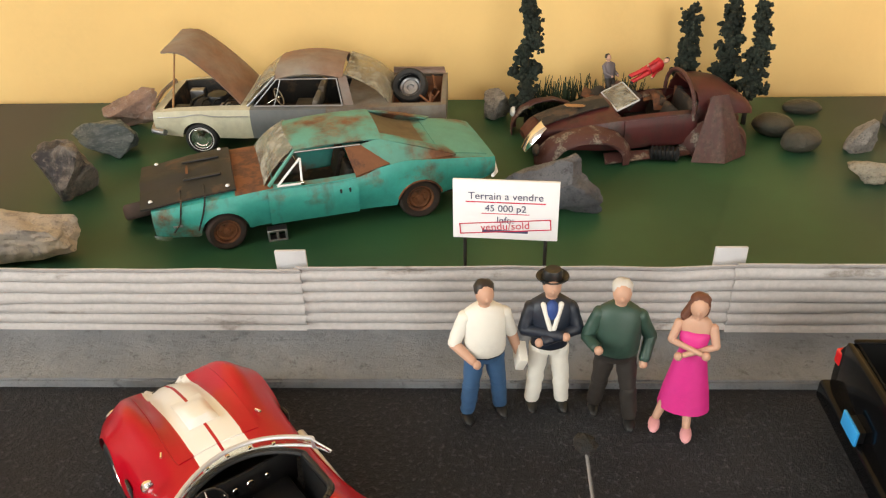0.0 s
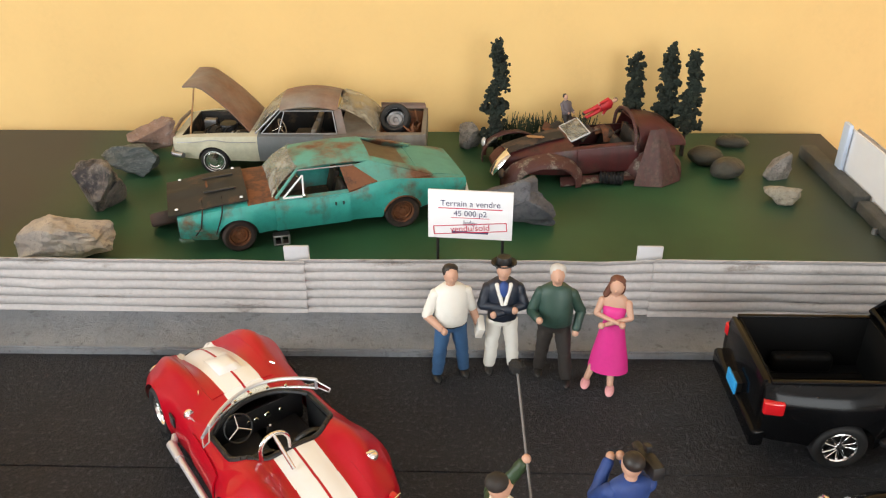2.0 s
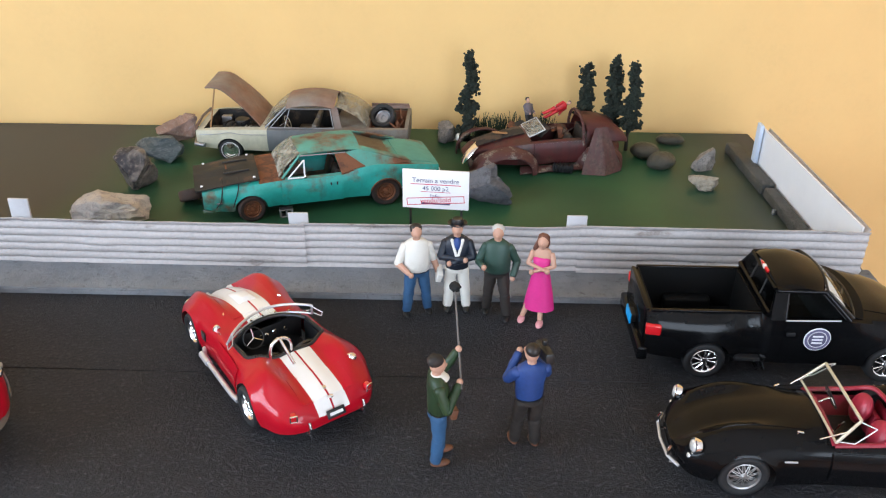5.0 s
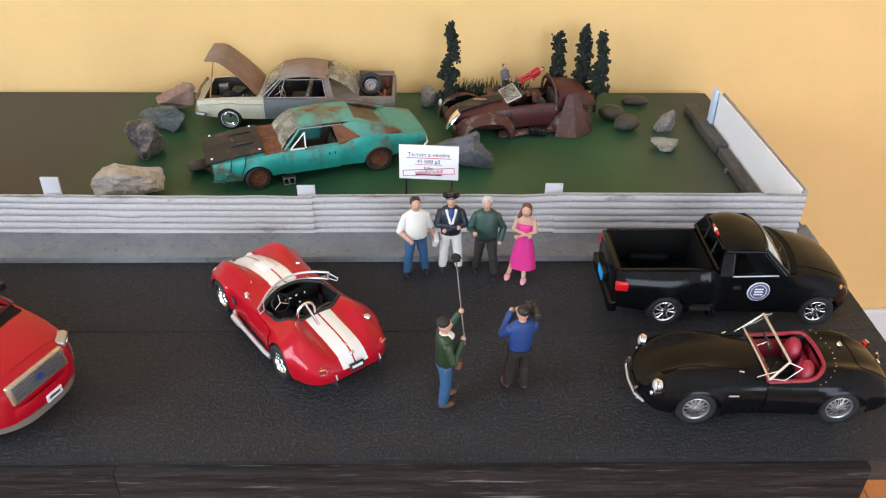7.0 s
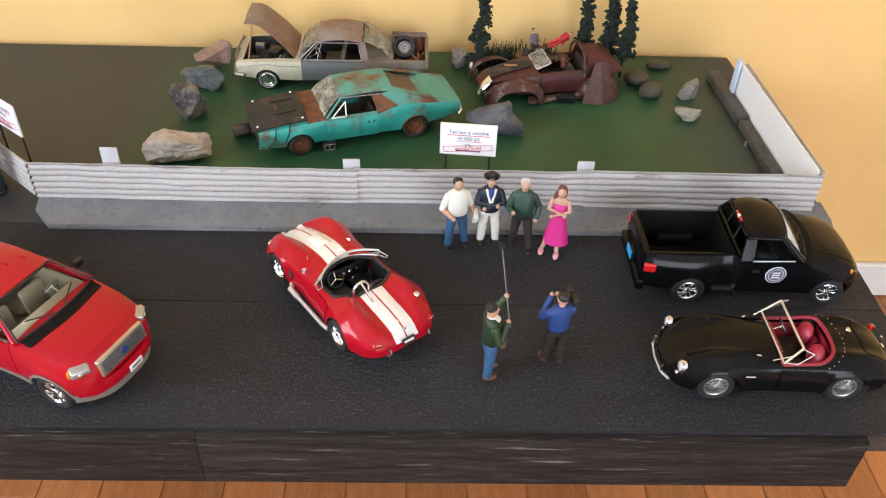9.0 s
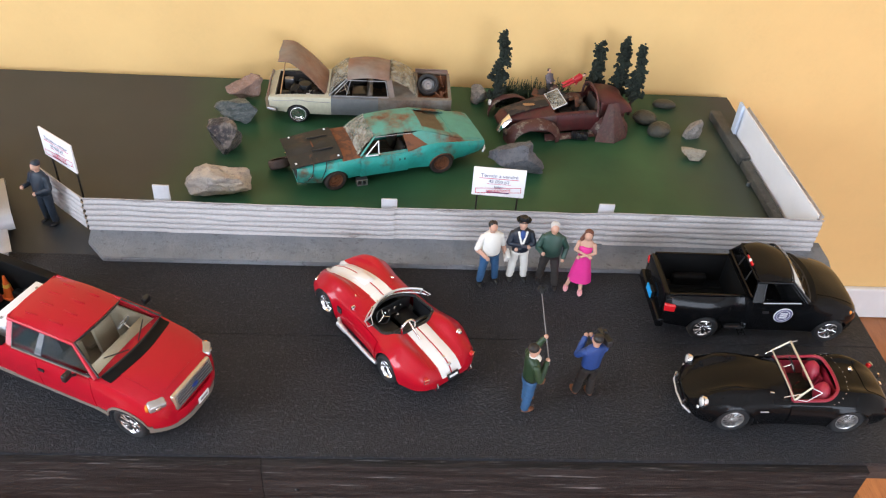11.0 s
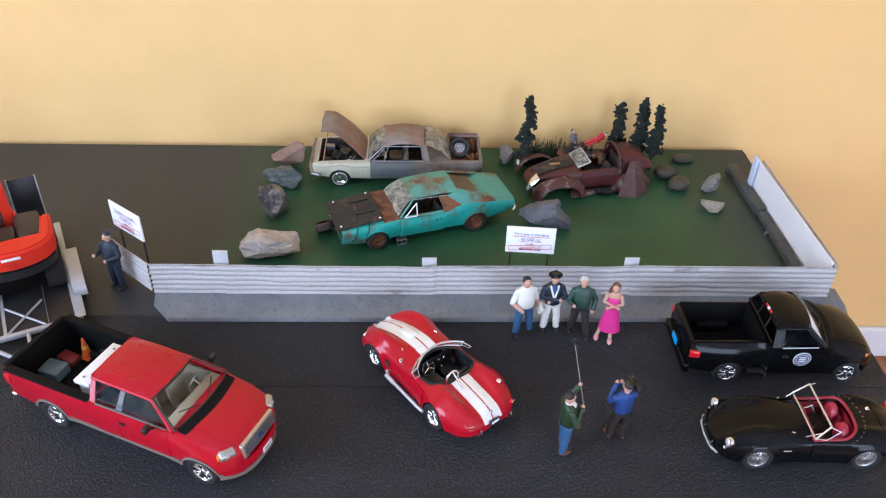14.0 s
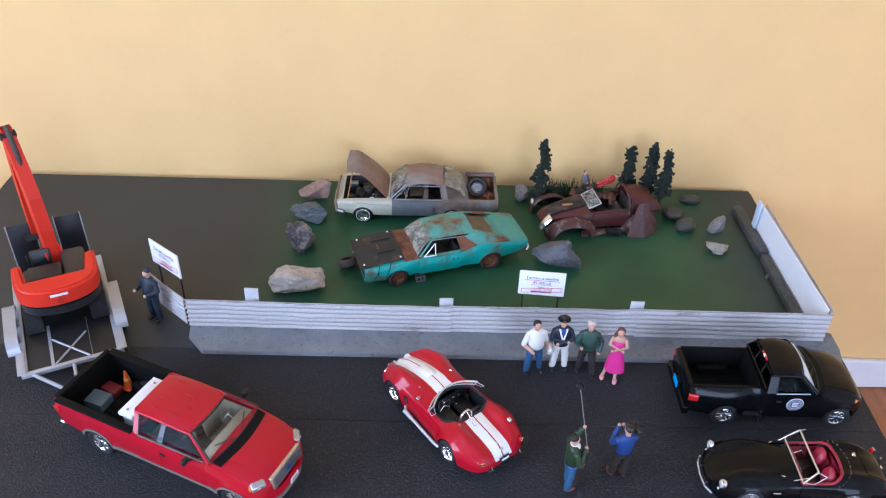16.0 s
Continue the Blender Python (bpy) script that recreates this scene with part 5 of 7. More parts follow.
            part("turn_signal", box(bmesh.new(), -0.0040, 0.0026, -0.0017, 0.0017, -0.0032, 0.0032, 0.0012), LAMP_AMBER, car, at=pose(lx - 0.0060, sg * (ly + 0.0030), lz + 0.0004, 0, 12, sg * 55))
        if extended:
            part("tail_light", box(bmesh.new(), -0.0014, 0.006, -0.0022, 0.0022, -0.0060, 0.0060, 0.0012), LAMP_RED, car, at=pose(-rear + 0.0008, sg * half * 0.925, belt - 0.013))
        else:
            part("tail_light", box(bmesh.new(), -0.0030, 0.0085, -0.0030, 0.0030, -0.0045, 0.0045, 0.0016, 3), LAMP_RED, car, "wrap-round red lens", at=pose(-rear + 0.0022, sg * 0.0372, 0.0408, 0, 0, sg * 10))
        part("wiper", rod(bmesh.new(), (cab_f + 0.002, sg * 0.006, hood_z + 0.0016), (cab_f - 0.008, sg * 0.026, hood_z + 0.0055), 0.0006), M_BLACK, car)
        part("bed_rail", box(bmesh.new(), -rear + 0.003, cab_b - 0.002, sg * (by + d["rail"] * 0.55) - d["rail"], sg * (by + d["rail"] * 0.55) + d["rail"], belt - 0.0004, belt + 0.0018, 0.0008), M_LINER if extended else paint, car)
    ws_pts = ((cab_f - 0.001, wb * 0.95, belt + 0.002), (rf + 0.001, wr * 0.93, zr - 0.001), (rf + 0.001, -wr * 0.93, zr - 0.001), (cab_f - 0.001, -wb * 0.95, belt + 0.002))
    ws = part("windshield", panel(ws_pts, 12, 0.0045, (1, 0, 0.5), 0.0004), GLASS, car)
    ws.visible_shadow = False
    lower = [Vector((cab_f - 0.0015 + 0.0065 * (1 - (2 * k / 10 - 1) ** 2), wb * 0.96 * (1 - 2 * k / 10), belt + 0.002 + 0.003 * (1 - (2 * k / 10 - 1) ** 2))) for k in range(11)]
    upper = [Vector((rf + 0.001 + 0.004 * (1 - (2 * k / 10 - 1) ** 2), -wr * 0.95 * (1 - 2 * k / 10), zr - 0.0012 + 0.0018 * (1 - (2 * k / 10 - 1) ** 2))) for k in range(11)]
    part("seal", sweep(lower + upper + lower[:1], 0.0010), M_BLACK, ws, "black rubber seal")
    rw = part("rear_window", panel(((cab_b, wb * 0.84, belt + 0.004), (rb - 0.001, wr * 0.84, zr - 0.003), (rb - 0.001, -wr * 0.84, zr - 0.003), (cab_b, -wb * 0.84, belt + 0.004)), 6, 0.0, (1, 0, 0), 0.0004), GLASS_DARK, car)
    rw.visible_shadow = False
    for y in (-0.012, 0.012):
        part("rear_bar", rod(bmesh.new(), (cab_b - 0.0003, y, belt + 0.003), (rb - 0.0012, y * 0.9, zr - 0.002), 0.0008), M_BLACK, rw)
    part("rear_frame", rod(bmesh.new(), (cab_b - 0.0003, -wb * 0.9, belt + 0.003), (cab_b - 0.0003, wb * 0.9, belt + 0.003), 0.0018), paint, car)
    part("rear_frame", rod(bmesh.new(), (rb - 0.001, -wr * 0.9, zr - 0.0022), (rb - 0.001, wr * 0.9, zr - 0.0022), 0.0014), paint, car)
    # dark cowl, following the foot of the windshield
    bm = bmesh.new()
    deep = 0.0100 if extended else 0.0070
    rows = []
    for k in range(13):
        q = 2 * k / 12 - 1
        y = wb * 0.93 * q
        x0 = cab_f - 0.0010 + 0.0065 * (1 - q * q)
        rows.append([(x0 + deep * u, y, max(sh.top(x0 + deep * u, y).z + 0.0009, (belt + 0.0026 + 0.0026 * (1 - q * q)) * (1 - u))) for u in (0, 0.33, 0.66, 1)])
    grid(bm, rows)
    part("cowl", solid(bm, 0.0006), M_LINER, car, "black cowl panel")
    part("hood", sh.top_patch(cab_f + deep * 0.7 + 0.004, nose - 0.010, -wb * 0.70, wb * 0.70, 0.0005), paint, car)
    gw, gh, gz = d["grille"]
    gr = part("grille", box(bmesh.new(), -0.003, 0.0020, -gw, gw, -gh, gh, 0.0016, 3), BEIGE_CHROME if extended else M_BLACK, car, "bright-rimmed grille" if extended else "", at=pose(nose - 0.0006, 0, gz, 0, -10, 0))
    part("mesh", box(bmesh.new(), 0.0012, 0.0024, -gw * 0.88, gw * 0.88, -gh * 0.74, gh * 0.74, 0.0004), DARK_STEEL, gr, "grey grille mesh")
    for k in range(4 if extended else 2):
        z0 = gh * 0.72 * (-0.75 + 0.5 * k)
        part("bar", box(bmesh.new(), 0.0022, 0.0028, -gw * 0.86, gw * 0.86, z0 - 0.0004, z0 + 0.0004), M_STEEL, gr, smooth=False)
    if extended:
        part("emblem", lathe(bmesh.new(), [(0.0001, 0.0012), (0.0038, 0.001), (0.0044, 0)], 20, pose(0.0026, 0, 0, 0, 90, 0) @ Matrix.Diagonal((0.45, 1, 1, 1))), plain("emblem_blue", (0.02, 0.05, 0.25), 0.3), gr, "oval blue emblem, unlettered")
    bm = bmesh.new()
    b0, b1 = (0.0190, 0.0305) if extended else (0.0110, 0.0240)
    hb = half * 0.93
    rows = [[(nose - 0.018 + 0.0215 * (1 - abs(2 * j / 18 - 1) ** 3.2) + (0.0010 if 0 < i < 4 else 0), hb * (2 * j / 18 - 1), b0 + (b1 - b0) * i / 4) for j in range(19)] for i in range(5)]
    grid(bm, rows)
    part("front_bumper", solid(bm, 0.002), paint, car)
    if extended:
        rows = [[(nose - 0.018 + 0.0218 * (1 - abs(2 * j / 18 - 1) ** 3.2), hb * 0.985 * (2 * j / 18 - 1), 0.0125 + 0.0062 * i / 2) for j in range(19)] for i in range(3)]
        bm = bmesh.new()
        grid(bm, rows)
        part("lower_valance", solid(bm, 0.002), trim, car, "grey-beige lower valance")
    rb_half = half * 0.90
    bm = box(bmesh.new(), -rear - 0.005, -rear + 0.003, -rb_half, rb_half, 0.0135, 0.0215 if extended else 0.0250, 0.0022, 3)
    part("rear_bumper", bm, paint if not extended else M_CHROME, car)
    part("tailgate", box(bmesh.new(), -rear - 0.0012, -rear + 0.002, -by * 1.0, by * 1.0, 0.0225, belt + 0.0016, 0.001), paint, car)
    if extended:
        part("tailgate_cap", box(bmesh.new(), -rear - 0.0016, -rear + 0.0042, -by * 1.04, by * 1.04, belt + 0.0004, belt + 0.0026, 0.0008), M_LINER, car, "black tailgate cap")
    four_wheels(car, xf, xr, half - d["tyre"] / 2 - 0.001, r, r, d["tyre"], rim)
    return car, sh


def disc_mesh(r, t):
    return lathe(bmesh.new(), [(0.0001, t), (r * 0.6, t * 0.9), (r * 0.92, t * 0.5), (r, 0)], 16)


def sweep(pts, r, seg=8):
    """One closed round bead through points."""
    bm = bmesh.new()
    pts = [Vector(p) for p in pts[:-1]]
    n = len(pts)
    rings = []
    for i in range(n):
        t = (pts[(i + 1) % n] - pts[i - 1]).normalized()
        u = t.cross(Vector((0.1, 0.2, 1))).normalized()
        v = t.cross(u)
        rings.append([bm.verts.new(pts[i] + u * r * math.cos(2 * math.pi * k / seg) + v * r * math.sin(2 * math.pi * k / seg)) for k in range(seg)])
    for i in range(n):
        for k in range(seg):
            bm.faces.new((rings[i][k], rings[i][(k + 1) % seg], rings[(i + 1) % n][(k + 1) % seg], rings[(i + 1) % n][k]))
    bmesh.ops.recalc_face_normals(bm, faces=bm.faces[:])
    return bm


DARK_STEEL = plain("dark_grey_trim", (0.10, 0.10, 0.105), 0.45, 0.2, vary=0.15)
M_SEALBLUE = plain("blue_plate", (0.02, 0.33, 0.75), 0.4, vary=0.05)
ob, sh = pickup("glossy black two-seat pickup with a round door emblem", pose(0.267, -0.1065, 0), BLACK_PICKUP, PAINT_BLACK, M_BLACK, False, M_BLACK, "spokes")
part("plate", box(bmesh.new(), -0.1184, -0.1170, -0.0080, 0.0080, 0.0250, 0.0335, 0.0004), M_SEALBLUE, ob, "pale blue plate")
part("plate_holder", box(bmesh.new(), -0.1170, -0.1125, -0.0060, 0.0060, 0.0240, 0.0320, 0.0006), M_BLACK, ob)
p = sh.side(0.0101, 0.60, 0.0012, -1)
seal = part("door_emblem", lathe(bmesh.new(), [(0.0001, 0.0003), (0.0096, 0.0003), (0.0098, 0)], 36), M_CARD, ob, "round white and violet emblem", at=pose(p.x, p.y, 0.0395, 90))
part("ring", lathe(bmesh.new(), [(0.0070, 0.0005), (0.0090, 0.0005)], 36), plain("violet_ink", (0.13, 0.12, 0.22), 0.5), seal)
part("field", lathe(bmesh.new(), [(0.0001, 0.0005), (0.0064, 0.0005)], 36), plain("violet_ink_dark", (0.09, 0.085, 0.15), 0.5), seal)
for z0 in (-0.0036, -0.0008, 0.0020):
    part("bar", box(bmesh.new(), -0.0038, 0.0038, z0, z0 + 0.0014, 0.0005, 0.0007), M_CARD, seal, smooth=False)
for x in (-0.0295, -0.0245):
    part("exhaust_tip", lathe(bmesh.new(), [(0.0012, 0.002), (0.0018, 0.002), (0.0019, -0.006), (0.0012, -0.006), (0.0012, 0.0018)], 14, pose(x, -0.0458, 0.0135, 90)), M_CHROME, ob, "chrome exhaust tip")
bl = part("brake_light", box(bmesh.new(), -0.0008, 0.0012, -0.0080, 0.0080, -0.0010, 0.0012, 0.0004), LAMP_RED, ob, "red and white high brake light", at=pose(-0.0205, 0, 0.0742))
part("white_lens", box(bmesh.new(), -0.0010, 0.0013, -0.0022, 0.0022, -0.0011, 0.0013, 0.0003), M_CARD, bl)
part("sun_shade", panel(((0.0330, 0.036, 0.0560), (0.0150, 0.028, 0.0715), (0.0150, -0.028, 0.0715), (0.0330, -0.036, 0.0560)), 8, 0.0036, (1, 0, 0.5), 0.0003), M_CARD, ob, "white card inside the windshield")

ob, sh = pickup("bright red extended-cab pickup with a tool box in its bed", pose(-0.4127, -0.2065, 0, 0, 0, -24.0), RED_PICKUP, PAINT_TRUCK, BEIGE, True, BEIGE_TRIM, "spokes")
for k in range(4):
    for j in range(2):
        x0 = -0.026 + j * 0.026 + (k % 2) * 0.004
        y = -0.021 + 0.014 * k
        u = (0.0325 - x0 - 0.007) / 0.071
        zt = 0.0812 + 0.0035 * (1 - (2 * u - 1) ** 2) + 0.0018 * (1 - (y / 0.031) ** 2) - 0.0032 * abs(y / 0.031) ** 3.5
        part("roof_rib", box(bmesh.new(), x0, x0 + 0.014, y - 0.0008, y + 0.0008, zt - 0.0010, zt + 0.0009, 0.0005), PAINT_TRUCK, ob)
part("plate", box(bmesh.new(), 0.1305, 0.1315, -0.0025, 0.0125, 0.0185, 0.0255, 0.0004), M_CARD, ob, "white plate")
part("plate_bar", box(bmesh.new(), 0.1315, 0.1317, 0.0000, 0.0100, 0.0210, 0.0232), M_STEEL, ob, smooth=False)
tb = thing("tool_chest", "white truck tool chest across the pickup's bed", "tool box", "", ob.matrix_basis @ pose(-0.0585, 0, 0.0195))
part("body", box(bmesh.new(), -0.008, 0.008, -0.026, 0.026, 0, 0.0370, 0.001), M_CARD, tb)
part("lid", box(bmesh.new(), -0.0098, 0.0098, -0.0295, 0.0295, 0.0374, 0.0425, 0.0012), M_CARD, tb)
for y in (-0.022, 0.022):
    part("latch", lathe(bmesh.new(), [(0.0001, 0.0008), (0.0014, 0.0006), (0.0016, 0)], 10, pose(-0.002, y, 0.0425)), M_STEEL, tb)
tagged(part("crate", box(bmesh.new(), -0.0122, 0.0122, -0.0105, 0.0105, 0, 0.012, 0.0012), plain("grey_blue_box", (0.13, 0.19, 0.22), 0.6, vary=0.15), None, at=ob.matrix_basis @ pose(-0.1285, -0.0030, 0.0195, 0, 0, 4)), "grey-blue box lying in the pickup bed", "box")
tagged(part("crate", box(bmesh.new(), -0.011, 0.011, -0.007, 0.007, 0, 0.008, 0.0012), plain("dull_red_box", (0.20, 0.02, 0.02), 0.5, vary=0.15), None, at=ob.matrix_basis @ pose(-0.1290, 0.0190, 0.0195, 0, 0, -4)), "dark red box lying in the pickup bed", "box")
ORANGE = plain("orange_plastic", (0.75, 0.13, 0.02), 0.4, vary=0.06)
cone = thing("traffic_cone", "small orange traffic cone with a yellow band", "traffic cone", "", ob.matrix_basis @ pose(-0.1165, 0.0322, 0.0195))
part("base", box(bmesh.new(), -0.0065, 0.0065, -0.0065, 0.0065, 0, 0.002, 0.0006), ORANGE, cone)
part("cone", lathe(bmesh.new(), [(0.0055, 0.002), (0.0012, 0.027), (0.0002, 0.0272)], 20), ORANGE, cone)
part("band", lathe(bmesh.new(), [(0.0038, 0.0135), (0.0031, 0.0175)], 20), plain("yellow_band", (0.8, 0.5, 0.08), 0.4), cone)

FILTH = worn("olive_filth", (0.13, 0.10, 0.06), (0.10, 0.06, 0.035), (0.05, 0.03, 0.02), 0.45, 40, 0.55, None, 21.0, 0.2, 0.25)
# ---------- the teal wreck ----------
def teal_coupe():
    car = thing("coupe_car", "faded teal coupe with rust and a charred black hood", "model car", "junked model cars", pose(-0.1437, 0.1550, 0, 0, 0, 198.7))
    xf, xr, rf_, rr_ = 0.0702, -0.0702, 0.0142, 0.0158
    sh = Shell(-0.1295, 0.1165, [(-0.1295, 0.0375), (-0.122, 0.0405), (-0.09, 0.0430), (-0.06, 0.0435), (-0.03, 0.0415), (0.02, 0.0412), (0.07, 0.0428), (0.105, 0.0405), (0.1165, 0.0375)],
               [(-0.1295, 0.0240), (-0.105, 0.0195), (-0.05, 0.0125), (0.04, 0.0135), (0.09, 0.0125), (0.1165, 0.0150)],
               [(-0.1295, 0.0385), (-0.115, 0.0415), (-0.085, 0.0455), (-0.06, 0.0480), (-0.042, 0.0455), (-0.024, 0.0405), (0.0, 0.0400), (0.035, 0.0415), (0.06, 0.0405), (0.09, 0.0385), (0.1165, 0.0360)],
               [(-0.1295, 0.0395), (-0.115, 0.0440), (-0.085, 0.0485), (-0.06, 0.0500), (-0.024, 0.0440), (0.035, 0.0445), (0.06, 0.0440), (0.09, 0.0415), (0.1165, 0.0375)],
               [(xf, rf_, rf_ * 1.15), (xr, rr_, rr_ * 1.06)], 0.14, 0.09, None, 3.4)
    cx0, cx1, cy = -0.046, 0.033, 0.0335

    def hole(x, y):
        return cx0 < x < cx1 and y < cy

    def colour(c, n):
        return 1 if n.z > 0.75 and c.x < 0.034 else (2 if n.z > 0.75 and c.x < 0.060 else 0)
    part("body", sh.build([0, 0.006, 0.012, 0.018, 0.024, 0.03, 0.0335, 0.0355], (cx0, cx1, 0.034, 0.060), hole, colour, 80), [TEAL, TEAL_TOP, RUSTBROWN], car)
    part("underbody", box(bmesh.new(), -0.112, 0.104, -0.026, 0.026, 0.009, 0.02, 0.003), DUSTY, car)
    bm = box(bmesh.new(), cx0 - 0.001, cx1 + 0.003, -cy + 0.0005, cy - 0.0005, 0.0130, 0.0150)
    box(bm, cx1 - 0.007, cx1 + 0.002, -cy + 0.001, cy - 0.001, 0.026, 0.0410, 0.002)
    box(bm, cx0 - 0.003, cx0, -cy + 0.001, cy - 0.001, 0.014, 0.040)
    part("cabin_floor", bm, DUSTY, car)
    for y in (-0.016, 0.016):
        part("seat", seat(bmesh.new(), -0.008, y, 0.022, 0.02, 0.024, 0.016), DUSTY, car, "burnt black seat")
    part("rear_bench", seat(bmesh.new(), -0.034, 0, 0.056, 0.014, 0.020, 0.016), DUSTY, car)
    steering(car, 0.014, -0.015, 0.040, 0.007)
    # charred hood overhanging the nose, lying a little open
    bm = bmesh.new()
    rows = []
    for i in range(15):
        x = 0.0590 + 0.0640 * i / 14
        rows.append([(x, 0.0375 * (2 * j / 14 - 1) * (1 - 0.05 * i / 14), sh.top(min(x, 0.116), 0.030 * (2 * j / 14 - 1)).z + 0.0024 - 0.0012 * abs(j / 7 - 1) ** 3 + (0.0022 if abs(j - 7) < 2 and i > 2 else 0.0)) for j in range(15)])
    grid(bm, rows)
    hood = part("hood", solid(bm, 0.0014), FLATBLACK, car, "charred black hood", at=pose(0, 0, 0.0004, 1.2, 0, 0))
    for y in (-0.015, 0.015):
        part("hood_scoop", box(bmesh.new(), -0.013, 0.013, -0.0013, 0.0013, 0, 0.0016, 0.0006), M_BLACK, hood, "black hood slot", at=pose(0.080, y, sh.top(0.080, y).z + 0.0030, 0, 3, 0))
    part("decal", box(bmesh.new(), -0.0008, 0.0008, -0.007, 0.007, 0, 0.0002), RUSTBROWN, hood, "faint red bar", at=pose(0.090, 0.002, sh.top(0.090, 0.002).z + 0.0056, 0, 5, 0))
    for x, y in ((0.116, 0.030), (0.112, -0.031), (0.066, -0.032), (0.064, 0.033)):
        part("hood_pin", lathe(bmesh.new(), [(0.0001, 0.0014), (0.0012, 0.0010), (0.0015, 0)], 8, pose(x, y, sh.top(min(x, 0.116), y).z + 0.0030)), M_CARD, hood)
    # straps over the fender
    for x in (0.096, 0.080):
        bm = tube(bmesh.new(), [sh.top(x, 0.024, 0.0036), sh.top(x, 0.036, 0.0030), sh.side(x + 0.001, 0.95, 0.0008), sh.side(x + 0.003, 0.55, 0.0008), sh.side(x + 0.008, 0.25, 0.0008)], 0.0006, 6)
        part("strap", bm, DUSTY, car, "dark tie strap")
    # roof running back into two long buttresses
    fr, re, zr = 0.0155, -0.046, 0.0650
    n = 14
    rows = []
    for i in range(n + 1):
        u = i / n
        x, w = fr + (re - fr) * u, 0.0272 + 0.0012 * u
        rows.append([(x + 0.004 * (1 - (2 * j / n - 1) ** 2) * (1 - u), w * (2 * j / n - 1), zr + 0.0022 * math.sin(math.pi * min(1, 0.15 + 0.7 * u)) - 0.0030 * abs(2 * j / n - 1) ** 3 + 0.0012 * (1 - (2 * j / n - 1) ** 2)) for j in range(n + 1)])
    bm = bmesh.new()
    grid(bm, rows)
    part("roof", solid(bm, 0.0012), TEAL_TOP, car, "teal roof bleeding rust")
    for sg in (1, -1):
        part("pillar", rod(bmesh.new(), (0.0370, sg * 0.0360, 0.0425), (fr, sg * 0.0268, zr - 0.0020), 0.0014, 0.0012), TEAL_TOP, car)
        part("sail_panel", panel(((re + 0.002, sg * 0.0284, zr - 0.0020), (-0.098, sg * 0.0375, 0.0462), (-0.050, sg * 0.0395, 0.0470), (-0.030, sg * 0.0295, zr - 0.0035)), 10, 0.0012, (0, sg, 0.5), 0.0012), TEAL_TOP, car, "long rusted sail panel")
        part("buttress", panel(((re + 0.003, sg * 0.0215, zr + 0.0006), (-0.094, sg * 0.0285, 0.0488), (-0.099, sg * 0.0368, 0.0462), (re + 0.003, sg * 0.0286, zr - 0.0018)), 10, 0.0012, (0, 0, 1), 0.0012), TEAL_TOP, car, "sloping teal buttress")
        part("side_window", panel(((-0.0240, sg * 0.0385, 0.0415), (-0.0190, sg * 0.0300, zr - 0.0040), (-0.0320, sg * 0.0298, zr - 0.0042), (-0.0490, sg * 0.0392, 0.0480)), 4, 0.0003, (0, sg, 0), 0.0006), RUSTBROWN if sg > 0 else GLASS_DIRTY, car, "rusted quarter window")
        part("quarter_ledge", panel(((-0.0240, sg * 0.0380, 0.0405), (-0.0500, sg * 0.0385, 0.0475), (-0.0500, sg * 0.0345, 0.0478), (-0.0240, sg * 0.0345, 0.0410)), 4, 0.0, (0, 0, 1), 0.0012), RUSTBROWN, car)
        part("drip_rail", rod(bmesh.new(), (fr + 0.001, sg * 0.0278, zr - 0.0034), (-0.030, sg * 0.0296, zr - 0.0036), 0.0007), M_STEEL, car)
        out = 0.0020 if sg > 0 else 0.0004
        door = part("door", sh.side_patch(-0.0245, 0.0385, 0.03, 0.99, sg, out), TEAL, car, "brighter teal door standing ajar" if sg > 0 else "")
        vent = [(0.0310, sg * 0.0378, 0.0425), (0.0130, sg * 0.0318, 0.0585), (0.0140, sg * 0.0378, 0.0420), (0.0310, sg * 0.0378, 0.0425)]
        part("vent_frame", tube(bmesh.new(), vent, 0.0008, 6), M_CARD, door, "pale vent-window frame")
        for x in (-0.0120, -0.0185):
            p = sh.side(x, 0.76, out + 0.0006, sg)
            part("door_lock", box(bmesh.new(), p.x - 0.0009, p.x + 0.0009, p.y - 0.0004, p.y + 0.0004, p.z - 0.0022, p.z + 0.0016, 0.0004), M_BLACK, door)
        part("mirror", box(bmesh.new(), 0.0120, 0.0150, sg * 0.0392 - 0.0014, sg * 0.0392 + 0.0014, 0.0415, 0.0445, 0.0006), M_CHROME, door)
        p = sh.side(0.101, 0.45, 0.0004, sg)
        part("side_marker", box(bmesh.new(), p.x - 0.003, p.x + 0.003, p.y - 0.0004, p.y + 0.0004, p.z - 0.0008, p.z + 0.0008, 0.0003), M_STEEL, car)
        part("bumper_tip", panel(((0.106, sg * 0.0395, 0.0175), (0.118, sg * 0.034, 0.0175), (0.117, sg * 0.034, 0.0135), (0.107, sg * 0.0385, 0.0145)), 3, 0.0008, (1, sg, 0), 0.001), M_CHROME, car, "chrome bumper corner")
        part("wheel_lip", tube(bmesh.new(), [sh.side(xr + rr_ * 1.04 * math.cos(math.pi * k / 14), 0.0, 0.0006, sg) for k in range(15)], 0.0007, 6), RUSTBROWN, car)
    part("windshield", panel(((0.0400, 0.0345, 0.0430), (fr + 0.0005, 0.0262, zr - 0.0005), (fr + 0.0005, -0.0262, zr - 0.0005), (0.0400, -0.0345, 0.0430)), 12, 0.0045, (1, 0, 0.4), 0.0005), GLASS_DIRTY, car, "dusty cracked windshield")
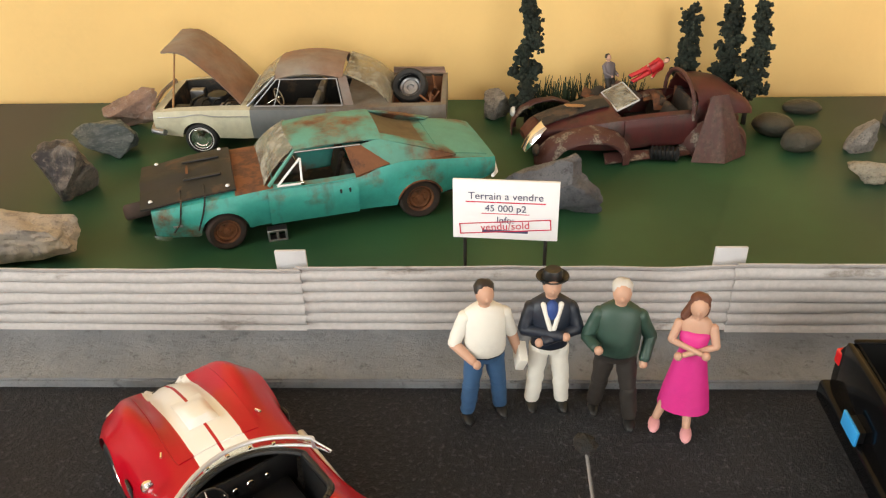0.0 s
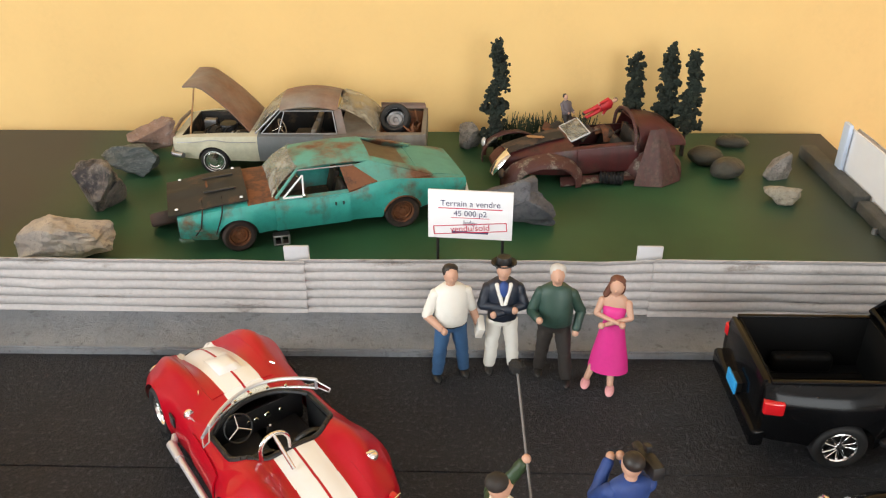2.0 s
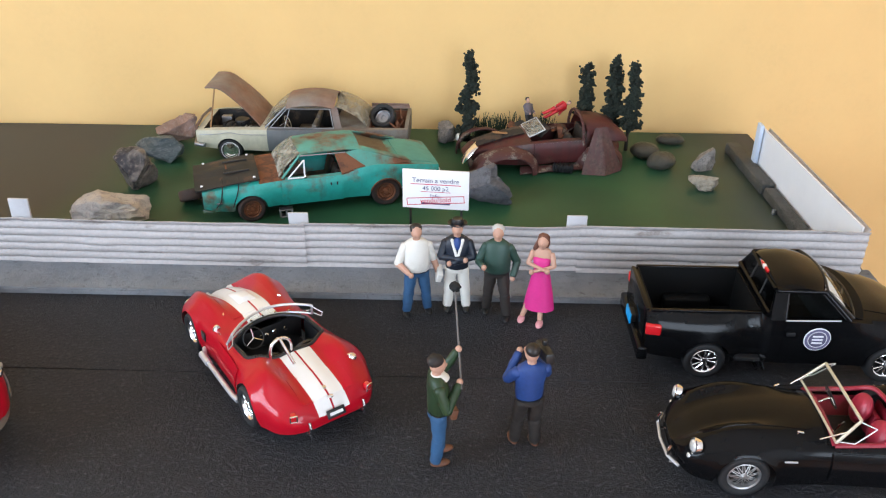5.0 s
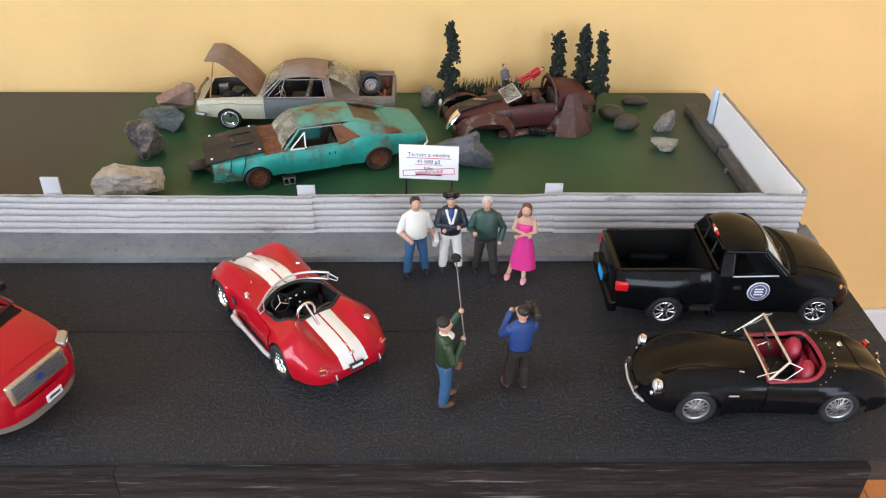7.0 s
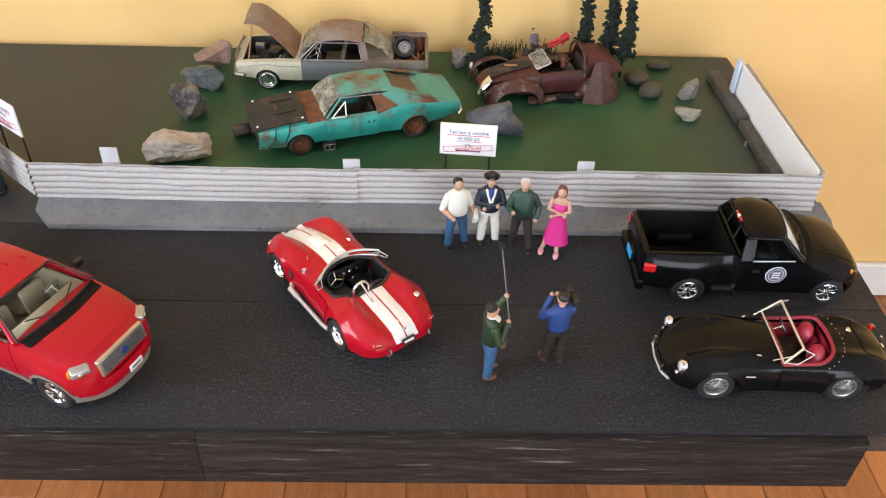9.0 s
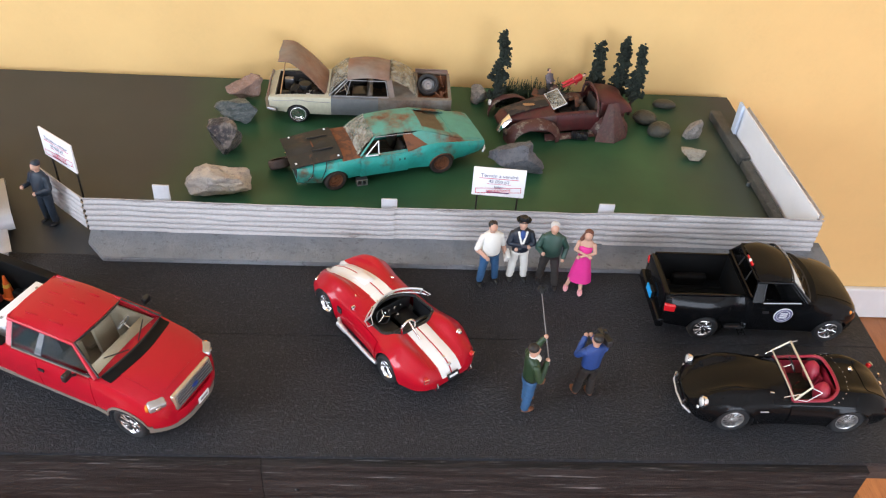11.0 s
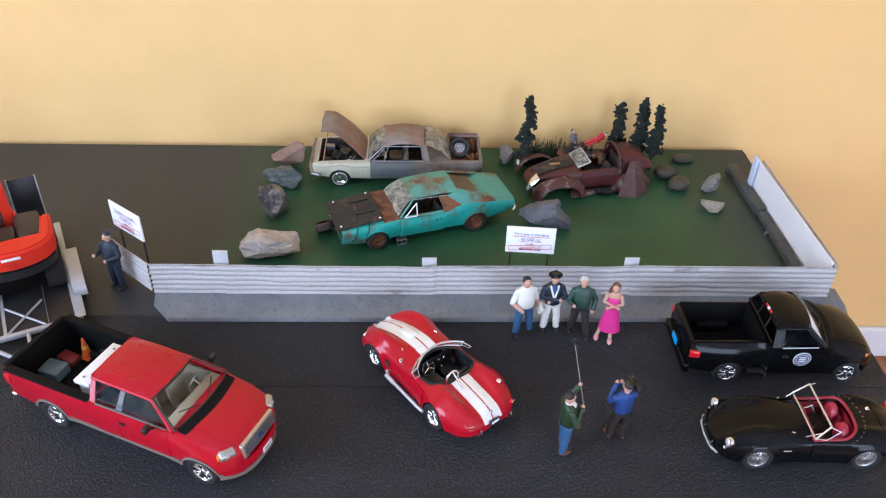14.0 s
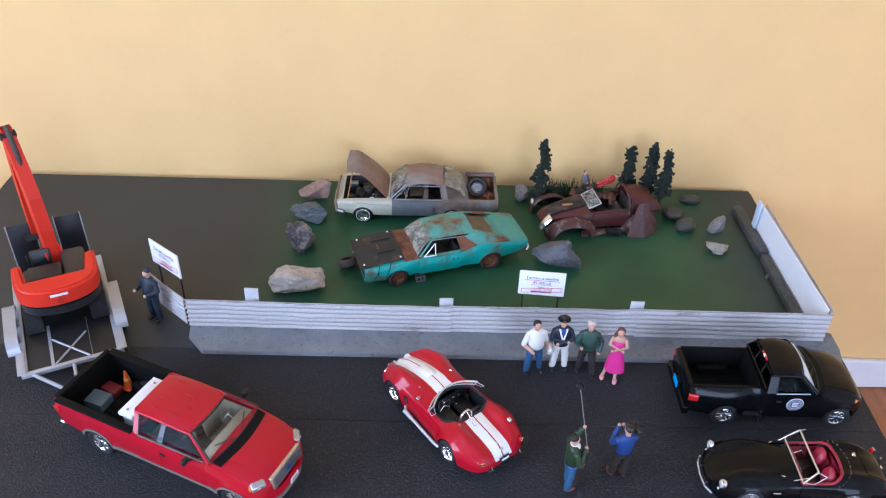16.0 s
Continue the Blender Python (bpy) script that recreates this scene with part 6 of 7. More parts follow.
    part("rear_window", panel(((-0.080, 0.0240, 0.0500), (re + 0.002, 0.0222, zr + 0.0002), (re + 0.002, -0.0222, zr + 0.0002), (-0.080, -0.0240, 0.0500)), 12, -0.0030, (-1, 0, 0.8), 0.0008), FILTH, car, "filthy olive-brown rear window")
    part("trunk_lid", sh.top_patch(-0.124, -0.088, -0.033, 0.033, 0.0006), TEAL_TOP, car)
    part("rear_bumper", tube(bmesh.new(), [(-0.1300, -0.034, 0.027), (-0.1335, -0.02, 0.027), (-0.1340, 0.02, 0.027), (-0.1305, 0.036, 0.0265), (-0.1250, 0.0430, 0.0275)], 0.0013), M_CARD, car, "pale bent bumper")
    part("grille", box(bmesh.new(), 0.1120, 0.1172, -0.034, 0.034, 0.0195, 0.0340, 0.001), DUSTY, car, "dark empty grille opening")
    rusty = (plain("brown_tyre", (0.035, 0.022, 0.018), 0.85, vary=0.35, bump=0.3), RUSTBROWN)
    wheel(car, xf, 0.0350, rf_, rf_, 0.0115, "steel", 1, rusty, 8)
    for sg in (1, -1):
        wheel(car, xr, sg * 0.0345, rr_, rr_, 0.0125, "steel", sg, rusty)
    return car


teal_coupe()
lw = thing("loose_wheel", "rusty wheel off its axle lying against the teal coupe", "wheel", "loose wheels", pose(-0.2720, 0.1360, 0.0100, 62, 0, 30))
wheel(lw, 0, 0, 0, 0.0138, 0.0115, "steel", -1, (plain("brown_tyre_worn", (0.06, 0.038, 0.03), 0.85, vary=0.35, bump=0.3), M_STEEL))
blk = bmesh.new()
for x0 in (-0.007, -0.0008, 0.0054):
    box(blk, x0, x0 + 0.0016, -0.004, 0.004, 0, 0.0078, 0.0003, 1)
box(blk, -0.007, 0.007, -0.004, 0.004, 0.0074, 0.009, 0.0003, 1)
box(blk, -0.007, 0.007, -0.004, 0.004, 0, 0.0014, 0.0003, 1)
tagged(part("cinder_block", blk, M_STEEL, None, at=pose(-0.166, 0.110, 0, 0, 0, 17)), "grey hollow cinder block propping the teal coupe", "block")


# ---------- the cream and rust coupe with its hood up ----------
def open_coupe():
    car = thing("coupe_car", "cream, grey and rust coupe with its hood propped open", "model car", "junked model cars", pose(-0.1735, 0.2935, 0, 0, 0, 180.5) @ Matrix.Scale(1.05, 4))
    xf, xr, r = 0.0825, -0.0495, 0.0135
    sh = Shell(-0.118, 0.120, [(-0.118, 0.038), (-0.11, 0.040), (-0.04, 0.0425), (0.04, 0.0425), (0.1, 0.0415), (0.120, 0.038)],
               [(-0.118, 0.017), (-0.08, 0.014), (0.05, 0.013), (0.120, 0.016)],
               [(-0.118, 0.040), (-0.06, 0.0395), (0, 0.0385), (0.05, 0.0385), (0.10, 0.0375), (0.120, 0.0355)],
               [(-0.118, 0.0405), (-0.06, 0.041), (0, 0.040), (0.05, 0.0405), (0.10, 0.039), (0.120, 0.036)],
               [(xf, r, r * 1.13), (xr, r, r * 1.05)], 0.10, 0.06, None, 4.0)
    ex0, ex1, ey = 0.048, 0.112, 0.0325
    cx0, cx1 = -0.036, 0.038
    tx0, tx1 = -0.114, -0.074

    def hole(x, y):
        return y < ey and (ex0 < x < ex1 or cx0 < x < cx1 or tx0 < x < tx1)

    def colour(c, n):
        if c.x > 0.0395:
            return 0
        return 1 if c.x > -0.022 else 2
    part("body", sh.build([0, 0.006, 0.012, 0.018, 0.024, 0.03, 0.0325, 0.0345], (ex0, ex1, cx0, cx1, tx0, tx1, 0.0395, -0.022), hole, colour), [CREAM, GREYBLUE, QUARTER], car)
    for nm, a, b, top in (("engine_bay", ex0, ex1, 0.037), ("cabin_tub", cx0, cx1, 0.037), ("trunk_tub", tx0, tx1, 0.038)):
        part(nm, tub(a, b, ey, 0.0145, top), RUSTBROWN if nm == "trunk_tub" else DUSTY, car)
    eng = part("engine", box(bmesh.new(), 0.058, 0.096, -0.011, 0.011, 0.016, 0.031, 0.003), DUSTY, car, "dark dusty engine")
    part("air_cleaner", lathe(bmesh.new(), [(0.0001, 0.0375), (0.008, 0.037), (0.0088, 0.0355), (0.0085, 0.031)], 18, pose(0.076, 0, 0)), M_BLACK, eng)
    for k, (x, y, w, h) in enumerate(((0.066, 0.014, 0.004, 0.034), (0.084, 0.013, 0.005, 0.033), (0.101, 0.018, 0.006, 0.034), (0.099, -0.02, 0.006, 0.034), (0.058, 0.022, 0.005, 0.036), (0.07, 0.024, 0.003, 0.035), (0.06, -0.02, 0.006, 0.035), (0.082, -0.018, 0.004, 0.033))):
        part("engine_fitting", box(bmesh.new(), x - w, x + w, y - w * 0.7, y + w * 0.7, 0.018, h, 0.001), (M_STEEL, DUSTY, M_BLACK)[k % 3] if k != 5 else M_CARD, eng)
    for k in range(4):
        part("hose", tube(bmesh.new(), [(0.06 + 0.01 * k, 0.004 - 0.004 * k, 0.033), (0.064 + 0.01 * k, 0.014, 0.0365), (0.07 + 0.008 * k, 0.024, 0.031)], 0.0008, 6), M_BLACK, eng)
    # propped hood
    bm = bmesh.new()
    rows = []
    for i in range(15):
        u = i / 14
        rows.append([(0.072 * u, 0.033 * (2 * j / 12 - 1) * (1 - 0.10 * u), 0.0035 * (1 - (2 * j / 12 - 1) ** 4) - 0.015 * (max(0, u - 0.80) / 0.20) ** 1.6 * (0.6 + 0.4 * (1 - abs(j / 6 - 1))) + 0.003 * math.sin(math.pi * u)) for j in range(13)])
    grid(bm, rows)
    part("hood", solid(bm, 0.0014), RUSTROOF, car, "rust-brown hood propped open", at=pose(0.047, 0, 0.041, 0, -43, 0))
    part("prop_rod", rod(bmesh.new(), (0.106, 0.028, 0.033), (0.0965, 0.024, 0.082), 0.0009, 0.0008), WOOD_RAW, car, "thin stick propping the hood")
    # roof and glass
    rf, rr, zr = 0.0185, -0.036, 0.0645
    part("roof", roof_sheet(rf, rr, 0.0300, 0.0290, zr, 0.0040, drop=0.0045), RUSTROOF, car, "rusted brown roof")
    for sg in (1, -1):
        part("pillar", rod(bmesh.new(), (0.042, sg * 0.0345, 0.0395), (rf, sg * 0.0288, zr - 0.003), 0.0011, 0.001), M_STEEL, car)
        part("pillar", panel(((-0.036, sg * 0.0355, 0.0395), (-0.032, sg * 0.0285, zr - 0.0035), (-0.039, sg * 0.0280, zr - 0.003), (-0.044, sg * 0.0350, 0.0395)), 3, 0, (0, 1, 0), 0.0012), RUSTROOF, car)
        part("window_frame", tube(bmesh.new(), [(0.036, sg * 0.0355, 0.0400), (0.017, sg * 0.0300, zr - 0.0045), (-0.031, sg * 0.0295, zr - 0.0045), (-0.035, sg * 0.0362, 0.0400), (0.036, sg * 0.0362, 0.0400)], 0.0006, 6), M_STEEL, car)
        part("vent_post", rod(bmesh.new(), (0.020, sg * 0.0358, 0.040), (0.014, sg * 0.0300, zr - 0.005), 0.0005), M_STEEL, car)
        part("door", sh.side_patch(-0.0215, 0.039, 0.05, 0.985, sg), GREYBLUE, car, "grey-blue primer door")
        part("fender_trim", tube(bmesh.new(), [sh.side(0.041 + 0.0075 * k, 0.80 if abs(0.041 + 0.0075 * k - xf) > r * 1.13 else 0.70, 0.0006, sg) for k in range(11)], 0.0004, 6), M_STEEL, car)
        disc(0.1205, sg * 0.029, 0.0285, 0.0048, 0.002, (0, 88, 0), LAMP_CLEAR if sg < 0 else M_STEEL, car, "headlight")
        part("seat", seat(bmesh.new(), 0.002, sg * 0.016, 0.024, 0.02, 0.022, 0.017), BEIGE_TRIM, car, "grey-beige seat")
    ws = part("windshield", panel(((0.043, 0.0335, 0.0405), (rf, 0.0285, zr - 0.0015), (rf, -0.0285, zr - 0.0015), (0.043, -0.0335, 0.0405)), 10, 0.005, (1, 0, 0.3), 0.0005), GLASS_DIRTY, car, "dusty windshield")
    rw = part("rear_window", panel(((-0.072, 0.0320, 0.0405), (rr - 0.001, 0.0280, zr - 0.0015), (rr - 0.001, -0.0280, zr - 0.0015), (-0.072, -0.0320, 0.0405)), 10, 0.007, (-1, 0, 0.6), 0.0005), GLASS_DIRTY, car, "dusty wrap-round rear window")
    part("far_fin", panel(((-0.071, -0.0365, 0.040), (-0.071, -0.0375, 0.0455), (-0.115, -0.0375, 0.0450), (-0.117, -0.0365, 0.038)), 5, 0.0012, (0, -1, 0), 0.0014), RUSTROOF, car, "rusted rear fin")
    steering(car, 0.020, 0.016, 0.040, 0.0072, BEIGE)
    part("front_bumper", tube(bmesh.new(), [(0.110, -0.043, 0.021), (0.121, -0.038, 0.0205), (0.1255, -0.015, 0.0205), (0.1255, 0.015, 0.0205), (0.121, 0.038, 0.0205), (0.110, 0.0435, 0.021)], 0.0026, 10), M_STEEL, car, "dull grey bumper")
    part("grille_frame", tube(bmesh.new(), [(0.118, 0.030, 0.022), (0.121, 0.031, 0.038), (0.1215, 0.0, 0.040), (0.121, -0.031, 0.038), (0.118, -0.030, 0.022)], 0.0016, 8), RUSTROOF, car)
    four_wheels(car, xf, xr, 0.0355, r, r, 0.0100, "cap", (M_TYRE, M_CHROME), white=0.03)
    return car


open_coupe()
sp = thing("spare_wheel", "black whitewall spare wheel lying in the open trunk", "wheel", "loose wheels", pose(-0.0815, 0.292, 0.0445, 42, 0, 172))
wheel(sp, 0, 0, 0, 0.0158, 0.0105, "steel", -1, (M_TYRE, M_STEEL), white=0.13)
bm = bmesh.new()
rnd = random.Random(5)
for k in range(9):
    a = Vector((-0.064 + rnd.uniform(-0.004, 0.004), 0.27 + 0.045 * rnd.random(), 0.0345))
    rod(bm, a, a + Vector((rnd.gauss(0, 0.005), rnd.gauss(0, 0.006), rnd.uniform(0.004, 0.012))), 0.0012, 0.0008, 6)
tagged(part("scrap_pile", bm, RUSTBROWN, None), "tangle of rusty scrap parts in the trunk", "scrap", kind="stuff")


# ---------- the wrecked round car ----------
def arch_fender(length, height, width, seed):
    """A bulging round fender, open below, with a torn lower edge."""
    bm = bmesh.new()
    rows = []
    n, k = 20, 10
    for i in range(n + 1):
        a = math.pi * (i / n)
        row = []
        for j in range(k + 1):
            b = math.pi / 2 * j / k
            q = 1 + 0.05 * noise.noise((i * 0.4, j * 0.5, seed))
            rr = 0.74 + 0.26 * math.sin(b)
            row.append((length / 2 * math.cos(a) * rr * q, width * math.cos(b) * q, height * (math.sin(a) ** 0.8) * rr * q))
        rows.append(row)
    grid(bm, rows)
    return solid(bm, 0.001)


def round_wreck():
    car = thing("wrecked_car", "wrecked open round-bodied car, deep red and rusted through", "model car", "junked model cars", pose(0.109, 0.274, 0, 0, 0, 191) @ Matrix.Scale(1.13, 4))
    sh = Shell(-0.082, 0.084, [(-0.082, 0.012), (-0.07, 0.022), (-0.04, 0.028), (0.02, 0.028), (0.05, 0.022), (0.075, 0.015), (0.084, 0.009)],
               [(-0.082, 0.010), (-0.05, 0.006), (0.05, 0.006), (0.084, 0.010)],
               [(-0.082, 0.018), (-0.06, 0.026), (-0.03, 0.030), (0.02, 0.0285), (0.05, 0.024), (0.075, 0.020), (0.084, 0.014)],
               [(-0.082, 0.020), (-0.06, 0.033), (-0.03, 0.036), (0.02, 0.034), (0.05, 0.030), (0.075, 0.0235), (0.084, 0.015)],
               [], 0.06, 0.08, None, 2.2)

    def hole(x, y):
        return -0.042 < x < 0.018 and y < 0.0225
    part("body", sh.build([0, 0.005, 0.010, 0.015, 0.02, 0.0225, 0.024], (-0.042, 0.018), hole), WRECK, car)
    bm = box(bmesh.new(), -0.044, 0.02, -0.0225, 0.0225, 0.006, 0.008)
    box(bm, 0.017, 0.0185, -0.0225, 0.0225, 0.008, 0.031)
    box(bm, -0.044, -0.0425, -0.0225, 0.0225, 0.008, 0.033)
    part("floor_pan", bm, RUSTBROWN, car)
    for y in (-0.011, 0.011):
        part("seat", seat(bmesh.new(), -0.012, y, 0.018, 0.018, 0.020, 0.010, 20), DUSTY, car, "mouldy grey seat")
    part("rear_bench", seat(bmesh.new(), -0.034, 0, 0.040, 0.014, 0.020, 0.012), DUSTY, car)
    for x, y, ln, h, sg in ((0.046, 0.031, 0.072, 0.0265, 1), (0.058, -0.030, 0.058, 0.027, -1), (-0.056, -0.029, 0.052, 0.027, -1), (-0.056, 0.027, 0.050, 0.025, 1)):
        part("fender", arch_fender(ln, h, 0.016 * sg, x + y), WRECK_PALE, car, "bulging rusted fender", at=pose(x, y - 0.004 * sg, 0.001))
    part("front_lid", sh.top_patch(0.022, 0.074, -0.012, 0.012, 0.0018), DUSTY, car, "mossy grey front lid", at=pose(0, 0, 0, 3, 0, 2))
    # windscreen frame fallen back
    ws = part("windscreen", box(bmesh.new(), -0.018, 0.018, -0.0006, 0.0006, 0, 0.017, 0.0003), GLASS_DIRTY, car, "dusty fallen windscreen", at=pose(0.018, 0, 0.0335, 0, 0, 90) @ pose(0, 0, 0, -66))
    part("frame", tube(bmesh.new(), [(-0.0183, 0, 0), (-0.0183, 0, 0.0173), (0.0183, 0, 0.0173), (0.0183, 0, 0), (-0.0183, 0, 0)], 0.0007, 6), M_POST, ws)
    # curved torn rear shell
    bm = bmesh.new()
    rows = []
    for i in range(15):
        a = math.pi * (0.02 + 0.96 * i / 14)
        rows.append([(-0.038 - 0.046 * math.sin(math.pi / 2 * j / 8) - 0.003 * math.sin(a * 3), 0.0275 * math.cos(a) * (1 - 0.2 * (j / 8) ** 2), 0.024 + 0.026 * math.sin(a) ** 0.7 * (1 - (j / 8) ** 2.2) + 0.0) for j in range(9)])
    grid(bm, rows)
    part("rear_shell", solid(bm, 0.001), WRECK, car, "curved torn rear shell")
    part("rim_bow", tube(bmesh.new(), [(-0.037, 0.0275 * math.cos(math.pi * i / 16), 0.025 + 0.0275 * math.sin(math.pi * i / 16) ** 0.7) for i in range(17)], 0.0016, 8), WRECK_PALE, car, "red-brown hood bow")
    for sg in (1, -1):
        part("door", sh.side_patch(-0.040, 0.015, 0.1, 0.98, sg, 0.0008), WRECK, car, "deep red door with bare patches")
        disc(0.0835, sg * 0.036, 0.0165, 0.0042, 0.002, (0, 80, sg * 6), LAMP_CLEAR if sg < 0 else DUSTY, car, "headlight")
    part("bumper", panel(((0.0745, 0.016, 0.0310), (0.0745, 0.0305, 0.0300), (0.0890, 0.0290, 0.0120), (0.0890, 0.0150, 0.0120)), 6, 0.003, (1, 0, 0.6), 0.001), M_CHROME, car, "bent bright chrome bumper piece")
    part("wood_splint", box(bmesh.new(), -0.010, 0.010, -0.0022, 0.0022, 0, 0.0012, 0.0003), WOOD_RAW, car, "orange wood splint", at=pose(0.046, 0.006, 0.0345, 0, -14, 22))
    part("running_board", panel(((0.030, 0.030, 0.006), (-0.045, 0.031, 0.005), (-0.045, 0.038, 0.003), (0.032, 0.040, 0.0025)), 6, 0.001, (0, 0, 1), 0.0012), WRECK_PALE, car)
    return car


round_wreck()
bm = bmesh.new()
for s in (-1, 1):
    grid(bm, [[(s * 0.025 * j / 6 * (0.30 + 0.70 * i / 10), -0.012 * i / 10 - 0.010 * (1 - j / 6) * (i / 10), 0.050 * (1 - i / 10) + 0.0012 * noise.noise((i, j, s)) + (0.001 if i < 10 else 0)) for j in range(7)] for i in range(11)])
bmesh.ops.remove_doubles(bm, verts=bm.verts[:], dist=0.0002)
PANEL_RUST = worn("streaked_panel_rust", (0.085, 0.030, 0.026), (0.12, 0.066, 0.048), (0.030, 0.016, 0.014), 0.5, 55, 0.6, (3, 3, 0.4), 17.0, 0.5, 0.2)
tagged(part("folded_panel", solid(bm, 0.0008), PANEL_RUST, None, at=pose(0.1740, 0.2470, 0.0008, 0, 0, 16)), "folded rusty sheet panel leaning on the wreck", "car part")
bm = bmesh.new()
for k in range(7):
    lathe(bm, [(0.0055, -0.001), (0.0066, 0), (0.0055, 0.001)], 16, pose(-0.010 + 0.0033 * k, 0, 0.0066, 0, 90, 0))
box(bm, -0.012, 0.012, -0.0045, 0.0045, 0.002, 0.011, 0.002)
tagged(part("engine_block", bm, M_BLACK, None, at=pose(0.132, 0.234, 0, 0, 0, -8)), "small black ribbed engine block on the ground", "car part")
rnd = random.Random(9)
for k in range(9):
    a = pose(0.075 + rnd.uniform(-0.012, 0.06), 0.301 + rnd.uniform(-0.006, 0.014), 0.0, rnd.uniform(-25, 25), rnd.uniform(-25, 25), rnd.uniform(0, 180))
    bmx = panel(((-0.014, -0.008, 0.030), (0.014, -0.007, 0.033), (0.012, 0.008, 0.036), (-0.012, 0.008, 0.031)), 5, rnd.uniform(0.001, 0.006), (0, 0, 1), 0.001)
    for v in bmx.verts:
        v.co += Vector((0, 0, 0.0015 * noise.noise(v.co * 300 + Vector((k, 0, 0)))))
    tagged(part("scrap_sheet", bmx, (WRECK_PALE, RUSTBROWN, DUSTY)[k % 3], None, at=a @ Matrix.Diagonal((0.7, 0.8, 1, 1))), "crumpled rusty sheet heaped on the wreck", "scrap", "scrap sheets")


# ---------- excavator and trailer ----------
SILVER = plain("silver_frame_paint", (0.42, 0.43, 0.45), 0.4, 0.3, vary=0.1)
DIGGER = plain("orange_red_paint", (0.62, 0.030, 0.010), 0.45, vary=0.06, spec=0.3)
trailer = thing("flatbed_trailer", "silver-framed black flatbed trailer with raised ramps", "model trailer", "", pose(-0.637, 0.014, 0, 0, 0, -64))
part("deck", box(bmesh.new(), -0.098, 0.108, -0.051, 0.051, 0.0135, 0.0155, 0.0004), M_BLACK, trailer, "black deck boards")
for sg in (1, -1):
    part("side_rail", box(bmesh.new(), -0.100, 0.112, sg * 0.0555 - 0.004, sg * 0.0555 + 0.004, 0.012, 0.0172, 0.0006), SILVER, trailer)
    part("corner_plate", box(bmesh.new(), 0.068, 0.113, sg * 0.0585 - 0.005, sg * 0.0585 + 0.005, 0.0174, 0.0186, 0.0004), SILVER, trailer)
    bm = bmesh.new()
    grid(bm, [[(0.026 + 0.046 * math.cos(math.pi * i / 12), sg * (0.0565 + 0.015 * j), 0.0165 + 0.016 * min(1, 1.6 * math.sin(math.pi * i / 12))) for j in range(2)] for i in range(13)])
    part("mudguard", solid(bm, 0.001), SILVER, trailer, "flat-topped silver mudguard")
    for x in (0.010, 0.042):
        wheel(trailer, x, sg * 0.0650, 0.0118, 0.0118, 0.009, "steel", sg, (M_TYRE, M_CARD))
    part("tongue_bar", rod(bmesh.new(), (0.110, sg * 0.049, 0.0145), (0.166, sg * 0.004, 0.0145), 0.0024, 0.0024, 8), SILVER, trailer)
    ramp = part("ramp", box(bmesh.new(), -0.0012, 0.0012, sg * 0.030 - 0.0165, sg * 0.030 + 0.0165, 0.0, 0.076, 0.0003), M_BLACK, trailer, "upright black ramp", at=pose(-0.098, 0, 0.0165, 0, -4, 0))
    for e in (-1, 1):
        part("ramp_edge", box(bmesh.new(), -0.0018, 0.0018, sg * 0.030 + e * 0.0170 - 0.0007, sg * 0.030 + e * 0.0170 + 0.0007, 0.0, 0.0765), SILVER, ramp)
    part("deck_brace", rod(bmesh.new(), (0.060, sg * 0.020, 0.0168), (0.108, -sg * 0.020, 0.0168), 0.0014, 0.0014, 6), SILVER, trailer)
    part("deck_strip", box(bmesh.new(), 0.03, 0.110, sg * 0.024 - 0.0008, sg * 0.022 + 0.0008, 0.0157, 0.0166), SILVER, trailer)
part("front_rail", box(bmesh.new(), 0.1085, 0.1140, -0.0595, 0.0595, 0.0118, 0.0176, 0.0006), SILVER, trailer)
part("tongue_bar", rod(bmesh.new(), (0.112, 0.0, 0.0145), (0.136, 0.0, 0.0145), 0.0022, 0.0022, 8), SILVER, trailer)

dig = thing("mini_excavator", "orange-red mini excavator on black tracks, boom raised", "model excavator", "", pose(-0.637, 0.014, 0.0158, 0, 0, -64) @ pose(-0.008, 0.003, 0) @ Matrix.Scale(1.15, 4))
for sg in (1, -1):
    bm = bmesh.new()
    n = 40
    loop = []
    for k in range(n):
        a = 2 * math.pi * k / n
        cx = 0.036 * (1 if math.cos(a) > 0 else -1)
        loop.append((cx * (1 if abs(math.cos(a)) > 0.1 else abs(math.cos(a)) * 10) + 0.0095 * math.cos(a), 0.0105 + 0.0105 * math.sin(a)))
    rows = [[(x, sg * 0.034 + w, z) for w in (-0.009, -0.008, 0.008, 0.009)] for x, z in loop]
    rows.append(rows[0])
    grid(bm, rows)
    for x, z in loop:
        box(bm, x - 0.001, x + 0.001, sg * 0.034 - 0.0088, sg * 0.034 + 0.0088, z - 0.0007, z + 0.0007)
    tr = part("track", bm, M_TYRE, dig, "black ribbed track")
    for x in (-0.034, -0.012, 0.012, 0.034):
        part("roller", lathe(bmesh.new(), [(0.0001, 0.0095), (0.006, 0.009), (0.0072, 0.006), (0.0072, -0.009), (0.0001, -0.0095)], 16, pose(x, sg * 0.034, 0.0105, 90)), M_BLACK, tr)
part("turntable", lathe(bmesh.new(), [(0.0001, 0.026), (0.022, 0.026), (0.024, 0.016), (0.018, 0.012), (0.0001, 0.012)], 24), M_BLACK, dig)
part("platform", box(bmesh.new(), -0.036, 0.038, -0.036, 0.036, 0.0262, 0.034, 0.003), M_BLACK, dig)
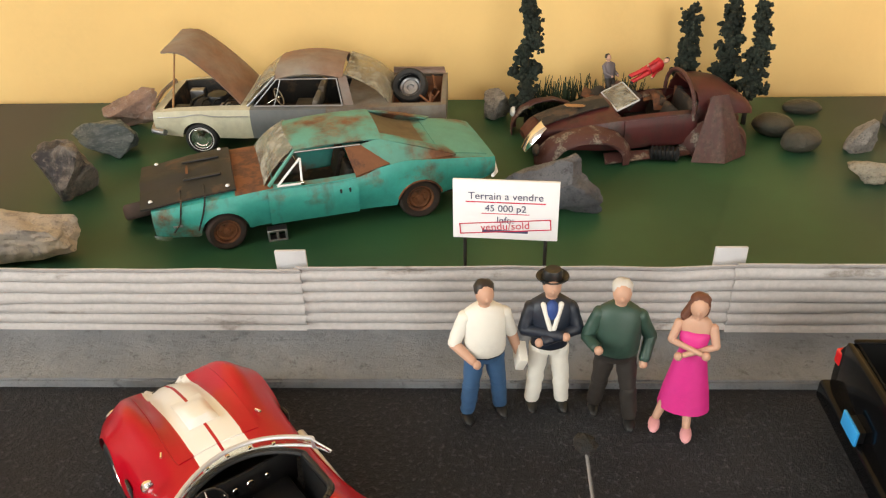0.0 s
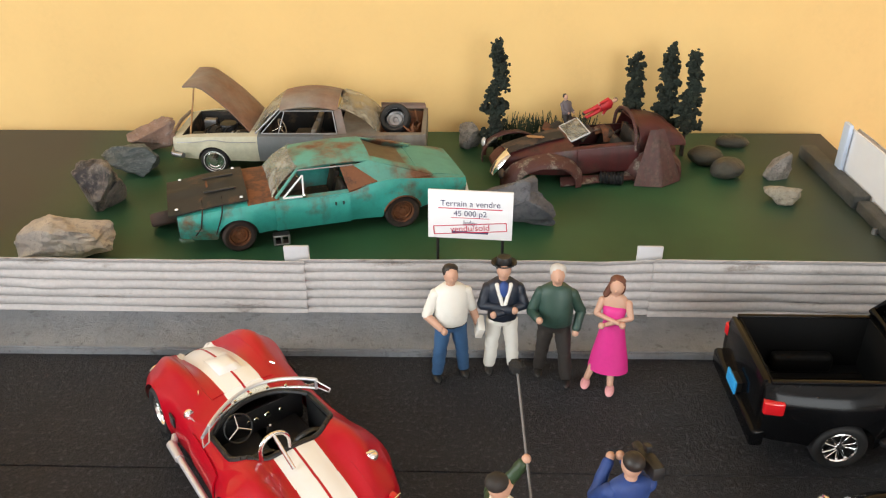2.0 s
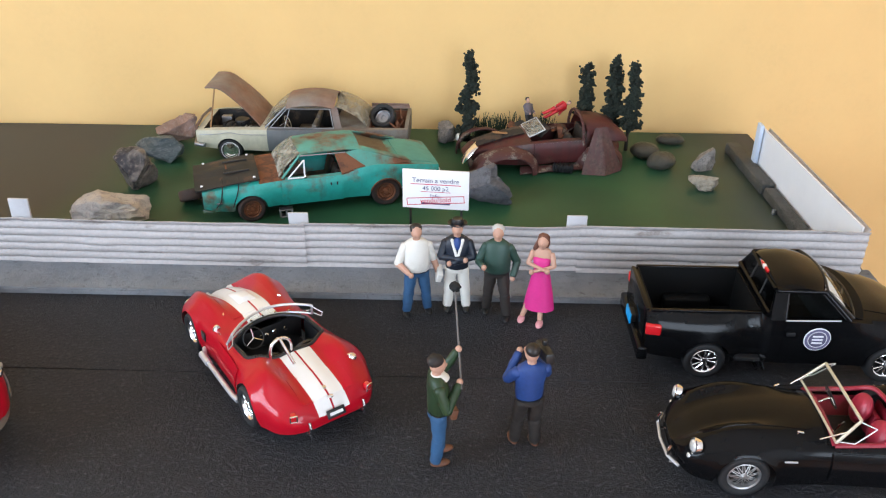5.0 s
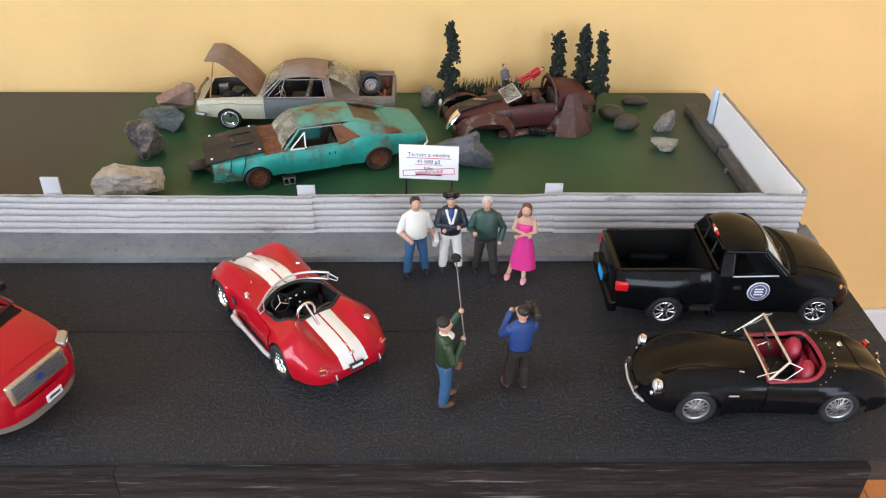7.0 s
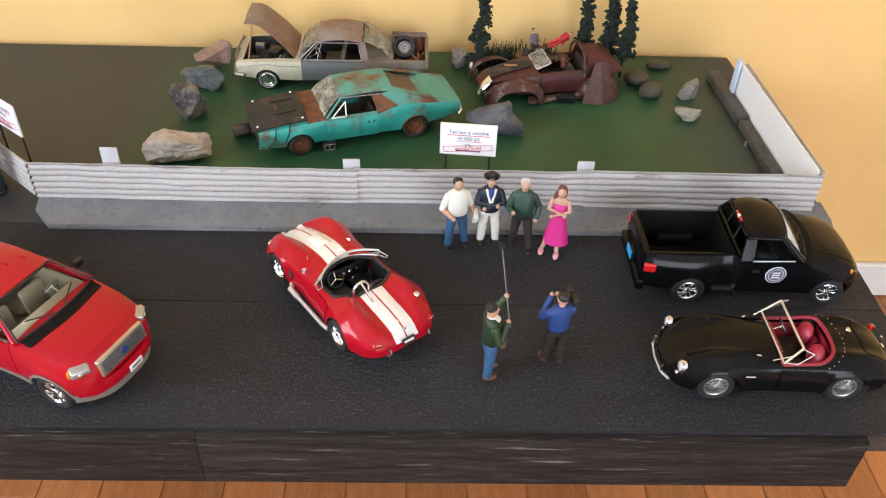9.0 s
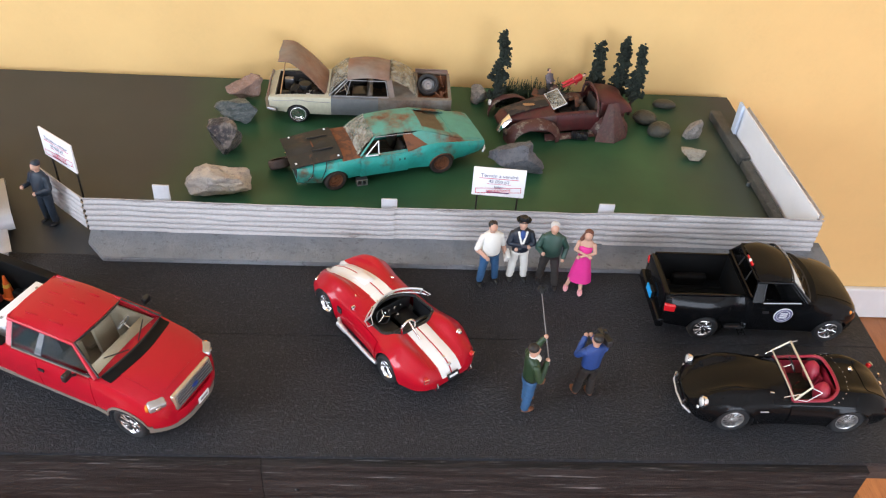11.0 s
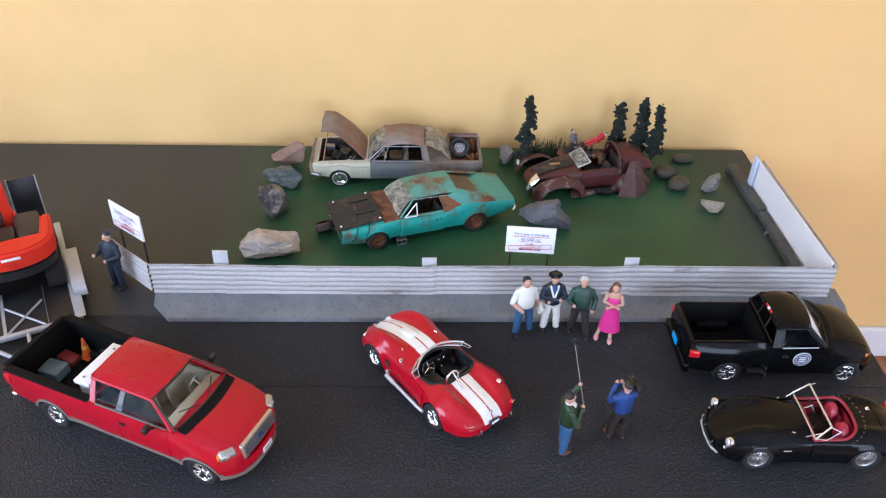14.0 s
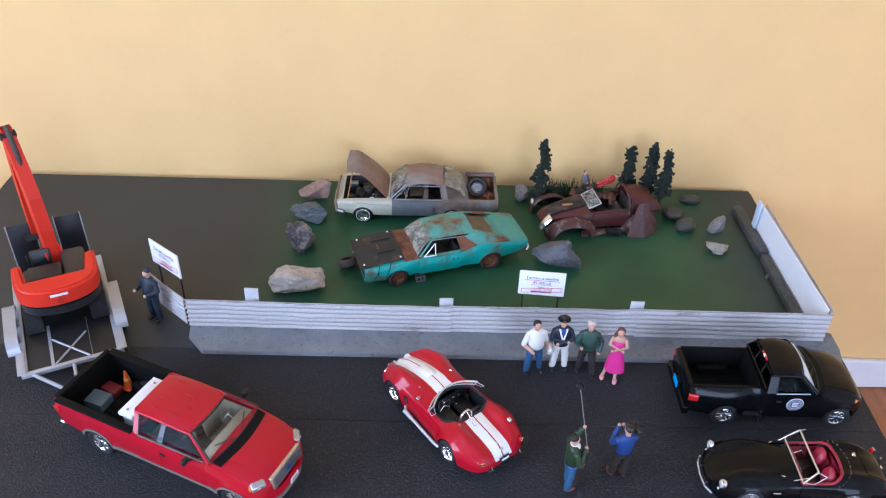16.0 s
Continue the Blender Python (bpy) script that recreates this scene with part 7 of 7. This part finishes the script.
# rounded counterweight with a black skirt
for nm, z0, z1, rr, mt, lb in (("counterweight", 0.040, 0.0595, 1.0, DIGGER, "rounded orange-red counterweight"), ("skirt", 0.0262, 0.0396, 0.96, M_BLACK, "black lower skirt")):
    bm = bmesh.new()
    outl = [(0.006 + 0.046 * rr * max(0, math.cos(radians(a))) ** 0.55, 0.044 * rr * math.sin(radians(a))) for a in range(-90, 91, 9)] + [(-0.012, 0.044 * rr), (-0.012, 0.034 * rr), (0.022, 0.03 * rr), (0.022, -0.03 * rr), (-0.012, -0.034 * rr), (-0.012, -0.044 * rr)]
    slab(bm, outl, z0, z1)
    bmesh.ops.bevel(bm, geom=[e for e in bm.edges if min(v.co.z for v in e.verts) > z1 - 0.0005], offset=0.0035, segments=3, affect="EDGES")
    cw = part(nm, bm, mt, dig, lb)
part("name_bar", box(bmesh.new(), 0.0515, 0.0524, -0.009, 0.009, 0.0515, 0.0545, 0.0002), M_CARD, dig, "white name bar")
part("badge", lathe(bmesh.new(), [(0.0022, 0.0008), (0.003, 0.0008), (0.003, 0)], 16, pose(0.0518, 0, 0.0455, 0, 90, 0)), plain("dark_orange_badge", (0.35, 0.02, 0.01), 0.4), dig)
part("engine_cover", box(bmesh.new(), -0.004, 0.022, -0.028, 0.008, 0.034, 0.0585, 0.003), M_BLACK, dig)
part("tank_cover", box(bmesh.new(), -0.030, 0.020, 0.008, 0.034, 0.034, 0.0560, 0.005, 3), plain("brown_black_plastic", (0.03, 0.025, 0.022), 0.5, vary=0.2), dig)
part("operator_seat", seat(bmesh.new(), -0.012, -0.012, 0.022, 0.02, 0.022, 0.040), M_BLACK, dig)
for y in (-0.026, 0.0):
    lv = part("lever", rod(bmesh.new(), (-0.024, y, 0.034), (-0.028, y, 0.056), 0.0008), M_BLACK, dig)
    part("knob", lathe(bmesh.new(), [(0.0001, 0.0018), (0.0014, 0.0008), (0.0014, -0.0008), (0.0001, -0.0018)], 10, pose(-0.028, y, 0.057)), M_BLACK, lv)
part("boom_foot", box(bmesh.new(), -0.046, -0.032, -0.006, 0.006, 0.028, 0.044, 0.0015), DIGGER, dig)


def beam(pts, w, parent, name, at):
    """A welded boom of rectangular section, deeper in the middle."""
    bm = bmesh.new()
    rows = []
    for k, (x, z, h) in enumerate(pts):
        rows.append([(x - h, -w, z), (x - h, w, z), (x + h, w, z), (x + h, -w, z), (x - h, -w, z)])
    grid(bm, rows)
    bm.faces.new([v for v in bm.verts if abs(v.co.z - pts[0][1]) < 1e-6][:4])
    bmesh.ops.recalc_face_normals(bm, faces=bm.faces[:])
    return part(name, bm, DIGGER, parent, smooth=False, at=at)


SWING = pose(-0.034, 0, 0, 0, 0, 15) @ pose(0.034, 0, 0)
boom = beam([(-0.030, 0.036, 0.0055), (-0.032, 0.052, 0.0060), (-0.035, 0.085, 0.0085), (-0.042, 0.125, 0.0090), (-0.051, 0.158, 0.0070), (-0.066, 0.190, 0.0042)], 0.0068, dig, "boom", SWING)
for e in (-1, 1):
    part("boom_cheek", box(bmesh.new(), -0.040, -0.022, e * 0.0085 - 0.0012, e * 0.0085 + 0.0012, 0.034, 0.060, 0.002), DIGGER, boom)
part("boom_cylinder", tube(bmesh.new(), [(-0.046, 0.0, 0.040), (-0.058, 0.0, 0.112)], 0.0026, 10), M_BLACK, boom)
arm = beam([(-0.084, 0.052, 0.0030), (-0.082, 0.085, 0.0045), (-0.079, 0.130, 0.0052), (-0.073, 0.172, 0.0050), (-0.067, 0.200, 0.0036)], 0.0056, dig, "dipper_arm", SWING)
part("pivot", lathe(bmesh.new(), [(0.0001, 0.0085), (0.0045, 0.0082), (0.0045, -0.0082), (0.0001, -0.0085)], 16, pose(-0.067, 0, 0.190, 90)), M_BLACK, arm)
part("arm_cylinder", tube(bmesh.new(), [(-0.040, 0, 0.120), (-0.052, 0, 0.176), (-0.064, 0, 0.203)], 0.0030, 10), plain("brown_hose", (0.06, 0.045, 0.035), 0.6), boom, "dark hydraulic cylinder")
bm = bmesh.new()
grid(bm, [[(-0.092 + 0.016 * math.cos(radians(200 - 22 * i)), -0.014 + 0.028 * j / 4, 0.040 + 0.016 * math.sin(radians(200 - 22 * i))) for j in range(5)] for i in range(9)])
part("bucket", solid(bm, 0.0014), M_BLACK, dig, "black digging bucket", at=SWING)


# ---------- figurines ----------
SKIN = plain("doll_skin_paint", (0.52, 0.30, 0.21), 0.55, vary=0.08)


def limb(bm, a, b, ra, rb, mi, folds=0.0):
    """A rounded, tapering limb between two joints, with cloth folds."""
    a, b = Vector(a), Vector(b)
    q = (b - a).to_track_quat("Z", "Y")
    ln = (b - a).length
    n, seg = 12, 14
    prof = [(0.35, -0.75 * ra), (0.8, -0.4 * ra)] + [(1, ln * k / n) for k in range(n + 1)] + [(0.8, ln + 0.4 * rb), (0.35, ln + 0.75 * rb)]
    rings = []
    for s, h in prof:
        u = min(1, max(0, h / ln))
        r = (ra + (rb - ra) * u) * s
        ring = []
        for i in range(seg):
            t = 2 * math.pi * i / seg
            w = r * (1 + folds * noise.noise((math.cos(t) * 1.3 + a.x * 90, math.sin(t) * 1.3, h * 260)))
            ring.append(bm.verts.new(a + q @ Vector((w * math.cos(t), w * math.sin(t), h))))
        rings.append(ring)
    for r0, r1 in zip(rings, rings[1:]):
        for i in range(seg):
            bm.faces.new((r0[i], r0[(i + 1) % seg], r1[(i + 1) % seg], r1[i])).material_index = mi
    bm.faces.new(rings[0][::-1]).material_index = mi
    bm.faces.new(rings[-1]).material_index = mi


def trunk_form(bm, rows, mi, cx=0.0):
    """Torso or skirt from (z, half width, half depth, shift) rows."""
    seg = 20
    rings = []
    for z, w, d, s in rows:
        rings.append([bm.verts.new((cx + w * math.cos(2 * math.pi * i / seg), s + d * math.sin(2 * math.pi * i / seg), z + 0.0004 * noise.noise((i * 0.7, z * 200, w)))) for i in range(seg)])
    for r0, r1 in zip(rings, rings[1:]):
        for i in range(seg):
            bm.faces.new((r0[i], r0[(i + 1) % seg], r1[(i + 1) % seg], r1[i])).material_index = mi
    bm.faces.new(rings[0][::-1]).material_index = mi
    bm.faces.new(rings[-1]).material_index = mi


def figure(label, m, top, legs, shoes, hair, stance, arms, sleeves=1.0, belly=1.0, hat=None, collar=None, skirt=False, belt=None, group="standing figurines", scale=1.06, shirt=None):
    """A painted toy figure in one mesh, looking along -y. arms: elbow and wrist for each side."""
    mats = [SKIN, top, legs, shoes, hair, hat or hair, collar or top, belt or M_BLACK, shirt or top]
    bm = bmesh.new()
    (lx, ly), (rx, ry) = stance
    hips = 0.0385
    for sx, (fx, fy) in ((-1, (lx, ly)), (1, (rx, ry))):
        knee = Vector((sx * 0.0045 + (fx - sx * 0.0045) * 0.55, fy * 0.5 - 0.001, 0.021)) if not skirt else Vector((fx * 0.72, fy * 0.45, 0.0150))
        foot = Vector((fx, fy, 0.0045))
        if not skirt:
            limb(bm, (sx * 0.0044, 0, hips), knee, 0.0052 * belly ** 0.3, 0.0040, 2, 0.12)
            limb(bm, knee, foot, 0.0041, 0.0037, 2, 0.16)
        else:
            limb(bm, knee, foot, 0.0026, 0.0020, 0)
        blob(bm, (fx + sx * 0.0004, fy - 0.0028, 0.0021), 0.0030, 0.0064, 0.0022, 3)
    if skirt:
        trunk_form(bm, [(0.0115, 0.0128, 0.0088, -0.001), (0.022, 0.0112, 0.008, 0), (0.032, 0.0092, 0.0068, 0), (0.040, 0.0078, 0.0058, 0), (0.046, 0.0060, 0.0048, 0)], 2)
        trunk_form(bm, [(0.045, 0.0060, 0.0046, 0), (0.051, 0.0066, 0.0058, -0.0005), (0.056, 0.0072, 0.0056, -0.0004), (0.0585, 0.0062, 0.0040, 0)], 1)
        trunk_form(bm, [(0.056, 0.0070, 0.0044, 0.0004), (0.061, 0.0078, 0.0042, 0.0006), (0.0640, 0.0060, 0.0034, 0.0006), (0.066, 0.003, 0.0026, 0.0006)], 0)
    else:
        b = belly
        trunk_form(bm, [(0.0365, 0.0088 * b, 0.0062 * b, 0), (0.040, 0.0092 * b, 0.0066 * b, -0.0003)], 2)
        trunk_form(bm, [(0.0398, 0.0093 * b, 0.0067 * b, -0.0003), (0.0412, 0.0094 * b, 0.0068 * b, -0.0003)], 7)
        trunk_form(bm, [(0.0408, 0.0092 * b, 0.0068 * b, -0.0006), (0.044, 0.0095 * b, 0.0074 * b, -0.0010), (0.050, 0.0096 * b, 0.0071 * b, -0.0008), (0.056, 0.0102, 0.0067, -0.0006), (0.0605, 0.0108, 0.0058, 0), (0.0638, 0.0092, 0.0050, 0.0004), (0.0665, 0.0050, 0.0038, 0.0006)], 1)
    sw = 0.0078 if skirt else 0.0088
    sz = 0.0606 if skirt else 0.0608
    for sx, (el, wr) in zip((-1, 1), arms):
        el, wr = Vector(el), Vector(wr)
        el.x *= 0.80
        s0 = Vector((sx * sw, 0.0004, sz))
        thin = 0.62 if skirt else 1.0
        limb(bm, s0, el, 0.0037 * thin, 0.0031 * thin, 0 if skirt else 1, 0.0 if skirt else 0.12)
        long = sleeves > 0.6 and not skirt
        limb(bm, el, wr, (0.0031 if long else 0.0027) * thin, (0.0026 if long else 0.0021) * thin, 1 if long else 0, 0.12 if long else 0)
        blob(bm, wr + (wr - el).normalized() * 0.0024, 0.0021, 0.0021, 0.0023, 0, None, 10)
    hz = 0.0728 if not skirt else 0.0715
    limb(bm, (0, 0.0006, hz - 0.0085), (0, 0.0, hz - 0.004), 0.0029, 0.0027, 0)
    blob(bm, (0, -0.0004, hz), 0.0043, 0.0049, 0.0057, 0, None, 16)
    blob(bm, (0, -0.0050, hz - 0.0006), 0.0009, 0.0012, 0.0013, 0, None, 8)
    if hat is None:
        blob(bm, (0, 0.0012, hz + 0.0018), 0.0047, 0.0049, 0.0050, 4, None, 14, 0.12)
    else:
        blob(bm, (0, 0.0010, hz + 0.0032), 0.0047, 0.0051, 0.0040, 5, None, 14)
    if skirt:
        for k in range(7):
            blob(bm, (-0.0030 - 0.0005 * k, 0.0014, hz - 0.0012 * k), 0.0020, 0.0030, 0.0022, 4, None, 10, 0.2)
        blob(bm, (0.0030, 0.0018, hz - 0.002), 0.0020, 0.0030, 0.0042, 4, None, 10, 0.2)
    if collar is not None and shirt is None:
        trunk_form(bm, [(0.0635, 0.0062, 0.0062, -0.0012), (0.0668, 0.0040, 0.0042, -0.0004)], 6)
    if shirt is not None:
        blob(bm, (0, -0.0036, 0.0605), 0.0036, 0.0036, 0.0062, 8, None, 12)
        for sx in (-1, 1):
            limb(bm, (sx * 0.0042, -0.0040, 0.0650), (sx * 0.0007, -0.0080, 0.0525), 0.0013, 0.0011, 6)
    bmesh.ops.recalc_face_normals(bm, faces=bm.faces[:])
    for v in bm.verts:
        v.co *= scale
    ob = part("figurine", bm, mats, None, "", at=m, angle=70)
    return tagged(ob, label, "figurine", group)


C_WHITE = plain("white_cloth_paint", (0.72, 0.70, 0.64), 0.7, vary=0.08)
C_JEANS = plain("blue_denim_paint", (0.030, 0.092, 0.20), 0.75, vary=0.25)
C_NAVY = plain("navy_jacket_paint", (0.012, 0.018, 0.032), 0.45, vary=0.3)
C_GREEN = plain("green_shirt_paint", (0.025, 0.062, 0.046), 0.5, vary=0.25)
C_BROWN = plain("dark_brown_cloth", (0.022, 0.017, 0.014), 0.7, vary=0.3)
C_PINK = plain("magenta_dress_paint", (0.62, 0.025, 0.22), 0.55, vary=0.12)
C_BLUE = plain("royal_blue_shirt_paint", (0.018, 0.055, 0.22), 0.6, vary=0.25)
C_GREY = plain("grey_hair_paint", (0.52, 0.50, 0.47), 0.7, vary=0.15)
C_HAIR = plain("dark_hair_paint", (0.018, 0.013, 0.011), 0.5, vary=0.3)
C_AUBURN = plain("auburn_hair_paint", (0.13, 0.045, 0.025), 0.55, vary=0.25)
C_SHOE = plain("black_shoe_paint", (0.010, 0.010, 0.010), 0.4, vary=0.2)
C_PINKSHOE = plain("pink_shoe_paint", (0.72, 0.34, 0.36), 0.6, vary=0.1)
C_TAN = plain("brown_boot_paint", (0.14, 0.055, 0.025), 0.6, vary=0.2)
C_GREENJ = plain("olive_jacket_paint", (0.020, 0.045, 0.016), 0.5, vary=0.3)
C_POLICE = plain("navy_uniform_paint", (0.014, 0.022, 0.034), 0.55, vary=0.25)
figure("figurine in a white polo shirt and blue jeans", pose(-0.0195, -0.067, 0, 0, 0, 12), C_WHITE, C_JEANS, C_SHOE, C_HAIR, ((-0.0085, -0.001), (0.0085, 0.001)),
       (((-0.0185, -0.001, 0.047), (-0.0075, -0.0105, 0.0425)), ((0.0168, 0.002, 0.0475), (0.0165, -0.001, 0.0370))), 0.3, 1.06, None, None, False, None)
f2 = figure("figurine in a navy jacket, white trousers and black hat", pose(0.0135, -0.060, 0, 0, 0, 2), C_NAVY, C_WHITE, C_SHOE, C_HAIR, ((-0.0070, 0), (0.0078, 0)),
            (((-0.0158, -0.003, 0.0500), (0.0040, -0.0100, 0.0508)), ((0.0158, -0.003, 0.0500), (-0.0040, -0.0105, 0.0485))), 1.0, 0.96, None, C_WHITE, shirt=C_BLUE)
figure("grey-haired figurine in a dark green shirt and brown trousers", pose(0.0465, -0.066, 0, 0, 0, -6), C_GREEN, C_BROWN, C_SHOE, C_GREY, ((-0.0075, 0.003), (0.0090, -0.006)),
       (((-0.0178, -0.002, 0.0480), (-0.0100, -0.0115, 0.0490)), ((0.0190, 0.002, 0.0480), (0.0130, -0.004, 0.0385))), 1.0, 1.10, None, None)
figure("figurine in a long magenta dress with arms crossed", pose(0.0825, -0.0715, 0, 0, 0, -16), C_PINK, C_PINK, C_PINKSHOE, C_AUBURN, ((-0.0120, -0.006), (0.0030, -0.009)),
       (((-0.0130, -0.003, 0.0520), (0.0040, -0.0085, 0.0505)), ((0.0130, -0.003, 0.0520), (-0.0040, -0.0090, 0.0485))), 0.0, 1.0, None, None, True, scale=1.02)
hatm = bmesh.new()
lathe(hatm, [(0.0001, 0.0052), (0.0040, 0.0058), (0.0049, 0.0040), (0.0051, 0.0006), (0.0080, 0.0020), (0.0082, 0.0015), (0.0055, -0.0004), (0.0001, -0.0004)], 24, pose(0, 0, 0) @ Matrix.Diagonal((1, 0.85, 1, 1)))
tagged(part("hat", hatm, C_SHOE, None, at=pose(0.0135, -0.0594, 0.0806, 4, 0, 2)), "black wide-brimmed hat on a figurine's head", "hat")
bookm = box(bmesh.new(), -0.0022, 0.0022, -0.006, 0.006, -0.0045, 0.0045, 0.0004)
tagged(part("book", bookm, [C_WHITE], None, at=pose(-0.0012, -0.0665, 0.0385, 20, 12, 10)), "small white and red book held by a figurine", "book")
figure("figurine in an olive jacket and jeans holding a boom pole", pose(0.0040, -0.2430, 0, 0, 0, 105), C_GREENJ, C_JEANS, C_TAN, C_BROWN, ((-0.0052, 0.002), (0.0060, -0.003)),
       (((-0.0165, -0.003, 0.0480), (-0.0040, -0.0118, 0.0585)), ((0.0175, -0.0085, 0.0600), (0.0137, -0.0150, 0.0700))), 1.0, 0.94, C_BROWN, C_WHITE, group="film crew figurines")
figure("figurine in a blue shirt filming with a shoulder camera", pose(0.0635, -0.2285, 0, 0, 0, 196), C_BLUE, C_BROWN, C_TAN, C_HAIR, ((-0.0052, 0.000), (0.0062, -0.005)),
       (((-0.0160, -0.006, 0.0520), (-0.0030, -0.0125, 0.0640)), ((0.0160, -0.006, 0.0520), (0.0040, -0.0130, 0.0640))), 1.0, 0.94, C_HAIR, None, group="film crew figurines")
satchel = bmesh.new()
box(satchel, -0.0022, 0.0022, -0.0042, 0.0042, 0, 0.0075, 0.0012)
tagged(part("satchel", satchel, C_TAN, None, at=pose(0.0135, -0.2470, 0.0400, 0, 12, 20)), "small brown leather satchel at a figurine's hip", "bag")
figure("figurine in a navy uniform and cap beside the corner fence", pose(-0.5175, 0.016, 0, 0, 0, -25), C_POLICE, C_POLICE, C_SHOE, C_HAIR, ((-0.0060, 0.001), (0.0065, 0)),
       (((-0.0165, -0.002, 0.0490), (-0.0120, -0.0115, 0.0500)), ((0.0165, -0.002, 0.0490), (0.0040, -0.0110, 0.0460))), 1.0, 1.05, C_POLICE, None)
figure("small grey figurine sitting on the wreck", pose(0.098, 0.318, 0.018, -12, 0, 30), plain("grey_coat_paint", (0.12, 0.10, 0.11), 0.6, vary=0.2), C_BROWN, C_SHOE, C_HAIR, ((-0.006, -0.01), (0.006, -0.012)),
       (((-0.013, -0.004, 0.050), (-0.006, -0.012, 0.045)), ((0.014, 0.002, 0.050), (0.010, -0.008, 0.044))), 1.0, 1.0, group="small figurines", scale=0.55)
C_REDCOAT = plain("red_coat_paint", (0.50, 0.015, 0.02), 0.5, vary=0.15)
figure("small red figurine lying across the wreck", pose(0.111, 0.310, 0.0420, 0, 66, 12), C_REDCOAT, C_REDCOAT, C_SHOE, C_HAIR, ((-0.005, 0), (0.006, 0)),
       (((-0.013, -0.004, 0.050), (-0.012, -0.008, 0.040)), ((0.014, 0.002, 0.050), (0.014, -0.004, 0.040))), 1.0, 1.0, group="small figurines", scale=0.5)
POLE_GREY = plain("dull_grey_pole", (0.16, 0.155, 0.15), 0.5, 0.3, vary=0.1)
bp2 = thing("boom_microphone", "long grey pole with a black furry microphone", "microphone", "", pose(0, 0, 0))
part("pole", rod(bmesh.new(), (0.0193, -0.2465, 0.0615), (0.0138, -0.1900, 0.0994), 0.0007, 0.0006), POLE_GREY, bp2)
bm = bmesh.new()
blob(bm, (0.0136, -0.1885, 0.1004), 0.0034, 0.0052, 0.0034, 0, Euler((radians(-20), 0, radians(25))).to_matrix(), 18, 0.25)
part("windshield", bm, plain("black_fur", (0.012, 0.012, 0.012), 0.95, vary=0.4, scale=400, bump=0.9, dist=0.001), bp2, "black furry cover")
vc = thing("video_camera", "small black shoulder video camera", "camera", "", pose(0.0722, -0.2235, 0.0745, -8, 0, 14))
part("body", box(bmesh.new(), -0.0028, 0.0028, -0.010, 0.007, -0.003, 0.0035, 0.0008), M_BLACK, vc)
part("lens", lathe(bmesh.new(), [(0.0001, 0.006), (0.0026, 0.0062), (0.0026, 0)], 14, pose(0, 0.007, 0, -90)), M_BLACK, vc)
part("light", box(bmesh.new(), -0.0015, 0.0015, 0.0, 0.004, 0.0045, 0.0080, 0.0004), M_BLACK, vc)
